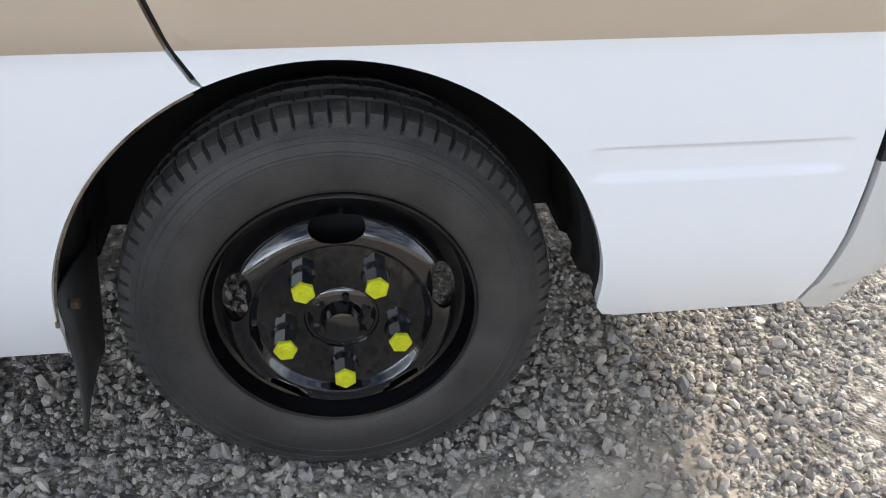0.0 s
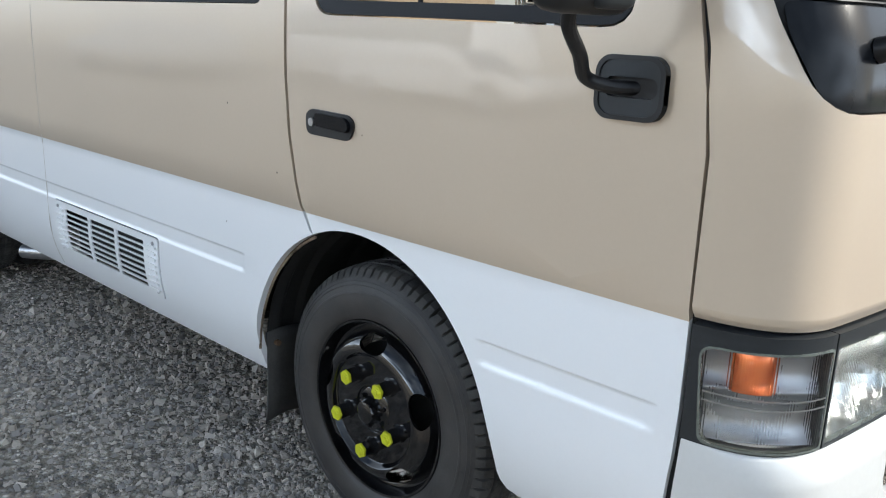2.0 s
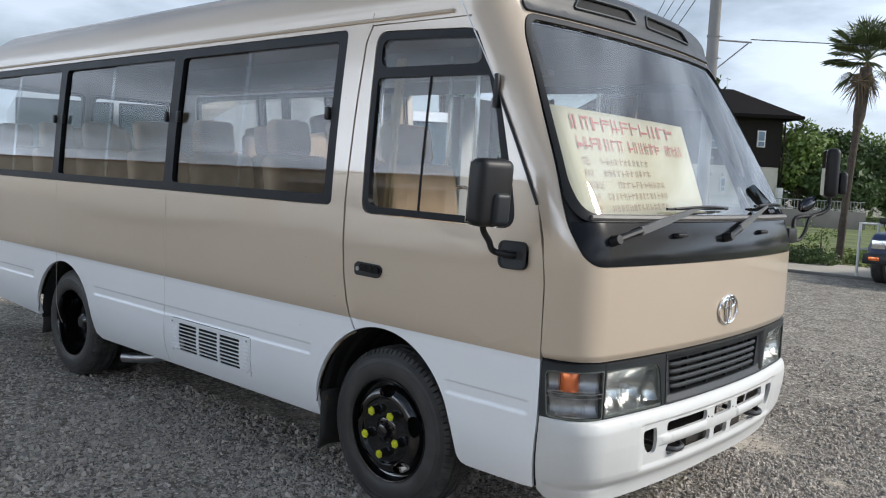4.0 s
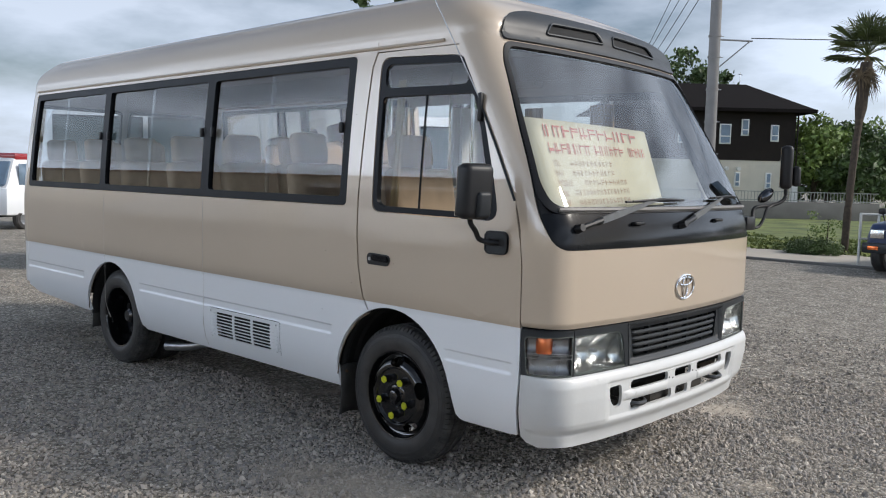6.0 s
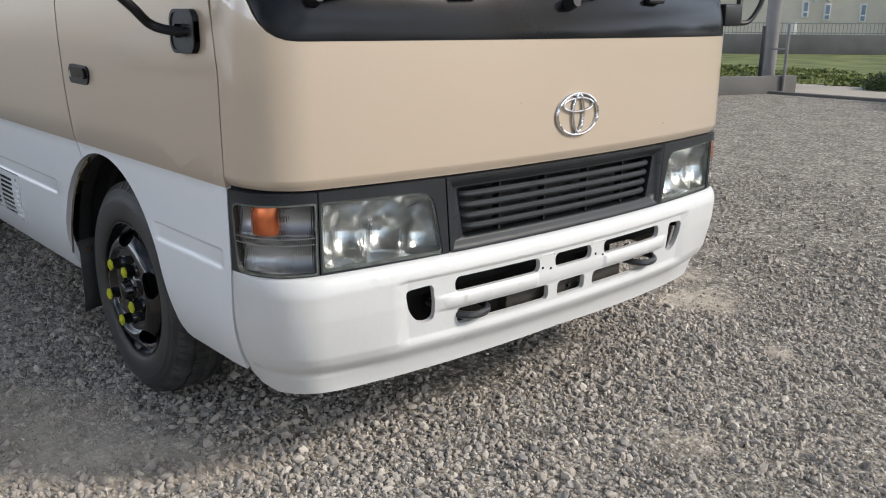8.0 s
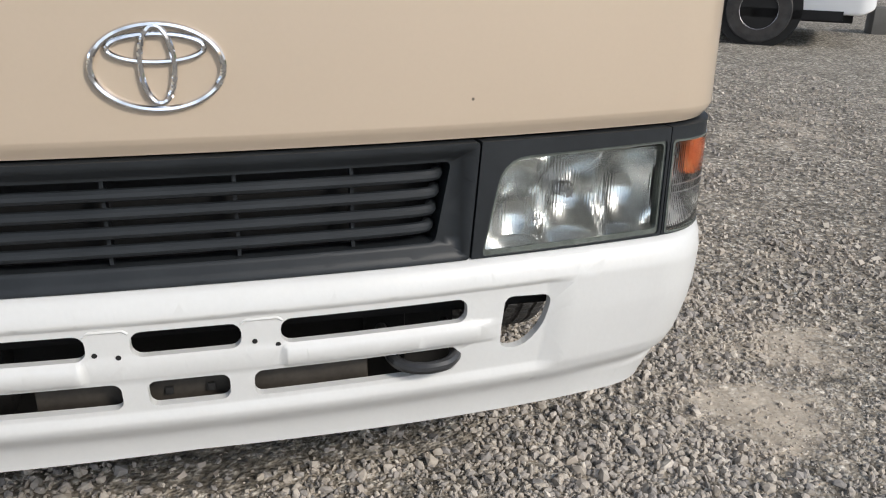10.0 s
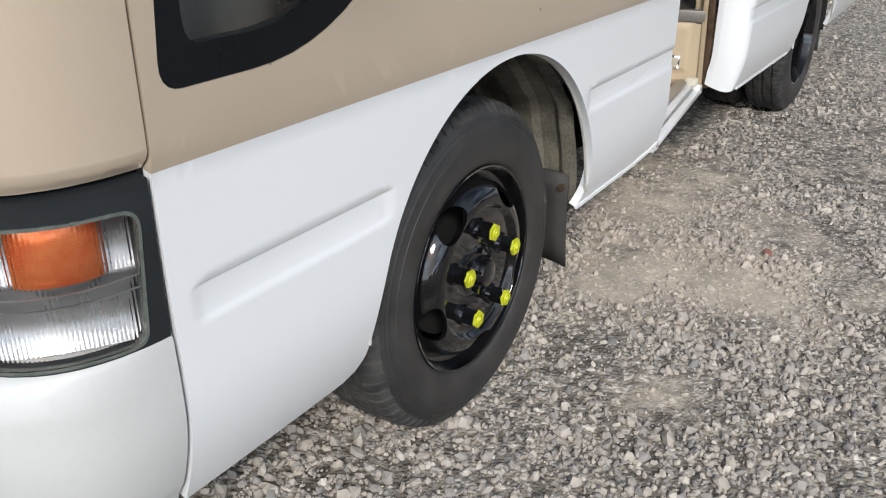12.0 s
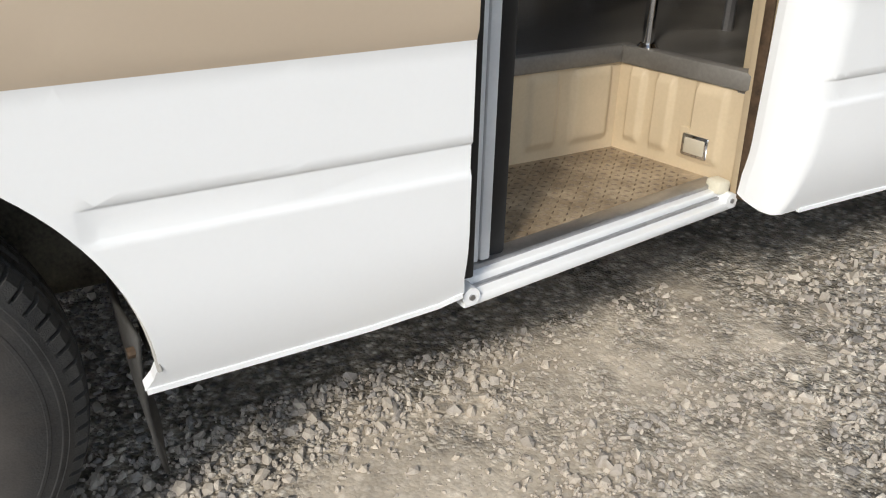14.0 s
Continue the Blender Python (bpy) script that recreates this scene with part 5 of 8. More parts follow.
hx, hz = -0.084, 1.098
hrim = rounded_poly([(hx - 0.088, hz - 0.028), (hx + 0.075, hz - 0.030), (hx + 0.090, hz + 0.012), (hx + 0.070, hz + 0.030), (hx - 0.070, hz + 0.034), (hx - 0.090, hz + 0.02)], 0.022)
handle = panel("door_handle", side_line(hrim, -1, 0.015), [BLACKTRIM], driver_door, off=0.006, depth=0.010, tstep=0.3, zstep=0.2, label="black plastic door handle",
               press=None)
grip = rounded_poly([(hx - 0.045, hz - 0.004), (hx + 0.075, hz - 0.010), (hx + 0.078, hz + 0.012), (hx + 0.060, hz + 0.024), (hx - 0.045, hz + 0.027)], 0.012)
panel("handle_grip", side_line(grip, -1, 0.015), [BLACKPANEL], handle, off=0.016, depth=0.012, tstep=0.3, zstep=0.2)
q = on_side(hx - 0.066, hz + 0.002, -1, 0.006)
part("lock", cyl_bm(q, q + Vector((0, -0.004, 0)), 0.010, 16), STEEL, handle)

# ---- right door mirror ----
mx = 0.723
base_o = rounded(mx - 0.068, mx + 0.066, 1.192, 1.300, 0.03, 5)
slot_o = side_line(rounded(mx - 0.050, mx + 0.052, 1.230, 1.264, 0.014, 4), -1, 0.02)
mb = panel("mirror_base", side_line(base_o, -1, 0.02), [DARKGREY], bus, [slot_o], off=0.014, depth=0.016, tstep=0.3, zstep=0.2, label="dark grey plastic mirror mounting with a slot")
panel("base_rim", side_line(base_o, -1, 0.02), [BLACKTRIM], mb, [side_line(rounded(mx - 0.060, mx + 0.058, 1.200, 1.292, 0.025, 5), -1, 0.02)], off=0.017, depth=0.016, tstep=0.3, zstep=0.2)
panel("slot_back", slot_o, [BLACKTRIM], mb, off=0.002, depth=0.004, tstep=0.3, zstep=0.2, back=False)


def rounded_block(sx, sy, sz, r, seg=4):
    bm = box_bm(-sx / 2, sx / 2, -sy / 2, sy / 2, -sz / 2, sz / 2)
    bmesh.ops.bevel(bm, geom=list(bm.edges), offset=r, segments=seg, affect='EDGES', profile=0.55)
    return bm


part("mirror_arm", tube_bm([(mx + 0.005, -0.040, 1.246), (mx - 0.026, -0.075, 1.247), (mx - 0.050, -0.118, 1.262), (0.690, -0.165, 1.30), (0.700, -0.215, 1.345), (0.718, -0.235, 1.39), (0.72, -0.24, 1.42)], 0.0122, 12), BLACKTRIM, mb)
mm = rounded_block(0.085, 0.160, 0.245, 0.034)
bmesh.ops.transform(mm, matrix=pose(0.752, -0.25, 1.482, 0, 4, -12), verts=mm.verts)
mir = part("door_mirror", mm, BLACKTRIM, bus, "black door mirror on a curved arm", smooth=40)
mk = rounded_block(0.05, 0.075, 0.115, 0.018)
bmesh.ops.transform(mk, matrix=pose(0.785, -0.235, 1.425, 0, 4, -12), verts=mk.verts)
part("mirror_clamp", mk, DARKGREY, mir)
mg = rounded_block(0.004, 0.14, 0.22, 0.0019, 1)
bmesh.ops.transform(mg, matrix=pose(0.710, -0.241, 1.482, 0, 4, -12), verts=mg.verts)
part("mirror_glass", mg, MIRROR, mir)

# ---- left mirrors on a tubular bracket ----
lm = part("mirror_bracket", tube_bm([(1.00, 2.02, 1.30), (1.00, 2.10, 1.30), (0.985, 2.14, 1.38), (1.00, 2.18, 1.405), (1.02, 2.28, 1.41), (1.06, 2.36, 1.43), (1.08, 2.40, 1.47), (1.075, 2.40, 1.56)], 0.012, 10), BLACKTRIM, bus, "black tube bracket with three mirrors")
part("bracket_foot", box_bm(0.95, 1.03, 1.965, 2.09, 1.262, 1.345, 0.012), BLACKTRIM, lm)
part("bracket_stay", tube_bm([(1.0, 2.09, 1.275), (1.02, 2.15, 1.28), (1.03, 2.20, 1.33), (1.03, 2.25, 1.395), (1.04, 2.30, 1.41)], 0.010, 8), BLACKTRIM, lm)
b1 = rounded_block(0.075, 0.19, 0.275, 0.032)
bmesh.ops.transform(b1, matrix=pose(1.075, 2.40, 1.655, 0, 0, 24), verts=b1.verts)
part("side_mirror", b1, BLACKTRIM, lm, smooth=40)
b2 = rounded_block(0.004, 0.17, 0.25, 0.0019, 1)
bmesh.ops.transform(b2, matrix=pose(1.041, 2.385, 1.655, 0, 0, 24), verts=b2.verts)
part("mirror_glass", b2, MIRROR, lm)
b3 = rounded_block(0.05, 0.11, 0.13, 0.024)
bmesh.ops.transform(b3, matrix=pose(1.13, 2.43, 1.60, 0, 0, 24), verts=b3.verts)
part("wide_mirror", b3, BLACKTRIM, lm, smooth=40)
b4 = lathe_bm([(0, 0.022), (0.03, 0.018), (0.055, 0.006), (0.062, -0.004), (0.0, -0.004)], 24, 'Z')
bmesh.ops.transform(b4, matrix=pose(1.0, 2.285, 1.475, 60, 38, 10) @ Matrix.Diagonal((0.52, 0.95, 1, 1)), verts=b4.verts)
part("round_mirror", b4, material("dim_mirror", (0.12, 0.125, 0.135), 0.08, metal=1.0, var=0.1), lm)
b5 = lathe_bm([(0, -0.012), (0.045, -0.010), (0.062, -0.004), (0.066, 0.0), (0.062, 0.003)], 24, 'Z')
bmesh.ops.transform(b5, matrix=pose(1.0, 2.285, 1.475, 60, 38, 10) @ Matrix.Diagonal((0.52, 0.95, 1, 1)), verts=b5.verts)
part("round_mirror_back", b5, BLACKTRIM, lm)


# ---- wipers and washer nozzles ----
def on_front(t, z, off=0.0):
    a, b = np.array([t]), np.array([z])
    return Vector(skin_at(a, b)[0] + skin_normal(a, b)[0] * off)


def wiper(tp, zp, te, ze, b0, b1):
    p, e = on_front(tp, zp, 0.022), on_front(te, ze, 0.035)
    arm = part("wiper_arm", cyl_bm(on_front(tp, zp, -0.002), on_front(tp, zp, 0.034), 0.021, 18, 0.017), BLACKTRIM, bus, "grey metal wiper arm")
    d = e - p
    k = p + d * 0.24
    part("wiper_knuckle", cyl_bm(p, k, 0.012, 8, 0.014), BLACKTRIM, arm)
    bm = bmesh.new()
    side = Vector((0, 0, 1)).cross(d).normalized()
    upv = d.cross(side).normalized()
    for j, (c, w) in enumerate(((k, 0.0165), (p + d * 0.5, 0.0155), (e, 0.006))):
        for sx, sz in ((-1, -0.35), (1, -0.35), (1, 0.35), (-1, 0.35)):
            bm.verts.new(c + upv * w * sx + side * w * sz)
    bm.verts.ensure_lookup_table()
    for j in range(2):
        for i in range(4):
            bm.faces.new([bm.verts[n] for n in (j * 4 + i, j * 4 + (i + 1) % 4, j * 4 + 4 + (i + 1) % 4, j * 4 + 4 + i)])
    bm.faces.new([bm.verts[n] for n in (3, 2, 1, 0)])
    bm.faces.new([bm.verts[n] for n in (8, 9, 10, 11)])
    bmesh.ops.recalc_face_normals(bm, faces=bm.faces)
    part("wiper_lever", bm, WIPER, arm, "grey painted lever")
    n = 9
    pts = [on_front(b0[0] + (b1[0] - b0[0]) * i / (n - 1), b0[1] + (b1[1] - b0[1]) * i / (n - 1), 0.016) for i in range(n)]
    part("wiper_blade", tube_bm(pts, 0.006, 6), BLACKTRIM, arm)
    pts = [on_front(b0[0] + (b1[0] - b0[0]) * (0.1 + 0.8 * i / 4), b0[1] + (b1[1] - b0[1]) * i / 4, 0.022 + 0.016 * math.sin(math.pi * i / 4)) for i in range(5)]
    part("wiper_yoke", tube_bm(pts, 0.005, 6), BLACKTRIM, arm)


wiper(-0.875, 1.324, -0.222, 1.446, (-0.505, 1.438), (0.035, 1.444))
wiper(-0.040, 1.325, 0.505, 1.448, (0.375, 1.455), (0.82, 1.458))
for t in (-0.435, 0.40):
    q = on_front(t, 1.340, 0.002)
    nz = box_bm(q.x - 0.012, q.x + 0.018, q.y - 0.045, q.y + 0.040, q.z - 0.007, q.z + 0.010, 0.006)
    part("washer_nozzle", nz, BLACKTRIM, bus)

# roof aerial, leaning along the door pillar
q = on_side(0.60, 1.88, -1, 0.012)
part("aerial_base", box_bm(q.x - 0.012, q.x + 0.012, q.y - 0.012, q.y + 0.012, q.z - 0.075, q.z + 0.06, 0.008), BLACKTRIM, bus)
part("aerial", tube_bm([q + Vector((0, -0.008, 0.03)), q + Vector((-0.25, -0.06, 0.50)), q + Vector((-0.52, -0.10, 0.98))], 0.003, 6), STEEL, bus, "thin whip aerial")
tt = np.array([(t_of(x + 0.0025, z, -1), z) for x, z in up_seam[:4]])
p = skin_at(tt[:, 0], tt[:, 1]) + skin_normal(tt[:, 0], tt[:, 1]) * 0.006
part("drip_rail", tube_bm([tuple(q) for q in p[1:]], 0.006, 6), DARKGREY, bus)

# ---- card in the windscreen ----
sign = thing("windscreen_sign", "cream card with red and brown lettering behind the windscreen", "sign")
c_tl, c_tr, c_br, c_bl = Vector((0.690, 0.145, 1.838)), Vector((0.800, 1.090, 1.815)), Vector((1.005, 0.965, 1.428)), Vector((0.918, 0.045, 1.386))


def on_card(u, v, off=0.0):
    """u to the viewer's right, v downwards, both 0 to 1."""
    p = (c_tl * (1 - u) + c_tr * u) * (1 - v) + (c_bl * (1 - u) + c_br * u) * v
    n = (c_br - c_tl).cross(c_tr - c_bl).normalized()
    n = n if n.x > 0 else -n
    return p + n * off


def card_quad(bm, u0, u1, v0, v1, off, nu=1):
    for k in range(nu):
        a, b = u0 + (u1 - u0) * k / nu, u0 + (u1 - u0) * (k + 1) / nu
        bm.faces.new([bm.verts.new(on_card(*q, off)) for q in ((a, v1), (b, v1), (b, v0), (a, v0))])


bm = bmesh.new()
nu = 8
top = [[bm.verts.new(on_card(i / nu, j / 6, o + 0.004 * math.sin(3 * i / nu))) for i in range(nu + 1)] for o in (0.0,) for j in range(7)]
for j in range(6):
    for i in range(nu):
        bm.faces.new((top[j + 1][i], top[j + 1][i + 1], top[j][i + 1], top[j][i]))
card = part("card", bm, PAPER, sign)
card.modifiers.new("thick", 'SOLIDIFY').thickness = 0.003


def glyph_bars(name, mat, u0, u1, v0, v1, n, seed, fill=0.82):
    """Unreadable marks as short plain bars of the line's size."""
    rnd = random.Random(seed)
    bm = bmesh.new()
    w = (u1 - u0) / n
    for k in range(n):
        a = u0 + k * w
        for _ in range(2):
            if rnd.random() < 0.6:
                c = a + w * fill * rnd.random() * 0.7
                card_quad(bm, c, c + w * 0.10, v0, v1, 0.0062)
            else:
                c = v0 + (v1 - v0) * rnd.random() * 0.7
                card_quad(bm, a, a + w * fill, c, c + (v1 - v0) * 0.13, 0.0062)
        card_quad(bm, a, a + w * 0.12, v0, v1, 0.0062)
    return part(name, bm, mat, sign, smooth=0)


glyph_bars("title_bars", REDINK, 0.13, 0.90, 0.065, 0.20, 11, 3)
glyph_bars("title_bars", REDINK, 0.14, 0.47, 0.265, 0.385, 7, 5)
glyph_bars("title_bars", REDINK, 0.50, 0.75, 0.265, 0.385, 6, 6)
glyph_bars("title_bars", REDINK, 0.79, 0.94, 0.265, 0.385, 5, 8)


def word(text, u, v, h):
    cu = bpy.data.curves.new("word", 'FONT')
    cu.body = text
    cu.size = 1.0
    ob = new("tmp_word", cu)
    dg = bpy.context.evaluated_depsgraph_get()
    dg.update()
    me = bpy.data.meshes.new_from_object(ob.evaluated_get(dg))
    bpy.data.objects.remove(ob)
    for vt in me.vertices:
        vt.co = on_card(u + vt.co.x * h * 0.42, v - vt.co.y * h * 1.25, 0.0062)
    return part("lettering", me, BROWNINK, sign, smooth=0)


for k, (w, u, n, ulen) in enumerate((("TEL", 0.15, 11, 0.35), ("FAX", 0.15, 11, 0.35), ("MOBILE", 0.15, 11, 0.36), ("Mail", 0.16, 16, 0.45), ("HP", 0.17, 14, 0.43))):
    v = 0.52 + k * 0.107
    word(w, u, v, 0.075)
    s = u + {"TEL": 0.13, "FAX": 0.13, "MOBILE": 0.21, "Mail": 0.11, "HP": 0.11}[w]
    glyph_bars("line_bars", BROWNINK, s, s + ulen, v - 0.062, v, n, 20 + k, 0.7)
# small mirror standing inside the screen
im = rounded_block(0.012, 0.085, 0.11, 0.0055, 2)
bmesh.ops.transform(im, matrix=pose(0.985, 1.43, 1.50, 0, -28, 20), verts=im.verts)
part("inside_mirror", im, material("mirror_back", (0.30, 0.31, 0.32), 0.3, var=0.1), bus)


# ---- inside the minibus ----
FZ = 0.682
part("floor", box_bm(-5.0, 0.95, 0.50, 1.515, FZ - 0.05, FZ), FLOORDARK, bus, "scuffed dark vinyl floor")
for x0, x1, y0, y1, z in ((-2.74, -1.715, 1.515, 1.95, FZ), (-1.01, -0.48, 1.515, 1.93, FZ), (-2.74, -0.48, 0.03, 0.50, FZ), (-5.0, -3.68, 0.03, 0.50, FZ), (-5.0, -3.68, 1.515, 1.95, FZ),
                          (-3.68, -2.74, 0.03, 0.50, 0.90), (-3.68, -2.74, 1.515, 1.95, 0.90), (-0.48, 0.80, 0.03, 0.50, 0.92), (-0.48, 0.80, 1.515, 1.93, 0.92)):
    fs = box_bm(x0, x1, y0, y1, z - 0.05, z)
    for v in fs.verts:
        v.co.x -= 0.243 * (v.co.y - 1.515) if x1 == -1.715 and v.co.x > -2 else 0
    part("floor_section", fs, FLOORDARK, bus)


def ribbed_riser(name, place, w, h, ribs, mat):
    """A beige riser with upright pressed fields; place(u, v, d) gives a point u along, v up, d out."""
    nu, nv = 110, 26
    bm = bmesh.new()
    g = []
    for j in range(nv + 1):
        row = []
        for i in range(nu + 1):
            u, v = w * i / nu, h * j / nv
            d = 0.0
            for a, b in ribs:
                if a < u < b:
                    d = max(d, 0.011 * min(1, min(u - a, b - u) / 0.009) * min(1, max(0, min(v - 0.03, h - 0.045 - v)) / 0.012))
            row.append(bm.verts.new(place(u, v, d)))
        g.append(row)
    for j in range(nv):
        for i in range(nu):
            bm.faces.new((g[j][i], g[j][i + 1], g[j + 1][i + 1], g[j + 1][i]))
    bmesh.ops.recalc_face_normals(bm, faces=bm.faces)
    return part(name, bm, mat, bus, "beige moulded step riser", smooth=50)


SZ = 0.420
ribbed_riser("step_riser", lambda u, v, d: (-1.02 - u, 1.519 + d, SZ + v), 0.69, FZ - SZ, [(0.06, 0.17), (0.22, 0.36), (0.41, 0.50), (0.54, 0.66)], CABIN)
ribbed_riser("step_riser", lambda u, v, d: (-1.706 - 0.243 * u + d, 1.514 + u, SZ + v), 0.385, FZ - SZ, [(0.035, 0.085), (0.11, 0.165), (0.215, 0.300)], CABIN)
ribbed_riser("step_riser", lambda u, v, d: (-1.015 - d, 1.527 + u, SZ + v), 0.40, FZ - SZ, [(0.05, 0.35)], CABIN)
NOSING = material("worn_nosing", (0.15, 0.14, 0.125), 0.42, metal=0.3, var=0.12, scale=8, tint=(0.19, 0.18, 0.165))
# nosing strips
part("step_nosing", box_bm(-1.70, -1.02, 1.500, 1.532, FZ - 0.040, FZ + 0.004, 0.008), NOSING, bus, "dull steel step edge")
ns = box_bm(-1.735, -1.696, 1.50, 1.89, FZ - 0.042, FZ + 0.004, 0.008)
nc = box_bm(-1.745, -1.705, 1.82, 1.89, FZ - 0.055, FZ + 0.006, 0.010)
for b in (ns, nc):
    for v in b.verts:
        v.co.x -= 0.243 * (v.co.y - 1.514)
part("step_nosing", ns, NOSING, bus)
part("nosing_cap", nc, material("nosing_grey", (0.16, 0.15, 0.14), 0.5), bus)
# step floor with raised tread marks
sf = box_bm(-1.83, -1.015, 1.505, 1.915, SZ - 0.03, SZ, 0.002)
for v in sf.verts:
    v.co.y += 0.135 * (v.co.x + 0.99) if v.co.y > 1.8 else 0
step = part("step_floor", sf, STEPMAT, bus, "worn brown chequer plate step")
tm = bmesh.new()
for i in range(32):
    for j in range(19):
        cx, cy = -1.030 - i * 0.0222, 1.540 + j * 0.0212
        if cy > 1.888 + 0.135 * (cx + 0.99) or cx < -1.698 - 0.243 * (cy - 1.514):
            continue
        a = radians(38 if (i + j) % 2 else -38)
        m = Matrix.Translation((cx, cy, SZ + 0.0012)) @ Matrix.Rotation(a, 4, 'Z') @ Matrix.Diagonal((0.0098, 0.0028, 0.0022, 1))
        vs = [tm.verts.new(m @ Vector(q)) for q in ((-1, 0, -0.6), (0, -1, -0.6), (1, 0, -0.6), (0, 1, -0.6), (0, 0, 1))]
        for k in range(4):
            tm.faces.new((vs[k], vs[(k + 1) % 4], vs[4]))
tagged(part("chequer_relief", tm, material("step_groove_dark", (0.13, 0.09, 0.055), 0.6, var=0.3, scale=9), step, smooth=0), kind="stuff")
STEPLAMP = pose(-1.764, 1.753, 0.487, 0, 0, 13.7)
for nm, bb, mt, lb in (("step_plate", box_bm(-0.012, 0.006, -0.052, 0.052, -0.040, 0.042, 0.010), CABIN, ""), ("reflector_frame", box_bm(0.0, 0.014, -0.036, 0.036, -0.027, 0.029, 0.006), CHROME, "small chrome framed step lamp"),
                       ("step_lamp", box_bm(0.010, 0.017, -0.027, 0.027, -0.018, 0.020, 0.003), material("lamp_cream", (0.46, 0.41, 0.32), 0.35), "")):
    bmesh.ops.transform(bb, matrix=STEPLAMP, verts=bb.verts)
    part(nm, bb, mt, bus, lb)
# white sill rail, hinge lugs and jambs
# the sill runs slightly inwards towards the rear
def slanted(bm):
    for v in bm.verts:
        v.co.y += 0.135 * (v.co.x + 0.99)
    return bm


part("door_sill", slanted(box_bm(-1.79, -0.985, 1.915, 1.987, 0.372, 0.394, 0.006)), WHITE, bus, "white painted door sill with chipped edge")
part("sill_step", slanted(box_bm(-1.78, -0.99, 1.915, 1.956, 0.396, 0.414, 0.004)), WHITE, bus)
part("sill_seal", slanted(box_bm(-1.78, -0.99, 1.915, 1.964, 0.392, 0.399, 0.001)), STEEL, bus)
part("sill_strip", slanted(box_bm(-1.77, -1.0, 1.895, 1.938, 0.408, 0.424, 0.004)), STEEL, bus)
for x, y in ((-1.764, 1.880), (-1.000, 1.985)):
    part("hinge_lug", cyl_bm((x, y - 0.05, 0.396), (x, y + 0.004, 0.396), 0.018, 16), WHITE, bus)
    part("hinge_screw", cyl_bm((x, y + 0.002, 0.396), (x, y + 0.007, 0.396), 0.006, 8), STEEL, bus)
part("hinge_block", box_bm(-1.770, -1.732, 1.825, 1.870, 0.408, 0.440, 0.008), material("cream_plastic", (0.66, 0.62, 0.5), 0.5), bus)
for k, (x0, x1, y0, y1, m) in enumerate(((-1.806, -1.780, 1.858, 1.900, CABIN), (-1.781, -1.776, 1.880, 1.906, RUST), (-1.840, -1.806, 1.82, 1.880, CABIN))):
    b = box_bm(x0, x1, y0, y1, 0.40, 2.10, 0.004)
    for v in b.verts:
        v.co.y -= 0.075 * max(0, (v.co.z - 1.25) / 0.93) ** 1.5 if v.co.z > 1.25 else 0
    part("door_jamb", b, m, bus, "beige jamb of the open passenger door" if k == 0 else "")
# folding door, folded back against the front edge
fdoor = part("folding_door", box_bm(-1.052, -1.026, 1.63, 1.925, 0.425, 2.06, 0.004), material("door_grey", (0.64, 0.65, 0.65), 0.45, var=0.08, scale=5), bus, "grey folding passenger door standing open")
part("door_edge", box_bm(-1.075, -1.052, 1.885, 1.930, 0.428, 2.05, 0.006), material("door_edge_grey", (0.58, 0.59, 0.60), 0.35, var=0.06, scale=5), fdoor)
part("door_rubber", box_bm(-1.122, -1.077, 1.880, 1.912, 0.418, 2.05, 0.012), BLACKTRIM, fdoor, "black rubber door edge")
part("second_leaf", box_bm(-1.108, -1.084, 1.60, 1.882, 0.425, 2.06, 0.004), material("door_grey_b", (0.42, 0.42, 0.42), 0.5, var=0.08, scale=5), fdoor)
part("front_jamb", box_bm(-1.018, -0.985, 1.90, 1.965, 0.42, 2.08, 0.004), BLACKTRIM, bus)
# chrome poles
for x, y in ((-1.742, 1.565), (-1.02, 1.49), (-0.42, 1.05)):
    part("grab_pole", cyl_bm((x, y, FZ), (x, y, 2.30), 0.014, 14), CHROME, bus, "chrome upright grab pole")
    part("pole_foot", cyl_bm((x, y, FZ), (x, y, FZ + 0.012), 0.028, 16, 0.018), CHROME, bus)
part("grab_rail", tube_bm([(-1.742, 1.565, 1.35), (-1.78, 1.72, 1.37), (-1.82, 1.88, 1.35)], 0.013, 10), CHROME, bus)
part("grab_rail", tube_bm([(-1.02, 1.50, 1.45), (-0.7, 1.3, 1.47), (-0.42, 1.05, 1.45)], 0.013, 10), CHROME, bus)


# seats
def seat(name, x, y, w, back_top=1.62, z0=FZ, head=True, drop=0.43):
    s = part(name, rounded_block(0.46, w, 0.14, 0.045), SEATCLOTH, bus, "beige cloth seat", smooth=50)
    s.matrix_basis = pose(x, y, z0 + 0.43)
    bk = rounded_block(0.12, w, back_top - z0 - 0.42, 0.055)
    bmesh.ops.transform(bk, matrix=pose(-0.25, 0, (back_top - z0 - 0.42) / 2, 0, -10, 0), verts=bk.verts)
    part("backrest", bk, SEATCLOTH, s, smooth=50)
    if head:
        hd = rounded_block(0.10, w * 0.62, 0.20, 0.045)
        bmesh.ops.transform(hd, matrix=pose(-0.36, 0, back_top - z0 - 0.42 + 0.09, 0, -10, 0), verts=hd.verts)
        part("headrest", hd, SEATCLOTH, s, smooth=50)
    for dx in (-0.18, 0.18):
        for dy in (-w * 0.38, w * 0.38):
            part("leg", cyl_bm((dx, dy, -0.06), (dx, dy, -drop), 0.015, 8), STEEL, s)
    return s


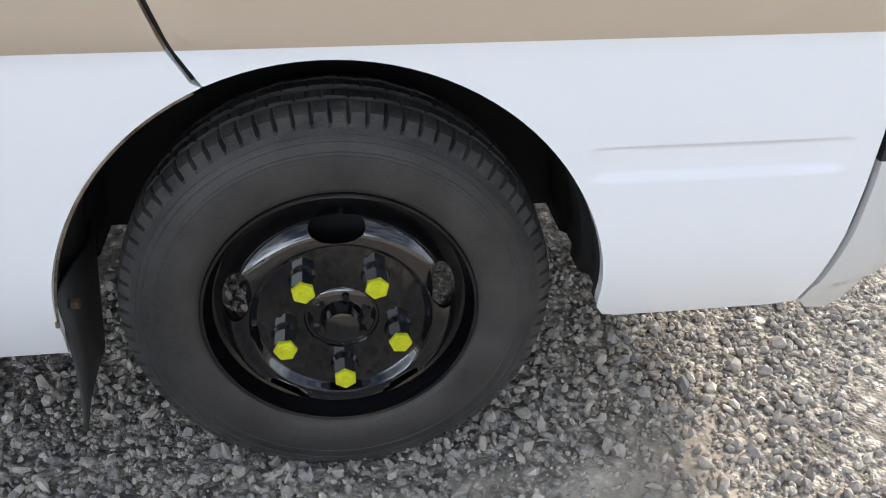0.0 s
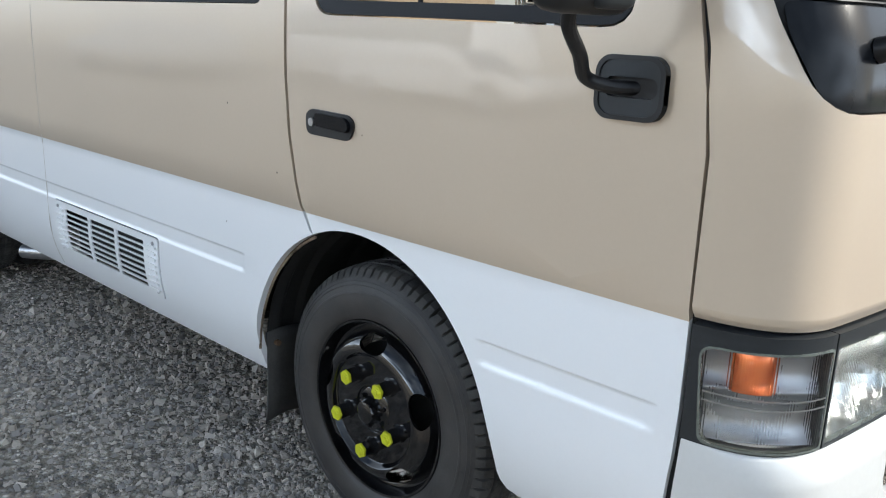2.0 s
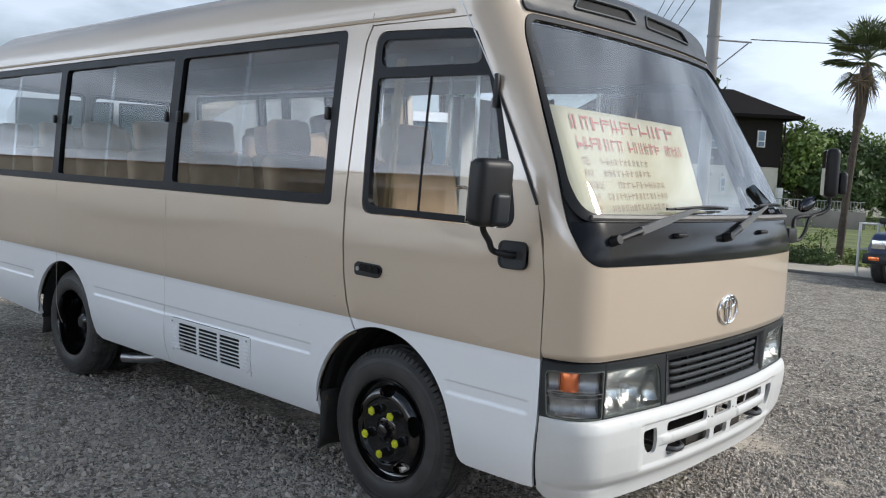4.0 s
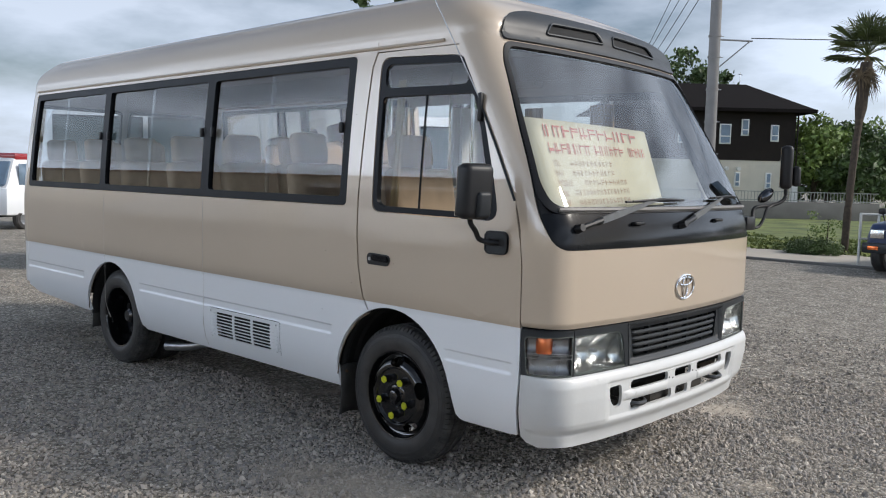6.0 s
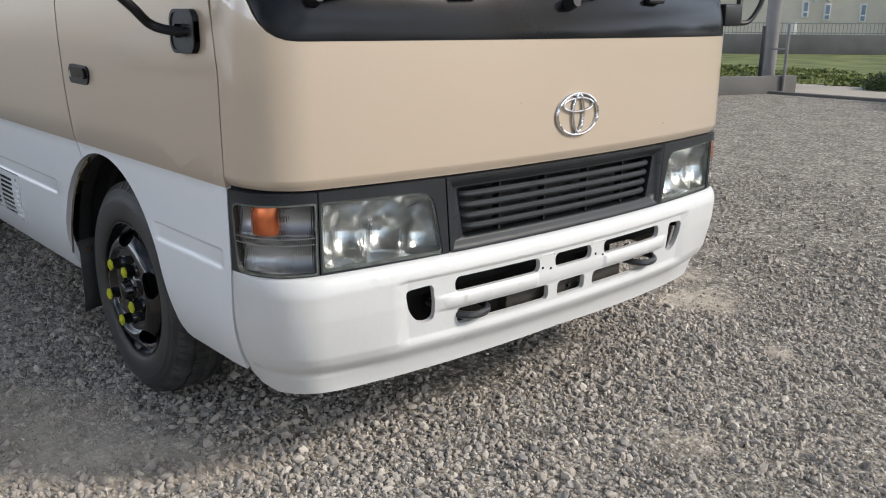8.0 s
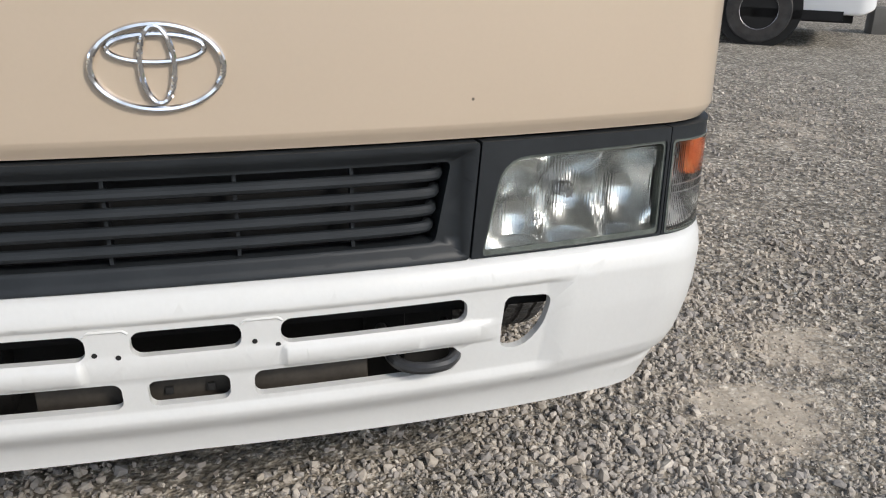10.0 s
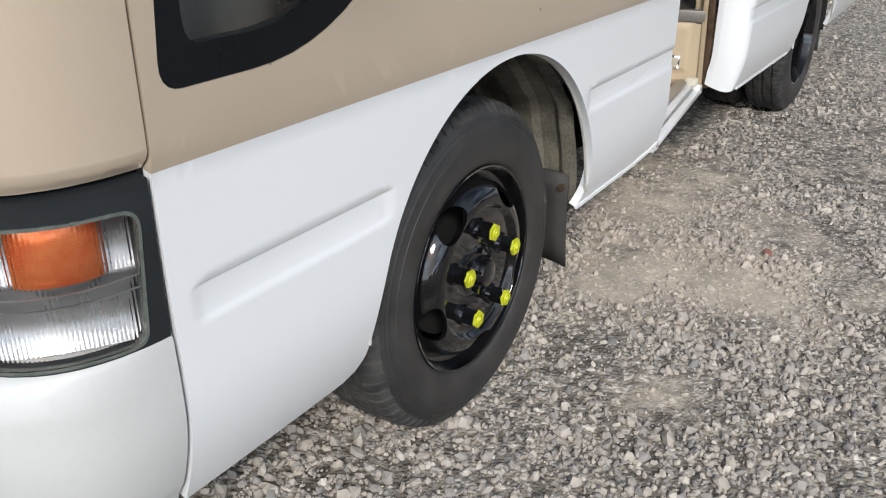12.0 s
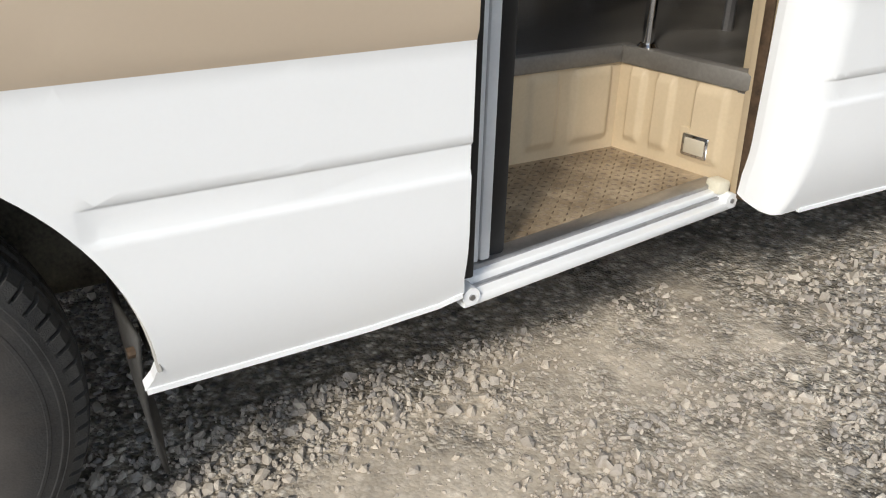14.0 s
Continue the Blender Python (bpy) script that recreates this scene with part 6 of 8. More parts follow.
for r, x in enumerate((-0.78, -1.52, -2.26, -3.0, -3.74)):
    for y in (0.30, 0.74):
        seat("passenger_seat", x, y, 0.42, 1.60)
    if x < -2:
        seat("passenger_seat", x, 1.66, 0.42, 1.60)
for y in (0.30, 0.74, 1.20, 1.64):
    seat("rear_bench_seat", -4.54, y, 0.43, 1.60)
seat("driver_seat", 0.02, 0.42, 0.50, 1.58, FZ, drop=0.19)
seat("guide_seat", 0.02, 1.50, 0.46, 1.50, FZ, drop=0.19)
# dashboard, wheel, partition, curtains
da = box_bm(0.46, 0.86, 0.10, 1.88, 0.92, 1.24)
bmesh.ops.bevel(da, geom=list(da.edges), offset=0.06, segments=4, affect='EDGES', profile=0.5)
part("dashboard", da, CABINGREY, bus, "grey dashboard")
panel("dash_shelf", front_line([(-0.93, 1.30), (0.93, 1.30), (0.93, 1.36), (-0.93, 1.36)], 0.05), [CABINGREY], bus, off=-0.10, depth=0.01)
db = box_bm(0.70, 0.93, 0.12, 1.86, 1.20, 1.36, 0.03)
part("dash_top", db, CABINGREY, bus)
sw = lathe_bm([(0.205 + 0.014 * math.cos(a), 0.014 * math.sin(a)) for a in np.linspace(0, 2 * math.pi, 9)], 40, 'Z')
bmesh.ops.transform(sw, matrix=pose(0.40, 0.42, 1.30, 0, 62 - 90, 0), verts=sw.verts)
part("steering_wheel", sw, BLACKTRIM, bus, "black steering wheel", smooth=50)
part("steering_column", cyl_bm((0.40, 0.42, 1.30), (0.62, 0.42, 1.0), 0.03, 12), BLACKTRIM, bus)
part("bulkhead", box_bm(-0.40, -0.37, 0.06, 0.95, 0.93, 1.30, 0.01), CABIN, bus)


def curtain(x0, x1, y, z0, z1, n):
    bm = bmesh.new()
    a, b = [], []
    for i in range(n * 8 + 1):
        s = i / (n * 8)
        w = 0.012 * math.sin(2 * math.pi * n * s)
        a.append(bm.verts.new((x0 + (x1 - x0) * s, y + w + (0.05 if y < 1 else -0.05), z1)))
        b.append(bm.verts.new((x0 + (x1 - x0) * s, y + w * 1.2, z0)))
    for i in range(len(a) - 1):
        bm.faces.new((a[i], a[i + 1], b[i + 1], b[i]))
    c = part("curtain", bm, CURTAIN, bus, "gathered brown curtain", smooth=60)
    c.modifiers.new("thick", 'SOLIDIFY').thickness = 0.002


curtain(-0.12, -0.06, 0.06, 1.38, 2.05, 2)
curtain(-0.05, 0.14, 1.88, 1.38, 2.05, 4)
curtain(-0.62, -0.46, 1.90, 1.38, 2.05, 4)
for s in (-1, 1):
    y = 0.13 if s < 0 else 1.85
    part("luggage_rail", box_bm(-4.82, -0.5, y - 0.05, y + 0.05, 2.20, 2.24, 0.01), CABINGREY, bus)
part("ceiling_lining", box_bm(-4.72, 0.10, 0.25, 1.73, 2.40, 2.42, 0.005), CABINGREY, bus)


# ---- ground ----
# trodden dusty patches: x, y, radius
DUST = ((-0.72, 1.95, 0.20), (-0.97, 2.00, 0.26), (-1.02, 2.28, 0.15), (-1.45, 1.82, 0.24), (-1.9, 1.95, 0.3), (-1.15, 2.65, 0.18), (-0.45, 2.05, 0.13), (-2.3, 2.5, 0.3), (-1.6, 3.0, 0.25), (0.80, 2.52, 0.24), (0.45, 2.75, 0.15), (1.45, 1.1, 0.15), (1.5, 0.55, 0.13), (1.2, 0.0, 0.22), (0.75, 0.05, 0.15), (2.1, 2.9, 0.2), (-3.2, 3.3, 0.5), (-0.85, 2.42, 0.22), (-1.5, 2.3, 0.26), (-0.3, 2.3, 0.14), (0.35, -0.30, 0.30), (-0.15, -0.35, 0.26), (0.55, -0.05, 0.2), (0.72, 2.32, 0.17), (1.36, 2.08, 0.10), (1.05, 1.72, 0.07))

def gravel_material(name, stones):
    m = bpy.data.materials.new(name)
    m.use_nodes = True
    nt = m.node_tree
    b = nt.nodes["Principled BSDF"]
    L = nt.links.new
    tc = nt.nodes.new("ShaderNodeTexCoord")
    ramp = nt.nodes.new("ShaderNodeValToRGB")
    el = ramp.color_ramp.elements
    if stones:
        tones = ((0.0, (0.19, 0.18, 0.172)), (0.10, (0.28, 0.265, 0.25)), (0.35, (0.352, 0.323, 0.292)), (0.62, (0.405, 0.362, 0.310)), (0.88, (0.455, 0.415, 0.365)), (1.0, (0.57, 0.525, 0.46)))
    else:
        tones = ((0.0, (0.14, 0.135, 0.13)), (0.12, (0.22, 0.21, 0.20)), (0.35, (0.35, 0.335, 0.308)), (0.62, (0.47, 0.434, 0.37)), (0.85, (0.58, 0.547, 0.49)), (1.0, (0.72, 0.68, 0.61)))
    el[0].color, el[1].color = (*tones[0][1], 1), (*tones[-1][1], 1)
    for pos, c in tones[1:-1]:
        e = el.new(pos)
        e.color = (*c, 1)
    patch = nt.nodes.new("ShaderNodeTexNoise")
    patch.inputs["Scale"].default_value = 0.55
    patch.inputs["Detail"].default_value = 5
    pr = nt.nodes.new("ShaderNodeMapRange")
    pr.inputs["From Min"].default_value, pr.inputs["From Max"].default_value = 0.61, 0.80
    L(tc.outputs["Object"], patch.inputs["Vector"])
    total = patch.outputs["Fac"]
    for bx, by, br, bw in [(*d, 0.23) for d in DUST] + [(-0.9, 2.7, 1.3, 0.05), (-2.4, 2.9, 1.2, 0.05)]:
        ds = nt.nodes.new("ShaderNodeVectorMath")
        ds.operation = 'DISTANCE'
        ds.inputs[1].default_value = (bx, by, 0)
        L(tc.outputs["Object"], ds.inputs[0])
        mr = nt.nodes.new("ShaderNodeMapRange")
        mr.inputs["From Min"].default_value, mr.inputs["From Max"].default_value = 0.0, br * 1.7
        mr.inputs["To Min"].default_value, mr.inputs["To Max"].default_value = bw, 0.0
        L(ds.outputs["Value"], mr.inputs["Value"])
        ad = nt.nodes.new("ShaderNodeMath")
        L(total, ad.inputs[0])
        L(mr.outputs["Result"], ad.inputs[1])
        total = ad.outputs[0]
    edgy = nt.nodes.new("ShaderNodeTexNoise")
    edgy.inputs["Scale"].default_value = 6
    edgy.inputs["Detail"].default_value = 6
    L(tc.outputs["Object"], edgy.inputs["Vector"])
    ea = nt.nodes.new("ShaderNodeMath")
    ea.operation = 'MULTIPLY_ADD'
    ea.inputs[1].default_value = 0.5
    L(edgy.outputs["Fac"], ea.inputs[0])
    L(total, ea.inputs[2])
    es = nt.nodes.new("ShaderNodeMath")
    es.operation = 'SUBTRACT'
    es.inputs[1].default_value = 0.25
    L(ea.outputs[0], es.inputs[0])
    L(es.outputs[0], pr.inputs["Value"])
    dust = nt.nodes.new("ShaderNodeMix")
    dust.data_type = 'RGBA'
    fine = nt.nodes.new("ShaderNodeTexNoise")
    fine.inputs["Scale"].default_value = 60
    fine.inputs["Detail"].default_value = 5
    L(tc.outputs["Object"], fine.inputs["Vector"])
    if stones:
        geo = nt.nodes.new("ShaderNodeNewGeometry")
        L(geo.outputs["Random Per Island"], ramp.inputs["Fac"])
        mul = nt.nodes.new("ShaderNodeMath")
        mul.operation = 'MULTIPLY'
        mul.inputs[1].default_value = 0.4
        L(pr.outputs["Result"], mul.inputs[0])
        L(mul.outputs[0], dust.inputs["Factor"])
        L(ramp.outputs["Color"], dust.inputs["A"])
        dust.inputs["B"].default_value = (0.48, 0.41, 0.33, 1)
        L(dust.outputs["Result"], b.inputs["Base Color"])
        bp = nt.nodes.new("ShaderNodeBump")
        bp.inputs["Strength"].default_value = 0.25
        bp.inputs["Distance"].default_value = 0.003
        L(fine.outputs["Fac"], bp.inputs["Height"])
        L(bp.outputs["Normal"], b.inputs["Normal"])
    else:
        vo = nt.nodes.new("ShaderNodeTexVoronoi")
        vo.inputs["Scale"].default_value = 60
        vo.inputs["Randomness"].default_value = 1.0
        v2 = nt.nodes.new("ShaderNodeTexVoronoi")
        v2.inputs["Scale"].default_value = 110
        sep = nt.nodes.new("ShaderNodeSeparateColor")
        L(tc.outputs["Object"], vo.inputs["Vector"])
        L(tc.outputs["Object"], v2.inputs["Vector"])
        L(vo.outputs["Color"], sep.inputs["Color"])
        L(sep.outputs["Red"], ramp.inputs["Fac"])
        # gaps take a darker earth colour, which also stands for shade between stones
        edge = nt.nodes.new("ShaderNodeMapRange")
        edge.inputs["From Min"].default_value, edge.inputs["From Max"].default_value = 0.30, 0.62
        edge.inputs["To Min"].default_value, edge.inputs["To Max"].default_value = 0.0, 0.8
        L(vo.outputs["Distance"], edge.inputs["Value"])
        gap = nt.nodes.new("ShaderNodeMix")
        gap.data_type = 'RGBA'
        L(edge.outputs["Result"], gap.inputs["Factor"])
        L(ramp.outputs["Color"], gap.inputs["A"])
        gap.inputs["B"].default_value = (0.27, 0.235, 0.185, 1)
        pm = nt.nodes.new("ShaderNodeMath")
        pm.operation = 'MULTIPLY'
        pm.inputs[1].default_value = 0.68
        L(pr.outputs["Result"], pm.inputs[0])
        L(pm.outputs[0], dust.inputs["Factor"])
        L(gap.outputs["Result"], dust.inputs["A"])
        du = nt.nodes.new("ShaderNodeMix")
        du.data_type = 'RGBA'
        du.inputs["A"].default_value = (0.46, 0.395, 0.315, 1)
        du.inputs["B"].default_value = (0.59, 0.515, 0.42, 1)
        L(fine.outputs["Fac"], du.inputs["Factor"])
        L(du.outputs["Result"], dust.inputs["B"])
        # uneven mix of grit, from a hand's width to a pace
        grit = nt.nodes.new("ShaderNodeTexNoise")
        grit.inputs["Scale"].default_value = 3.5
        grit.inputs["Detail"].default_value = 9
        grit.inputs["Roughness"].default_value = 0.82
        gr = nt.nodes.new("ShaderNodeMapRange")
        gr.inputs["From Min"].default_value, gr.inputs["From Max"].default_value = 0.32, 0.68
        gr.inputs["To Min"].default_value, gr.inputs["To Max"].default_value = 0.58, 1.45
        gm = nt.nodes.new("ShaderNodeVectorMath")
        gm.operation = 'SCALE'
        L(tc.outputs["Object"], grit.inputs["Vector"])
        L(grit.outputs["Fac"], gr.inputs["Value"])
        L(dust.outputs["Result"], gm.inputs[0])
        L(gr.outputs["Result"], gm.inputs["Scale"])
        # lumps darken outwards, with the shade of their gaps put into the colour
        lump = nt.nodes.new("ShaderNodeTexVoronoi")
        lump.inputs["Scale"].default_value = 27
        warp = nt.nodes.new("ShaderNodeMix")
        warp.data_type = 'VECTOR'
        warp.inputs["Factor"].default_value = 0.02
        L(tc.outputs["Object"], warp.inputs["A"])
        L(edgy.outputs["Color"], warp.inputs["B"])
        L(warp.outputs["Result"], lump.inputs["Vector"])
        lump_shade = nt.nodes.new("ShaderNodeMapRange")
        lump_shade.inputs["From Min"].default_value, lump_shade.inputs["From Max"].default_value = 0.15, 0.72
        lump_shade.inputs["To Min"].default_value, lump_shade.inputs["To Max"].default_value = 1.25, 0.52
        L(lump.outputs["Distance"], lump_shade.inputs["Value"])
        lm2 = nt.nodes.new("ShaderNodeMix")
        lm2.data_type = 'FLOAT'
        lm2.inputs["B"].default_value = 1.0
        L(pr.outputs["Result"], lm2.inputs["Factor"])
        L(lump_shade.outputs["Result"], lm2.inputs["A"])
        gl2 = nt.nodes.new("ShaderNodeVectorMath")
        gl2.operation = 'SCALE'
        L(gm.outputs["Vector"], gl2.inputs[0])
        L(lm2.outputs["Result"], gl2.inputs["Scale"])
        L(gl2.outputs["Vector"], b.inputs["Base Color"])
        h = nt.nodes.new("ShaderNodeMath")
        h.operation = 'ADD'
        L(vo.outputs["Distance"], h.inputs[0])
        L(v2.outputs["Distance"], h.inputs[1])
        bp = nt.nodes.new("ShaderNodeBump")
        bs = nt.nodes.new("ShaderNodeMapRange")
        bs.inputs["To Min"].default_value, bs.inputs["To Max"].default_value = 0.55, 0.12
        L(pr.outputs["Result"], bs.inputs["Value"])
        L(bs.outputs["Result"], bp.inputs["Strength"])
        bp.inputs["Distance"].default_value = 0.012
        bp.invert = True
        h3 = nt.nodes.new("ShaderNodeMath")
        h3.operation = 'MULTIPLY_ADD'
        h3.inputs[1].default_value = 1.6
        L(lump.outputs["Distance"], h3.inputs[0])
        L(h.outputs[0], h3.inputs[2])
        L(h3.outputs[0], bp.inputs["Height"])
        L(bp.outputs["Normal"], b.inputs["Normal"])
    b.inputs["Roughness"].default_value = 0.88
    b.inputs["Specular IOR Level"].default_value = 0.3
    return m


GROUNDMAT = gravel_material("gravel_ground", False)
STONEMAT = gravel_material("gravel_stones", True)
bm = bmesh.new()
bmesh.ops.create_grid(bm, x_segments=60, y_segments=60, size=1)
for v in bm.verts:
    v.co = Vector((math.copysign(abs(v.co.x) ** 3, v.co.x) * 900, math.copysign(abs(v.co.y) ** 3, v.co.y) * 900, 0))
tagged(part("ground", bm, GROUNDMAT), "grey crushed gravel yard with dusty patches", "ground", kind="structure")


def gravel_stones(areas, per_m2, seed, near):
    """Loose stones over the areas (x0, x1, y0, y1, share); near ones are pebbles of twenty faces, the rest of twelve."""
    rng = np.random.default_rng(seed)
    if near:
        ico = bmesh.new()
        bmesh.ops.create_icosphere(ico, subdivisions=1, radius=1)
        V = np.array([v.co[:] for v in ico.verts])
        F = np.array([[v.index for v in f.verts] for f in ico.faces])
        ico.free()
    else:
        V = np.array([(x, y, z) for x in (-0.66, 0.66) for y in (-0.66, 0.66) for z in (-0.66, 0.66)])
        F = np.array([q for a, b, c, d in ((0, 1, 3, 2), (4, 6, 7, 5), (0, 4, 5, 1), (2, 3, 7, 6), (0, 2, 6, 4), (1, 5, 7, 3)) for q in ((a, b, c), (a, c, d))])
    pts = []
    for x0, x1, y0, y1, d in areas:
        n = int((x1 - x0) * (y1 - y0) * per_m2 * d)
        p = rng.random((n, 2)) * (x1 - x0, y1 - y0) + (x0, y0)
        pts.append(p)
    p = np.concatenate(pts)
    dens = np.array([noise.noise(Vector((q[0] * 1.1, q[1] * 1.1, 3.7))) + 0.5 * noise.noise(Vector((q[0] * 3.2, q[1] * 3.2, 1.3))) for q in p])
    for bx, by, br in DUST:
        dens = dens + 0.6 * np.clip(1.25 - np.hypot(p[:, 0] - bx, p[:, 1] - by) / br, 0, 1)
    keep = rng.random(len(p)) < np.interp(dens, [0.10, 0.40, 0.75], [1.0, 0.65, 0.38])
    p, dens = p[keep], dens[keep]
    n = len(p)
    r = np.clip(rng.lognormal(math.log(0.0054 if near else 0.0067), 0.48 if near else 0.42, n), 0.0026, 0.0165 if near else 0.017) * np.interp(dens, [0.2, 0.7], [1.0, 0.72])
    sc = r[:, None] * (0.65 + 0.75 * rng.random((n, 3))) * (1.2, 1.0, 0.66)
    a = rng.random((n, 3)) * (6.283, 1.5, 1.5)
    ca, sa = np.cos(a), np.sin(a)
    jit = 1 + (0.42 if near else 0.75) * (rng.random((n, len(V), 3)) - 0.5)
    W = V[None] * jit * sc[:, None, :]
    x, y, z = W[..., 0], W[..., 1], W[..., 2]
    y, z = y * ca[:, 1:2] - z * sa[:, 1:2], y * sa[:, 1:2] + z * ca[:, 1:2]
    x, z = x * ca[:, 2:3] + z * sa[:, 2:3], -x * sa[:, 2:3] + z * ca[:, 2:3]
    x, y = x * ca[:, 0:1] - y * sa[:, 0:1], x * sa[:, 0:1] + y * ca[:, 0:1]
    W = np.stack([x + p[:, 0:1], y + p[:, 1:2], z + (sc[:, 2] * (0.45 * rng.random(n) - np.interp(dens, [0.2, 0.7], [-0.12, 0.5])))[:, None]], -1).reshape(-1, 3)
    G = (F[None] + (np.arange(n) * len(V))[:, None, None]).reshape(-1, 3)
    me = bpy.data.meshes.new("gravel")
    me.vertices.add(len(W))
    me.vertices.foreach_set("co", W.ravel())
    me.loops.add(G.size)
    me.loops.foreach_set("vertex_index", G.ravel())
    me.polygons.add(len(G))
    me.polygons.foreach_set("loop_start", np.arange(0, G.size, 3))
    me.update(calc_edges=True)
    me.shade_flat()
    me.materials.append(STONEMAT)
    ob = new("gravel", me)
    return tagged(ob, "loose grey and tan crushed stones on the yard", "gravel", kind="stuff")


gravel_stones([(-0.7, 2.0, -0.95, 0.75, 1.9), (-1.9, 1.0, 1.6, 2.75, 1.9), (0.75, 2.0, 0.75, 2.9, 1.7), (2.0, 2.7, -0.95, 2.9, 1.2)], 3100, 7, True)
gravel_stones([(-2.4, 3.2, -2.2, -0.95, 0.8), (-2.4, -0.7, -0.95, 0.5, 1.0), (2.7, 3.6, -0.95, 2.9, 0.9), (-0.6, 0.75, 0.75, 1.6, 0.4),
               (-2.8, 0.75, 2.75, 3.6, 0.9), (-2.8, -1.9, 1.7, 2.75, 0.9), (0.75, 2.7, 2.9, 3.8, 0.95), (-4.6, -2.8, 1.7, 3.6, 0.45), (-5.4, -2.4, -1.6, 0.5, 0.3), (2.7, 3.6, 2.9, 3.8, 0.6),
               (-9.0, -4.6, 0.8, 4.6, 0.2), (-4.6, 2.2, 3.7, 6.0, 0.24), (2.2, 4.6, 3.7, 8.0, 0.2), (3.6, 4.8, -1.5, 3.7, 0.35)], 2700, 8, False)

# a broken piece of brick among the stones
ico = bmesh.new()
bmesh.ops.create_icosphere(ico, subdivisions=2, radius=1)
rb = random.Random(5)
for v in ico.verts:
    v.co = Vector((v.co.x * 0.021, v.co.y * 0.015, v.co.z * 0.010)) * (0.85 + 0.3 * rb.random())
frag = part("brick_fragment", ico, material("red_brick", (0.24, 0.11, 0.085), 0.85, var=0.2, scale=60), smooth=20)
frag.matrix_basis = pose(-1.27, 2.318, 0.007, 4, 8, 25)
tagged(frag, "small reddish brick fragment lying in the gravel", "stone")


# ---- the yard's surroundings ----
BROWNWALL = material("dark_brown_siding", (0.018, 0.014, 0.012), 0.75, var=0.15, scale=3, spec=0.15)
CREAMWALL = material("cream_render", (0.52, 0.48, 0.40), 0.85, var=0.06, scale=2, bump=0.05, bscale=40)
ROOFTILE = material("dark_roof_tiles", (0.010, 0.008, 0.008), 0.9, spec=0.1, var=0.25, scale=8, bump=0.1, bscale=30)
CONCRETE = material("grey_concrete", (0.13, 0.127, 0.12), 0.88, var=0.22, scale=1.2, bump=0.08, bscale=50)
ROADCON = material("pale_concrete_road", (0.43, 0.39, 0.33), 0.88, var=0.15, scale=0.6, bump=0.05, bscale=60)
GRASS = material("rough_grass", (0.085, 0.13, 0.028), 0.9, var=0.45, scale=0.9, fine=30, bump=0.6, bscale=25, tint=(0.15, 0.17, 0.05))
LEAF = material("dark_green_leaves", (0.035, 0.062, 0.016), 0.6, var=0.5, scale=1.5, tint=(0.07, 0.11, 0.03))
LEAF2 = material("yellow_green_leaves", (0.10, 0.16, 0.03), 0.6, var=0.4, scale=2, tint=(0.16, 0.22, 0.05))
BARK = material("brown_bark", (0.06, 0.045, 0.032), 0.9, var=0.4, scale=12, bump=0.4, bscale=40)
PALMLEAF = material("palm_frond_green", (0.045, 0.065, 0.02), 0.55, var=0.4, scale=3, tint=(0.08, 0.10, 0.03))
DEADLEAF = material("dead_palm_frond", (0.12, 0.085, 0.045), 0.8, var=0.35, scale=6)
POLEGREY = material("concrete_pole_grey", (0.21, 0.205, 0.20), 0.85, var=0.12, scale=4)
RAILWHITE = material("white_metal_rail", (0.55, 0.55, 0.53), 0.5, var=0.1, scale=6)
RAILGREY = material("dull_grey_rail", (0.24, 0.25, 0.23), 0.6, var=0.15, scale=6)
BLUEPAINT = material("dark_blue_paint", (0.018, 0.035, 0.095), 0.3, var=0.15, coat=0.6, scale=3)
REDPAINT = material("red_paint", (0.30, 0.02, 0.025), 0.3, var=0.1, coat=0.6, scale=3)
WINGLASS = material("window_pane_blue", (0.14, 0.20, 0.27), 0.06, var=0.2, scale=2, coat=0.5)
TEALGLASS = material("dark_teal_glass", (0.035, 0.06, 0.07), 0.08, var=0.2, scale=2)
WHITEFR = material("white_window_frame", (0.62, 0.62, 0.60), 0.5, var=0.04)
VIEW = pose(3.11, -2.57, 0, 0, 0, 43.1)


def spot(right, ahead, z=0.0):
    return VIEW @ Vector((right, ahead, z))


# road and grass behind the yard
bm = bmesh.new()
xs = np.linspace(-60, 60, 40)
va = [bm.verts.new((x, 14.15 + 0.10 * math.sin(x), 0.012)) for x in xs]
vb = [bm.verts.new((x, 17.1 + 0.12 * math.sin(x * 1.7), 0.012)) for x in xs]
for k in range(39):
    bm.faces.new((va[k], va[k + 1], vb[k + 1], vb[k]))
tagged(part("road", bm, ROADCON), "pale worn concrete lane beyond the yard", "road", kind="structure")
tagged(part("kerb", box_bm(-60, 60, 14.0, 14.16, -0.02, 0.05, 0.01), CONCRETE), "low concrete kerb beside the lane", "kerb", kind="structure")
bm = bmesh.new()
bmesh.ops.create_grid(bm, x_segments=70, y_segments=40, size=1)
for v in bm.verts:
    x, y = v.co.x * 60, 42 + v.co.y * 25
    v.co = Vector((x, y, 0.03 + 0.05 * noise.noise(Vector((x * 0.6, y * 0.6, 0)))))
tagged(part("lawn", bm, GRASS), "rough green grass strip", "grass", kind="structure")
rng = np.random.default_rng(5)


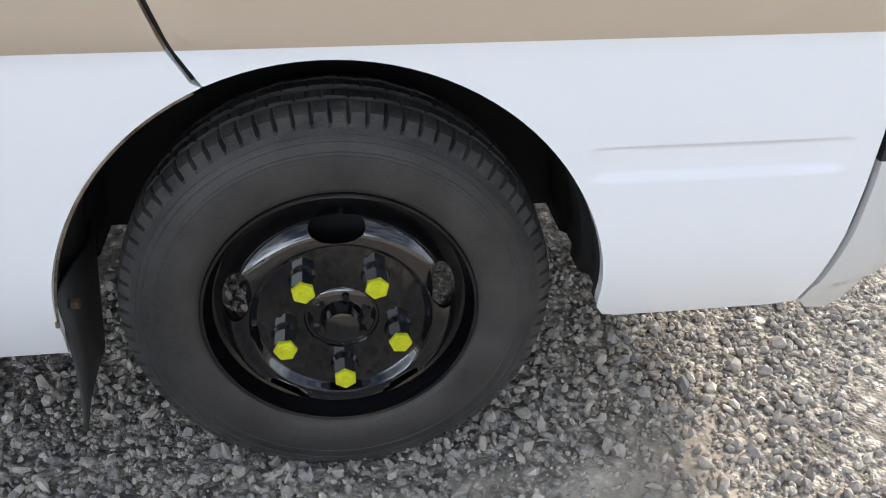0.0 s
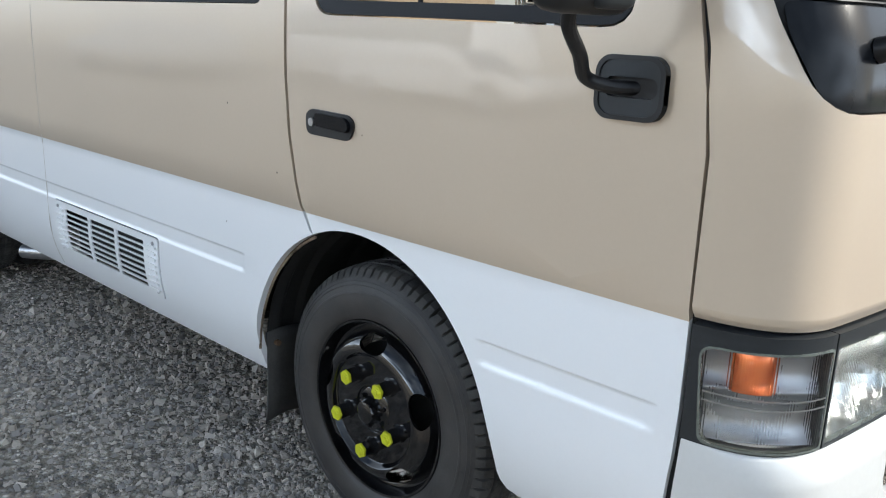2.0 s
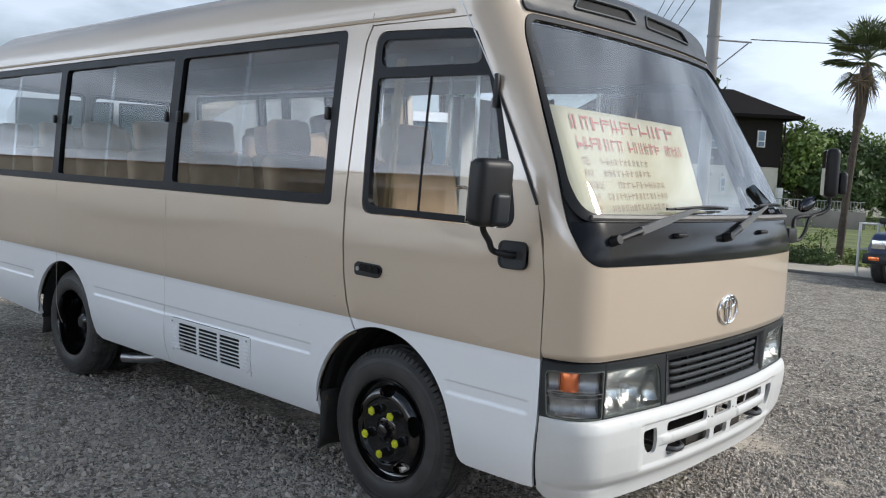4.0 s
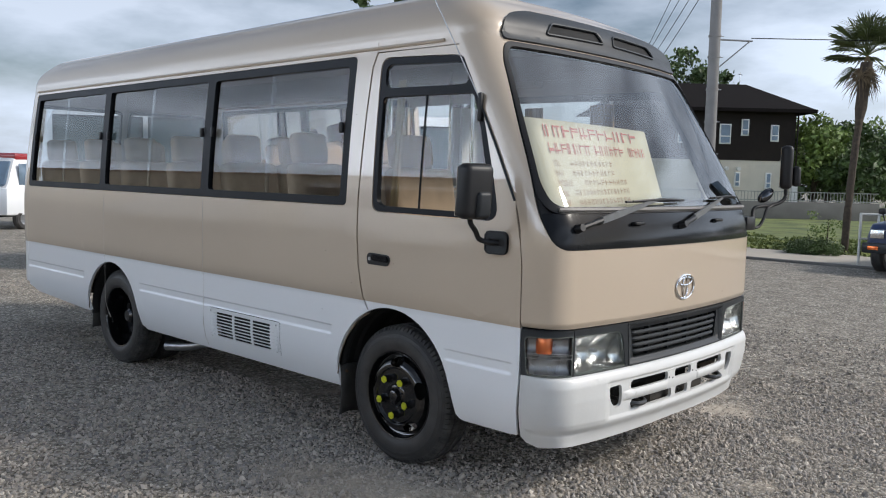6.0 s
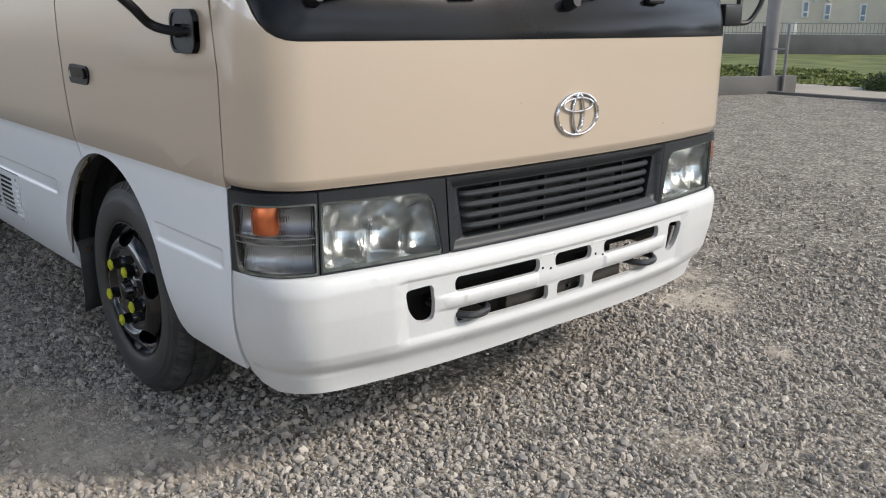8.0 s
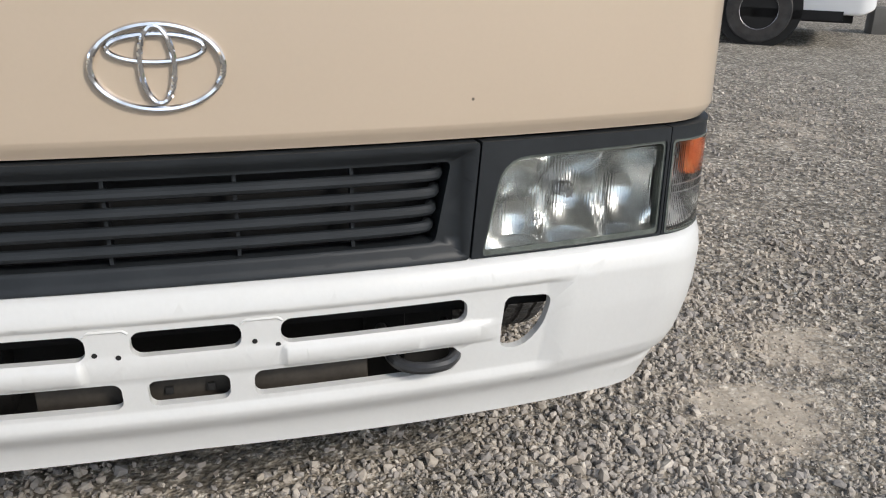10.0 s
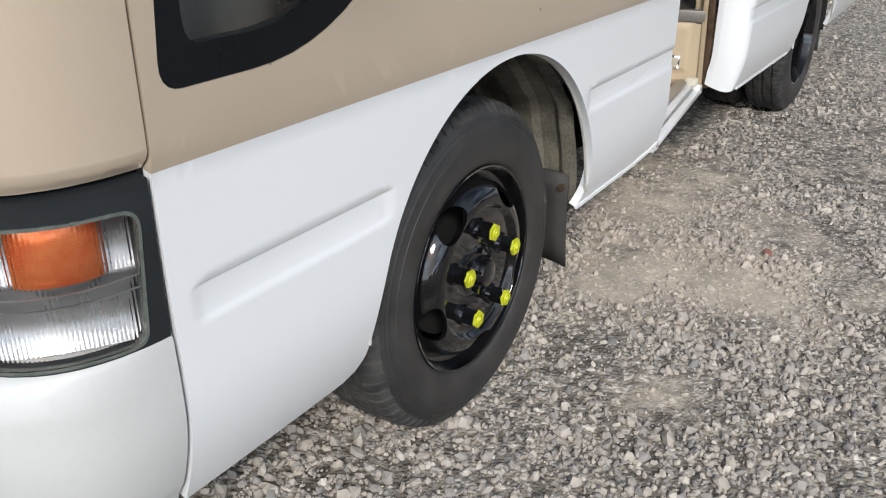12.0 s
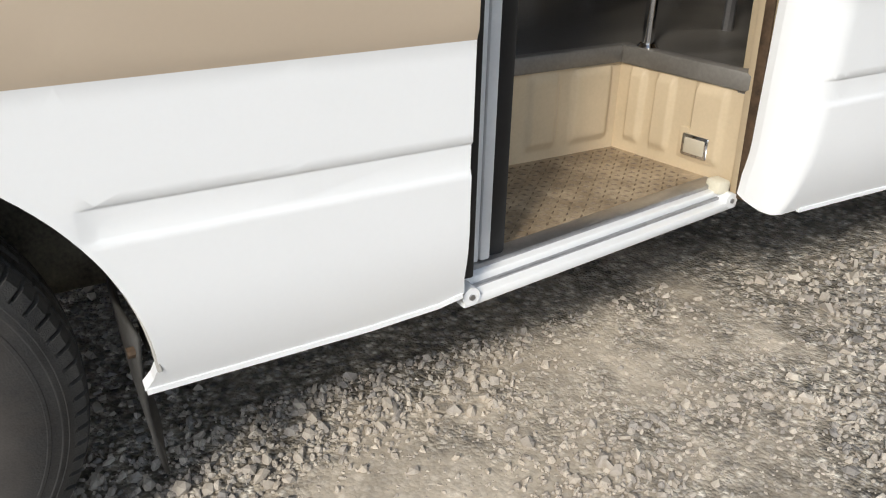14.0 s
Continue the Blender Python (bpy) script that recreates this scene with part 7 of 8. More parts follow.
def leaf_cloud(centres, radii, n, size, seed, flat=1.0):
    """Many small leaf quads round clump centres."""
    r = np.random.default_rng(seed)
    c = np.array(centres)[r.integers(0, len(centres), n)]
    rad = np.array(radii)[r.integers(0, len(radii), n)]
    d = r.normal(size=(n, 3))
    d /= np.linalg.norm(d, axis=1, keepdims=True)
    p = c + d * (rad * (0.55 + 0.5 * r.random(n)))[:, None] * (1, 1, flat)
    u = r.normal(size=(n, 3))
    u /= np.linalg.norm(u, axis=1, keepdims=True)
    w = np.cross(u, r.normal(size=(n, 3)))
    w /= np.linalg.norm(w, axis=1, keepdims=True)
    s = size * (0.6 + 0.8 * r.random(n))[:, None]
    V = np.stack([p - u * s, p + w * s * 0.5, p + u * s, p - w * s * 0.5], 1).reshape(-1, 3)
    me = bpy.data.meshes.new("crown")
    me.from_pydata([tuple(v) for v in V], [], [[4 * i, 4 * i + 1, 4 * i + 2, 4 * i + 3] for i in range(n)])
    return me


def tree(base, height, spread, n, leaf, seed, size=0.18, label="leafy dark green tree"):
    t = thing("tree", label, "tree", Matrix.Translation(base))
    r = random.Random(seed)
    tr = cyl_bm((0, 0, -0.05), (0.1 * spread * 0.3, 0, height * 0.55), 0.035 * height, 10, 0.018 * height)
    cs, rs = [], []
    for k in range(16):
        a, q = r.random() * 6.28, math.sqrt(r.random())
        z = height * (0.42 + 0.5 * r.random())
        w = spread * (1.05 - 0.75 * abs(z / height - 0.55) * 1.4)
        c = (math.cos(a) * q * w, math.sin(a) * q * w, z)
        cs.append(c)
        rs.append(spread * (0.22 + 0.2 * r.random()))
        if k < 9:
            cyl_bm((0.03 * spread, 0, height * (0.25 + 0.03 * k)), c, 0.012 * height, 6, 0.003 * height, bm=tr)
    cs.append((0, 0, height * 0.95))
    part("trunk", tr, BARK, t)
    part("crown", leaf_cloud(cs, rs, n, size, seed, 0.85), leaf, t, smooth=0)
    return t


# woods right of and behind the house, and tall trees behind the minibus
k = 0
for right, ahead, h, w in ((22.5, 52, 5.6, 2.6), (25.5, 54, 5.2, 2.8), (29, 52, 4.8, 2.8), (33, 55, 5.4, 3.0), (37, 54, 5.0, 3.2), (27, 60, 5.6, 3.0), (21.5, 58, 6.2, 2.8), (41, 55, 6.2, 3.4), (46, 57, 6, 3.5), (31, 62, 6.0, 3.4), (24, 50, 3.4, 2.2), (31, 49, 3.0, 2.2)):
    tree(spot(right, ahead), h, w, 4200, LEAF if k % 3 else LEAF2, 100 + k, 0.17)
    k += 1
for right, ahead, h, w in ((16.4, 60, 11.0, 2.6), (21.2, 66, 10.4, 1.9)):
    tree(spot(right, ahead), h, w, 3000, LEAF, 130 + k, 0.2)
    k += 1
for right, ahead, h, w in ((-2.9, 25, 7.1, 0.75), (-1.7, 25, 7.2, 0.8), (0.0, 26, 7.4, 0.8)):
    tree(spot(right, ahead), h, w, 1300, LEAF, 150 + k, 0.12, "slim leafy tree behind the minibus")
    k += 1
for i in range(12):
    x = -75 + i * 13
    tree((x, 66 + 5 * math.sin(i * 2.3), 0), 5 + 1.5 * math.sin(i), 5.5, 2600, LEAF, 170 + i, 0.34, "distant dark green tree")

# ---- house ----
house = thing("house", "two-storey house with dark brown upper floor and cream lower floor", "house", VIEW)
S = 50.0 / 1484.0
hx = lambda px: (px - 784) * S - 0.7
hzv = lambda py: 1.5 + (285 - py) * S
part("lower_wall", box_bm(hx(1090), hx(1408), 50.0, 58.0, 0.0, hzv(241)), CREAMWALL, house)
part("upper_wall", box_bm(hx(1088), hx(1410), 49.97, 58.03, hzv(241), hzv(154)), BROWNWALL, house)
e = hzv(152)
rt = hzv(95)
x0, x1, y0, y1 = hx(1060), hx(1436), 49.2, 58.8
bm = bmesh.new()
vs = [bm.verts.new(p) for p in ((x0, y0, e), (x1, y0, e), (x1, y1, e), (x0, y1, e), (x0 + 3, 54.0, rt), (hx(1360), 54.0, rt))]
for f in ((0, 1, 5, 4), (1, 2, 5), (2, 3, 4, 5), (3, 0, 4), (3, 2, 1, 0)):
    bm.faces.new([vs[i] for i in f])
bmesh.ops.recalc_face_normals(bm, faces=bm.faces)
part("roof", bm, ROOFTILE, house, "dark hipped roof", smooth=0)
part("eave", box_bm(x0, x1, y0 - 0.05, y0 + 0.05, e - 0.18, e + 0.02), ROOFTILE, house)
part("gutter", box_bm(x1 - 0.06, x1 + 0.06, y0, y1, e - 0.16, e + 0.0), BROWNWALL, house)
part("downpipe", cyl_bm((hx(1413), 49.9, 0.2), (hx(1413), 49.9, e), 0.05, 8), BROWNWALL, house)
part("aerial", cyl_bm((hx(1348), 54, rt), (hx(1348), 54, rt + 0.75), 0.02, 6), STEEL, house)
part("aerial_arm", cyl_bm((hx(1344), 54, rt + 0.65), (hx(1353), 54, rt + 0.6), 0.02, 6), STEEL, house)
for px0, px1, py0, py1 in ((1276, 1296, 178, 213), (1314, 1327, 169, 198), (1366, 1380, 178, 207), (1272, 1282, 258, 284), (1306, 1316, 262, 288), (1361, 1371, 262, 290), (1203, 1220, 178, 213)):
    w = part("window", box_bm(hx(px0), hx(px1), 49.88, 49.99, hzv(py1), hzv(py0), 0.01), WHITEFR, house)
    part("pane", box_bm(hx(px0) + 0.07, hx(px1) - 0.07, 49.86, 49.90, hzv(py1) + 0.07, hzv(py0) - 0.07), WINGLASS, w)
    part("rail", box_bm(hx(px0) + 0.06, hx(px1) - 0.06, 49.84, 49.88, hzv((py0 + py1) / 2 + 4) - 0.03, hzv((py0 + py1) / 2 + 4) + 0.03), WHITEFR, w)
for px in (1291, 1312):
    part("wall_lamp", cyl_bm((hx(px), 49.75, hzv(256)), (hx(px), 50.0, hzv(256)), 0.12, 10), RAILWHITE, house)
part("meter_box", box_bm(hx(1405), hx(1415), 49.6, 50, 0.1, hzv(276), 0.03), RAILWHITE, house)
part("water_tank", cyl_bm((hx(1252), 49.2, 0.0), (hx(1252), 49.2, 1.3), 0.32, 14), RAILWHITE, house)

# retaining wall with railing in front of the house
wl = tagged(part("boundary_wall", box_bm(2.0, 19.3, 37.6, 37.95, -0.05, 0.82, 0.02), CONCRETE), "low grey concrete retaining wall", "wall", kind="structure")
wl.matrix_basis = VIEW
fence = thing("railing", "pale metal railing on the concrete wall", "railing", VIEW)
for z in (0.88, 1.26):
    part("rail", box_bm(2.0, 19.3, 37.75, 37.79, z - 0.02, z + 0.02), RAILGREY, fence)
BAR = bpy.data.meshes.new("bar")
_b = box_bm(-0.012, 0.012, -0.012, 0.012, 0.82, 1.26)
_b.to_mesh(BAR)
_b.free()
BAR.materials.append(RAILGREY)
for i in range(115):
    part("bar", BAR, None, fence, smooth=0).matrix_basis = pose(2.0 + i * 0.15, 37.77, 0)

# shrubs
def shrub(base, w, h, n, leaf, seed, label):
    s = thing("shrub", label, "shrub", Matrix.Translation(base))
    r = random.Random(seed)
    part("stems", cyl_bm((0, 0, -0.05), (0, 0, h * 0.6), 0.03, 6, 0.01), BARK, s)
    part("foliage", leaf_cloud([(w * (r.random() - 0.5) * 1.4, w * (r.random() - 0.5), h * (0.25 + 0.5 * r.random())) for _ in range(10)], [w * 0.3, w * 0.22], n, 0.03, seed, 0.8), leaf, s, smooth=0)


shrub(spot(8.27, 18.7), 0.85, 0.26, 6000, LEAF, 7, "low dark green bush by the lane")
shrub(spot(9.25, 20.5), 0.6, 1.1, 500, LEAF2, 8, "thin yellow-green leafy shrub")
shrub(spot(9.5, 19.3), 0.6, 0.35, 900, LEAF2, 9, "clump of tall weeds at the palm")
shrub(spot(20.5, 39.0), 3.2, 0.9, 2500, LEAF2, 11, "overgrown yellow-green hedge behind the wall")
shrub(spot(24.0, 39.0), 3.2, 0.9, 2500, LEAF2, 12, "overgrown yellow-green hedge behind the wall")
# tufts over the strip
me = leaf_cloud([(x, y, 0.03) for x, y in zip(rng.random(400) * 14 - 11, rng.random(400) * 5 + 17.0)], [0.25], 9000, 0.07, 77, 0.25)
tagged(part("grass_tufts", me, GRASS, smooth=0), "uneven grass tufts", "grass", kind="stuff")

# ---- palm ----
palm = thing("palm_tree", "tall palm with shaggy trunk and drooping fronds", "palm tree", Matrix.Translation(spot(9.07, 19.2)))
tv = (VIEW.to_3x3() @ Vector((1, 0, 0)))
top = tv * 0.24 + Vector((0, 0, 4.40))
pts = [tv * 0.0 + Vector((0, 0, -0.05)), tv * 0.02 + Vector((0, 0, 0.9)), tv * 0.06 + Vector((0, 0, 1.8)), tv * 0.13 + Vector((0, 0, 2.8)), top]
bm = tube_bm(pts, 0.082, 12)
for v in bm.verts:
    n = noise.noise(Vector((v.co.x * 9, v.co.y * 9, v.co.z * 14)))
    g = 1.0 + 0.25 * n + (0.6 if v.co.z > 3.1 else 0.0)
    axis_x = tv * np.interp(v.co.z, [0, 0.9, 1.8, 2.8, 4.40], [0, 0.02, 0.06, 0.13, 0.24])
    v.co = Vector((axis_x.x + (v.co.x - axis_x.x) * g, axis_x.y + (v.co.y - axis_x.y) * g, v.co.z))
part("trunk", bm, BARK, palm)


rp = random.Random(4)


def frond(az, rise, length, mat, name, fan=25):
    """A fan leaf on a stalk: narrow blades spread from the stalk's end."""
    d = Vector((math.cos(az), math.sin(az), 0))
    side = Vector((-math.sin(az), math.cos(az), 0))
    b0 = top + Vector((0, 0, 0.15))
    mid = b0 + d * length * 0.5 * math.cos(rise) + Vector((0, 0, length * 0.5 * math.sin(rise)))
    bm = tube_bm([b0, (b0 + mid) / 2 + Vector((0, 0, 0.04)), mid], 0.012, 5)
    way = d * math.cos(rise) + Vector((0, 0, math.sin(rise)))
    for k in range(fan):
        a = radians(-110 + 220 * k / (fan - 1))
        w = way * math.cos(a) + side * math.sin(a)
        ln = length * 0.60 * (0.72 + 0.28 * math.cos(a)) * (0.85 + 0.25 * rp.random())
        e1 = mid + w * ln * 0.6
        e2 = mid + w * ln + Vector((0, 0, -0.16 * ln - 0.1 * ln * rp.random()))
        q = way.cross(side).cross(w).normalized() * 0.012
        v = [bm.verts.new(p) for p in (mid - q * 0.3, mid + q * 0.3, e1 + q, e2, e1 - q)]
        bm.faces.new(v)
    return part(name, bm, mat, palm, smooth=0)


for k in range(34):
    frond(k * 2.4 + rp.random() * 0.5, radians(rp.choice((80, 70, 60, 45, 35, 20, 5, -35))), 0.85 + 0.25 * rp.random(), PALMLEAF, "frond")
for k in range(22):
    frond(k * 2.1, radians(-64 - 18 * rp.random()), 0.7 + 0.35 * rp.random(), DEADLEAF, "dead_frond", 9)

# ---- utility pole and wires ----
pole = thing("utility_pole", "grey concrete utility pole with steel cross-arm", "utility pole", Matrix.Translation((-5.35, 14.54, 0)))
part("shaft", cyl_bm((0, 0, -0.05), (0, 0, 11), 0.135, 20, 0.10), POLEGREY, pole)
rr = tv
part("cross_arm", cyl_bm(rr * 0.05 + Vector((0, 0, 4.68)), rr * 0.82 + Vector((0, 0, 4.66)), 0.02, 8), STEEL, pole)
part("brace", cyl_bm(rr * 0.08 + Vector((0, 0, 4.05)), rr * 0.75 + Vector((0, 0, 4.64)), 0.014, 8), STEEL, pole)
for z in (2.2, 2.9, 3.6, 4.3, 4.75):
    part("step_bolt", cyl_bm((0, 0, z), rr * 0.20 + Vector((0, 0, z)), 0.008, 6), STEEL, pole)
    part("band", cyl_bm((0, 0, z - 0.02), (0, 0, z + 0.02), 0.137, 16), POLEGREY, pole)
side_post = thing("sign_post", "thin galvanised post beside the utility pole", "post", Matrix.Translation((-4.9, 14.3, 0)))
part("post", cyl_bm((0, 0, 0), (0, 0, 1.25), 0.03, 10), POLEGREY, side_post)
part("post_rail", cyl_bm((0, 0, 0.8), (-0.5, 0.2, 0.8), 0.02, 8), POLEGREY, side_post)


def wire(a, b, sag, r=0.011):
    a, b = Vector(a), Vector(b)
    w = part("overhead_wire", tube_bm([a + (b - a) * s - Vector((0, 0, 4 * sag * s * (1 - s))) for s in np.linspace(0, 1, 8)], r, 5), BLACKTRIM)
    return tagged(w, "thin dark overhead cable", "cable", "overhead cables")


pb = Vector((-5.35, 14.54, 0))
wire(pb + rr * 0.8 + Vector((0, 0, 4.72)), pb + rr * 26 + Vector((0, 6, 7.4)), 0.5)
far_pole = thing("utility_pole", "grey concrete utility pole far behind the minibus", "utility pole", Matrix.Translation(spot(8.6, 46.0)))
part("shaft", cyl_bm((0, 0, -0.05), (0, 0, 7.0), 0.14, 12, 0.10), POLEGREY, far_pole)
for z, dz in ((6.6, 5.4), (7.1, 5.7), (7.9, 5.2), (6.2, 4.8)):
    wire(pb + Vector((0, 0, z)), spot(8.6, 46.0, dz), 0.35, 0.010)

# ---- white gate posts at the lane ----
gate = thing("metal_gate", "white tubular metal gate beside the lane", "gate", Matrix.Translation(spot(7.78, 15.9)))
gr2 = rr
for s in (0.0, 0.35, 0.70, 1.05, 1.4, 1.75):
    part("post", cyl_bm(gr2 * s, gr2 * s + Vector((0, 0, 1.05)), 0.026, 8), RAILWHITE, gate)
for z in (0.55, 1.03):
    part("rail", cyl_bm(Vector((0, 0, z)), gr2 * 1.75 + Vector((0, 0, z)), 0.022, 8), RAILWHITE, gate)


# ---- parked vehicles round the yard ----
def car_wheel(parent, x, y, r, w=0.2):
    o = part("wheel", lathe_bm([(r * 0.55, -w / 2), (r * 0.9, -w / 2 - 0.005), (r, -w * 0.35), (r, w * 0.35), (r * 0.9, w / 2 + 0.005), (r * 0.55, w / 2)], 32, 'Y'), RUBBER, parent)
    o.matrix_basis = pose(x, y, r)
    part("rim", lathe_bm([(r * 0.57, -w / 2), (r * 0.5, -w / 2 + 0.02), (r * 0.35, -w * 0.3), (0.0, -w * 0.38), (0.0, w * 0.38), (r * 0.35, w * 0.3), (r * 0.5, w / 2 - 0.02), (r * 0.57, w / 2)], 24, 'Y'), STEEL, o)


def body_loft(sections):
    """A closed body from cross-sections (x, half width, z0, z1, top half width)."""
    bm = bmesh.new()
    rings = []
    for x, w, z0, z1, tw in sections:
        rings.append([bm.verts.new(p) for p in ((x, -w, z0), (x, -w * 1.01, z0 + (z1 - z0) * 0.55), (x, -tw, z1), (x, tw, z1), (x, w * 1.01, z0 + (z1 - z0) * 0.55), (x, w, z0))])
    for a, b in zip(rings, rings[1:]):
        for i in range(6):
            bm.faces.new((a[i], a[(i + 1) % 6], b[(i + 1) % 6], b[i]))
    bm.faces.new(rings[0][::-1])
    bm.faces.new(rings[-1])
    bmesh.ops.recalc_face_normals(bm, faces=bm.faces)
    bmesh.ops.bevel(bm, geom=[e for e in bm.edges if e.calc_face_angle(0) > 0.4], offset=0.04, segments=2, affect='EDGES', profile=0.5)
    return bm


def pickup(m, paint, label):
    t = thing("pickup_truck", label, "pickup truck", m)
    part("body", body_loft([(2.15, 0.74, 0.42, 0.80, 0.70), (2.05, 0.80, 0.36, 0.90, 0.74), (1.0, 0.82, 0.36, 0.98, 0.76), (0.9, 0.82, 0.34, 0.99, 0.76), (-2.2, 0.82, 0.40, 0.98, 0.80)]), paint, t)
    part("cab", body_loft([(0.95, 0.76, 0.96, 1.0, 0.72), (0.35, 0.74, 0.96, 1.55, 0.62), (-0.5, 0.74, 0.96, 1.58, 0.62), (-0.75, 0.75, 0.96, 1.0, 0.70)]), paint, t)
    part("windscreen", body_loft([(0.93, 0.66, 1.02, 1.03, 0.66), (0.42, 0.58, 1.04, 1.50, 0.55), (0.30, 0.58, 1.04, 1.50, 0.55)]), WINGLASS, t)
    part("bumper", box_bm(2.10, 2.30, -0.80, 0.80, 0.38, 0.56, 0.03), DARKGREY, t)
    gl = part("grille", box_bm(2.13, 2.20, -0.42, 0.42, 0.60, 0.80, 0.015), DARKGREY, t)
    for i in range(4):
        part("slat", box_bm(2.19, 2.215, -0.40, 0.40, 0.62 + i * 0.045, 0.64 + i * 0.045), STEEL, gl)
    for s in (-1, 1):
        part("headlamp", box_bm(2.12, 2.205, s * 0.58 - 0.12, s * 0.58 + 0.12, 0.64, 0.80, 0.02), REFLECTOR, t)
        part("indicator", box_bm(2.24, 2.315, s * 0.60 - 0.09, s * 0.60 + 0.09, 0.44, 0.51, 0.01), AMBER, t)
        part("fender_mirror", tube_bm([(1.55, s * 0.70, 0.93), (1.55, s * 0.74, 1.04), (1.55, s * 0.76, 1.10)], 0.012, 6), BLACKTRIM, t)
        part("mirror_head", box_bm(1.50, 1.58, s * 0.76 - 0.07, s * 0.76 + 0.07, 1.06, 1.17, 0.03), BLACKTRIM, t)
        car_wheel(t, 1.45, s * 0.74, 0.33)
        car_wheel(t, -1.35, s * 0.74, 0.33)
    return t


pk = spot(9.45, 15.6)
pickup(Matrix.Translation(pk) @ Matrix.Rotation(radians(-95), 4, 'Z'), BLUEPAINT, "dark blue pickup truck with fender mirrors")


def small_truck(m):
    t = thing("small_truck", "small white flatbed truck with a red cab", "truck", m)
    part("roof_cap", box_bm(0.50, 1.22, -0.65, 0.65, 1.70, 1.88, 0.05), REDPAINT, t)
    part("cab", body_loft([(1.60, 0.70, 0.45, 1.00, 0.68), (1.50, 0.74, 0.35, 1.15, 0.70), (1.20, 0.74, 0.35, 1.80, 0.62), (0.55, 0.74, 0.35, 1.85, 0.62), (0.45, 0.74, 0.35, 1.80, 0.62)]), WHITE, t)
    part("lower_cab", box_bm(0.45, 1.63, -0.76, 0.76, 0.36, 1.02, 0.05), WHITE, t)
    part("windscreen", body_loft([(1.58, 0.62, 1.08, 1.10, 0.62), (1.30, 0.60, 1.10, 1.68, 0.56), (1.15, 0.58, 1.10, 1.68, 0.56)]), WINGLASS, t)
    for s in (-1, 1):
        part("side_window", box_bm(0.62, 1.22, s * 0.745 - 0.01, s * 0.745 + 0.01, 1.10, 1.62, 0.01), WINGLASS, t)
        car_wheel(t, 1.05, s * 0.68, 0.27, 0.15)
        car_wheel(t, -1.1, s * 0.68, 0.27, 0.15)
    part("bed", box_bm(-1.65, 0.40, -0.72, 0.72, 0.62, 0.68), WHITE, t)
    for y in (-0.72, 0.69):
        part("bed_side", box_bm(-1.65, 0.40, y, y + 0.03, 0.68, 0.98, 0.01), WHITE, t)
    part("chassis", box_bm(-1.6, 1.4, -0.35, 0.35, 0.30, 0.62), UNDER, t)
    part("skirt", box_bm(-0.7, 0.42, -0.70, 0.70, 0.30, 0.62, 0.02), REDPAINT, t)
    return t


small_truck(pose(-19.8, 5.6, 0, 0, 0, -62))


def parked_bus(m, label, length=6.4, wide=1.0):
    t = thing("parked_bus", label, "minibus", m)
    part("body", body_loft([(length / 2, wide * 0.92, 0.42, 1.4, wide * 0.9), (length / 2 - 0.12, wide, 0.36, 2.0, wide * 0.85), (length / 2 - 0.6, wide, 0.36, 2.5, wide * 0.82), (-length / 2 + 0.2, wide, 0.36, 2.5, wide * 0.82), (-length / 2, wide * 0.94, 0.42, 2.1, wide * 0.8)]), WHITE, t)
    for s in (-1, 1):
        for k in range(5):
            x = -length / 2 + 0.2 + k * 0.19 * length
            w = part("window", box_bm(x, x + 0.18 * length, s * (wide - 0.03) - 0.025, s * (wide - 0.03) + 0.025, 1.34, 2.34, 0.02), FRAMEBLACK, t)
            part("pane", box_bm(x + 0.05, x + 0.18 * length - 0.05, s * (wide + 0.0) - 0.006, s * (wide + 0.0) + 0.006, 1.39, 2.30), TEALGLASS, w)
        part("skirt", box_bm(-length / 2 + 0.2, length / 2 - 0.3, s * wide - 0.012, s * wide + 0.012, 0.30, 0.40), BLACKTRIM, t)
        for x in (length / 2 - 1.15, -length / 2 + 2.1):
            # near-black drum stands for the shaded wheel opening
            part("arch_shade", cyl_bm((x, s * (wide - 0.2), 0.40), (x, s * (wide + 0.012), 0.40), 0.45, 28), UNDER, t)
            car_wheel(t, x, s * (wide - 0.10), 0.375, 0.24)
    for s in (-1, 1):
        st = box_bm(length / 2 - 3.50, length / 2 - 3.36, s * wide - 0.014, s * wide + 0.014, 0.44, 1.25)
        for v in st.verts:
            v.co.x -= (v.co.z - 0.44) * 0.8
        part("stripe", st, BLUEPAINT, t, "blue slanted stripe")
        part("side_grille", box_bm(length / 2 - 3.3, length / 2 - 2.7, s * wide - 0.013, s * wide + 0.013, 0.46, 0.62, 0.004), DARKGREY, t)
    part("chassis", box_bm(-length / 2 + 0.3, length / 2 - 0.2, -0.75, 0.75, 0.26, 0.42), UNDER, t)
    return t


parked_bus(pose(-8.36, 5.41, 0, 0, 0, 51.5), "white parked minibus with dark windows beyond the yard", 7.2)
# low block edge of the yard
blk = tagged(part("block_edge", box_bm(-0.12, 0.12, 0, 6.2, -0.02, 0.32, 0.015), CONCRETE), "low concrete block edge of the yard", "wall", kind="structure")
blk.matrix_basis = pose(-6.85, 8.8, 0, 0, 0, -18)
for i in range(4):
    p = thing("edge_post", "short dark steel post on the block edge", "post", pose(-6.85 + 0.309 * (0.6 + i * 1.6), 8.8 + 0.951 * (0.6 + i * 1.6), 0.30), group="edge posts")
    part("post", box_bm(-0.03, 0.03, -0.03, 0.03, 0.0, 0.9, 0.004), DARKGREY, p)
    part("cap", box_bm(-0.036, 0.036, -0.036, 0.036, 0.9, 0.915, 0.003), DARKGREY, p)

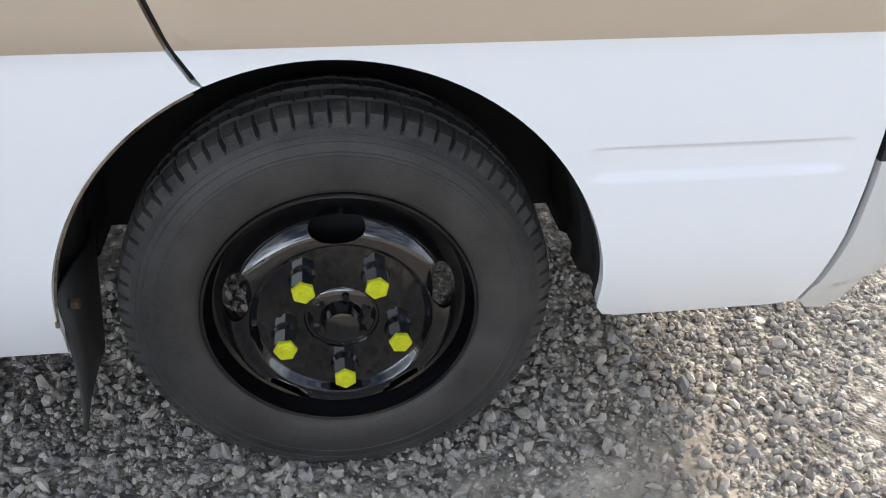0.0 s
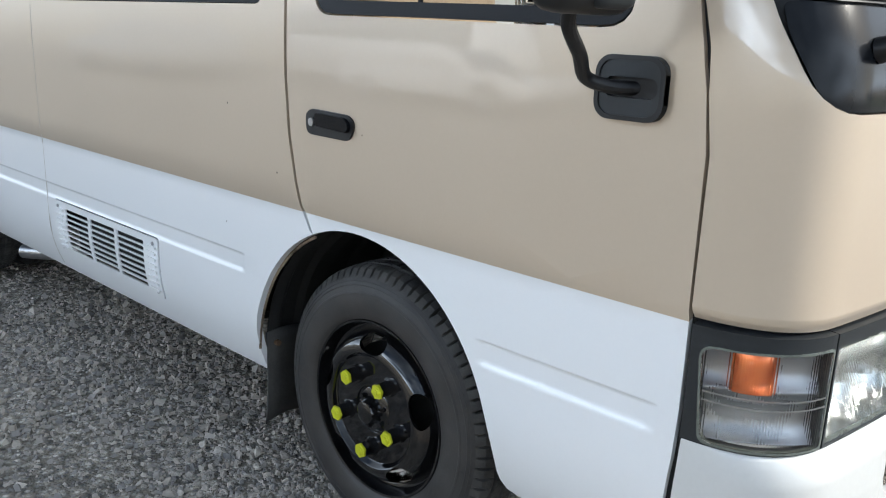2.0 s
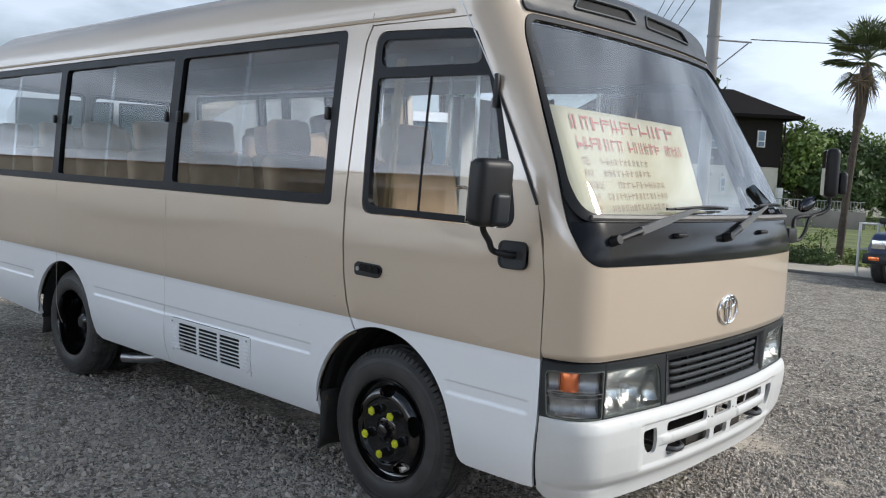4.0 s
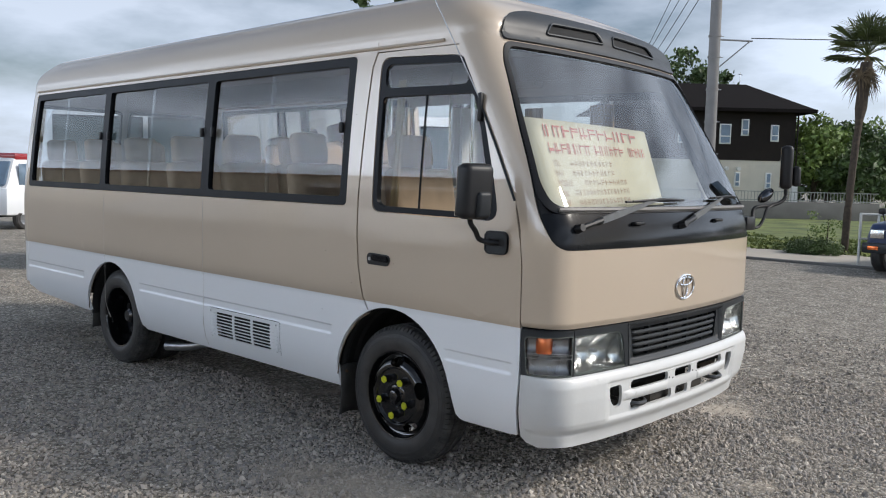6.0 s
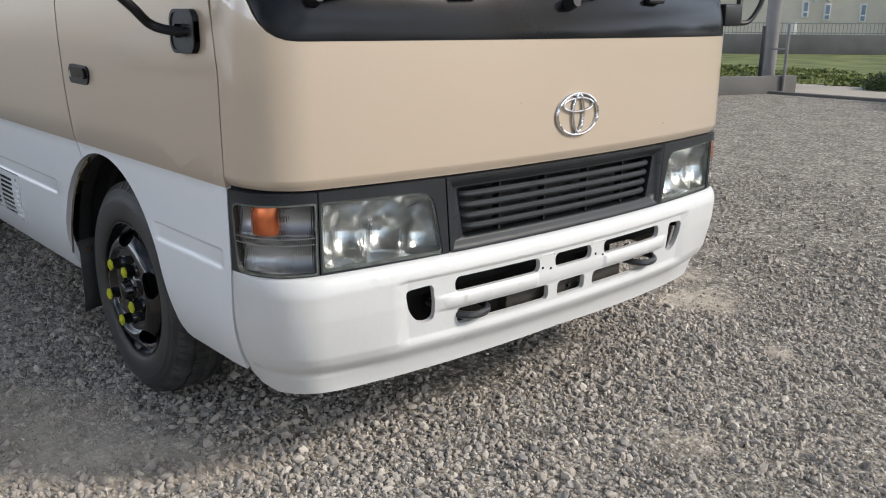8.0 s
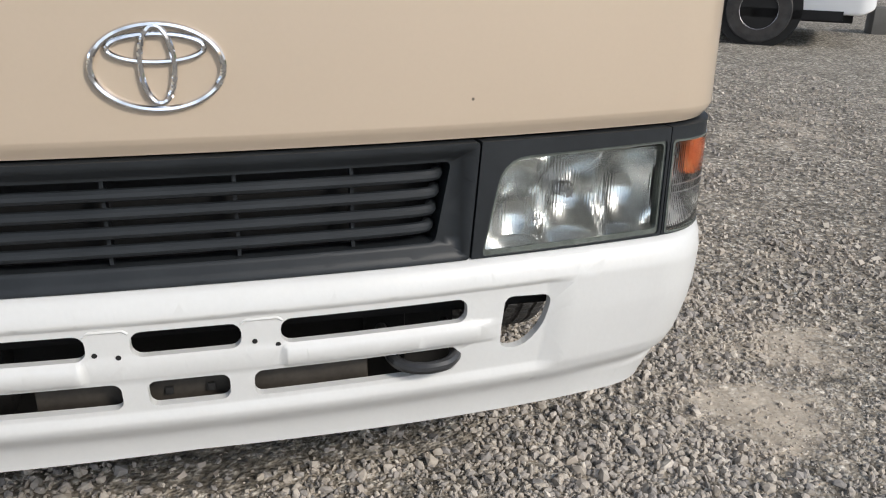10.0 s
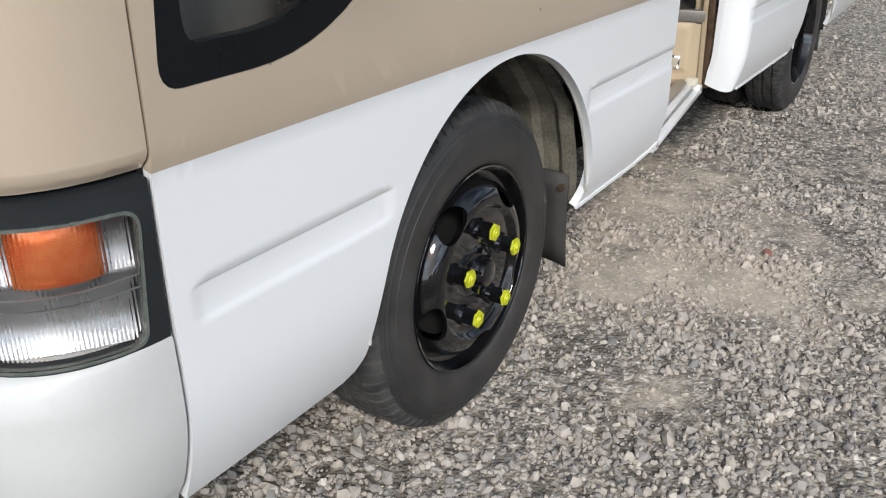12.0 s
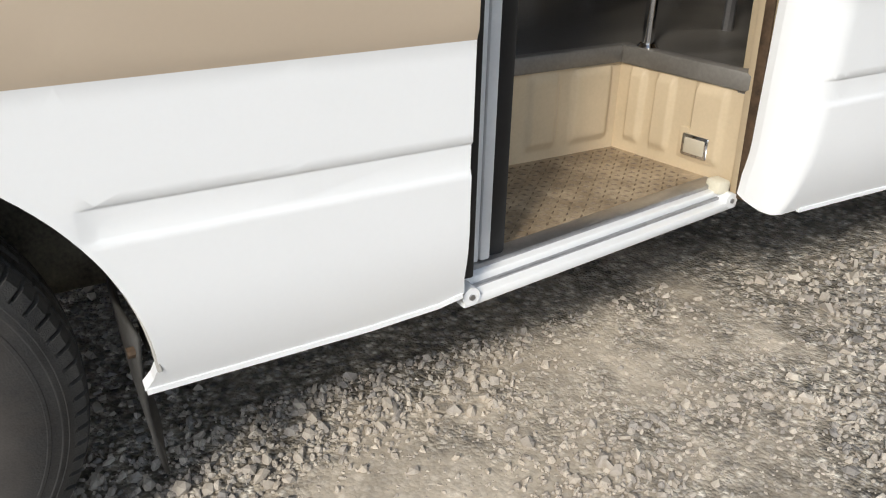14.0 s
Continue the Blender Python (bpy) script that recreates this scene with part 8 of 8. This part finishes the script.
# ---- the far side of the yard, seen only in the paint and glass ----
tagged(part("yard_wall", box_bm(-78, 30, -17.3, -17.0, -0.05, 3.7, 0.02), CREAMWALL), "long cream rendered wall across the yard", "wall", kind="structure")
tagged(part("wall_coping", box_bm(-78, 30, -17.36, -16.94, 3.7, 3.82, 0.01), material("terracotta", (0.30, 0.17, 0.11), 0.8)), "terracotta coping along the boundary wall", "coping", kind="structure")


def parked_car(m, paint, label, g):
    """A car with side windows set between pillars; g stretches its length and height."""
    t = thing("parked_car", label, "car", m)
    h = 0.45 + 0.55 * g
    part("body", body_loft([(x * g, w, a * h, b * h, c) for x, w, a, b, c in ((2.0, 0.72, 0.42, 0.62, 0.66), (1.9, 0.80, 0.30, 0.74, 0.72), (0.9, 0.84, 0.28, 0.92, 0.76), (-1.5, 0.84, 0.28, 0.95, 0.76), (-2.0, 0.80, 0.34, 0.90, 0.70))]), paint, t)
    part("cabin", body_loft([(x * g, w, a * h, b * h, c) for x, w, a, b, c in ((0.95, 0.74, 0.90, 0.95, 0.70), (0.30, 0.72, 0.90, 1.45, 0.58), (-1.5, 0.72, 0.90, 1.46, 0.58), (-1.95, 0.74, 0.90, 0.98, 0.66))]), paint, t)
    part("windscreen", body_loft([(x * g, w, a * h, b * h, c) for x, w, a, b, c in ((0.97, 0.66, 0.92, 0.95, 0.62), (0.36, 0.62, 0.95, 1.42, 0.52), (0.30, 0.62, 0.95, 1.42, 0.52))]), WINGLASS, t)
    for s in (-1, 1):
        for a, b in ((0.20, -0.32), (-0.40, -0.92), (-1.0, -1.48)):
            bm = bmesh.new()
            bmesh.ops.create_cube(bm, size=1)
            for v in bm.verts:
                top = v.co.z > 0
                v.co = Vector(((a if v.co.x > 0 else b) * g, s * ((0.592 if top else 0.712) + (0.012 if v.co.y > 0 else -0.02)), (1.38 if top else 0.98) * h))
            bmesh.ops.recalc_face_normals(bm, faces=bm.faces)
            part("side_window", bm, WINGLASS, t)
        for x in (1.25 * g, -1.25 * g):
            car_wheel(t, x, s * 0.76, 0.31)
    return t


parked_car(pose(-17.0, -8.4, 0, 0, 0, 178), material("silver_paint", (0.50, 0.50, 0.49), 0.3, metal=0.3, coat=0.6), "silver parked minivan at the side of the yard", 1.32)
parked_car(pose(-8.0, -9.0, 0, 0, 0, -3), WHITE, "white parked estate car", 1.0)
parked_bus(pose(-10.5, -10.2, 0, 0, 0, 2), "white parked minibus across the yard", 5.4, 0.9)
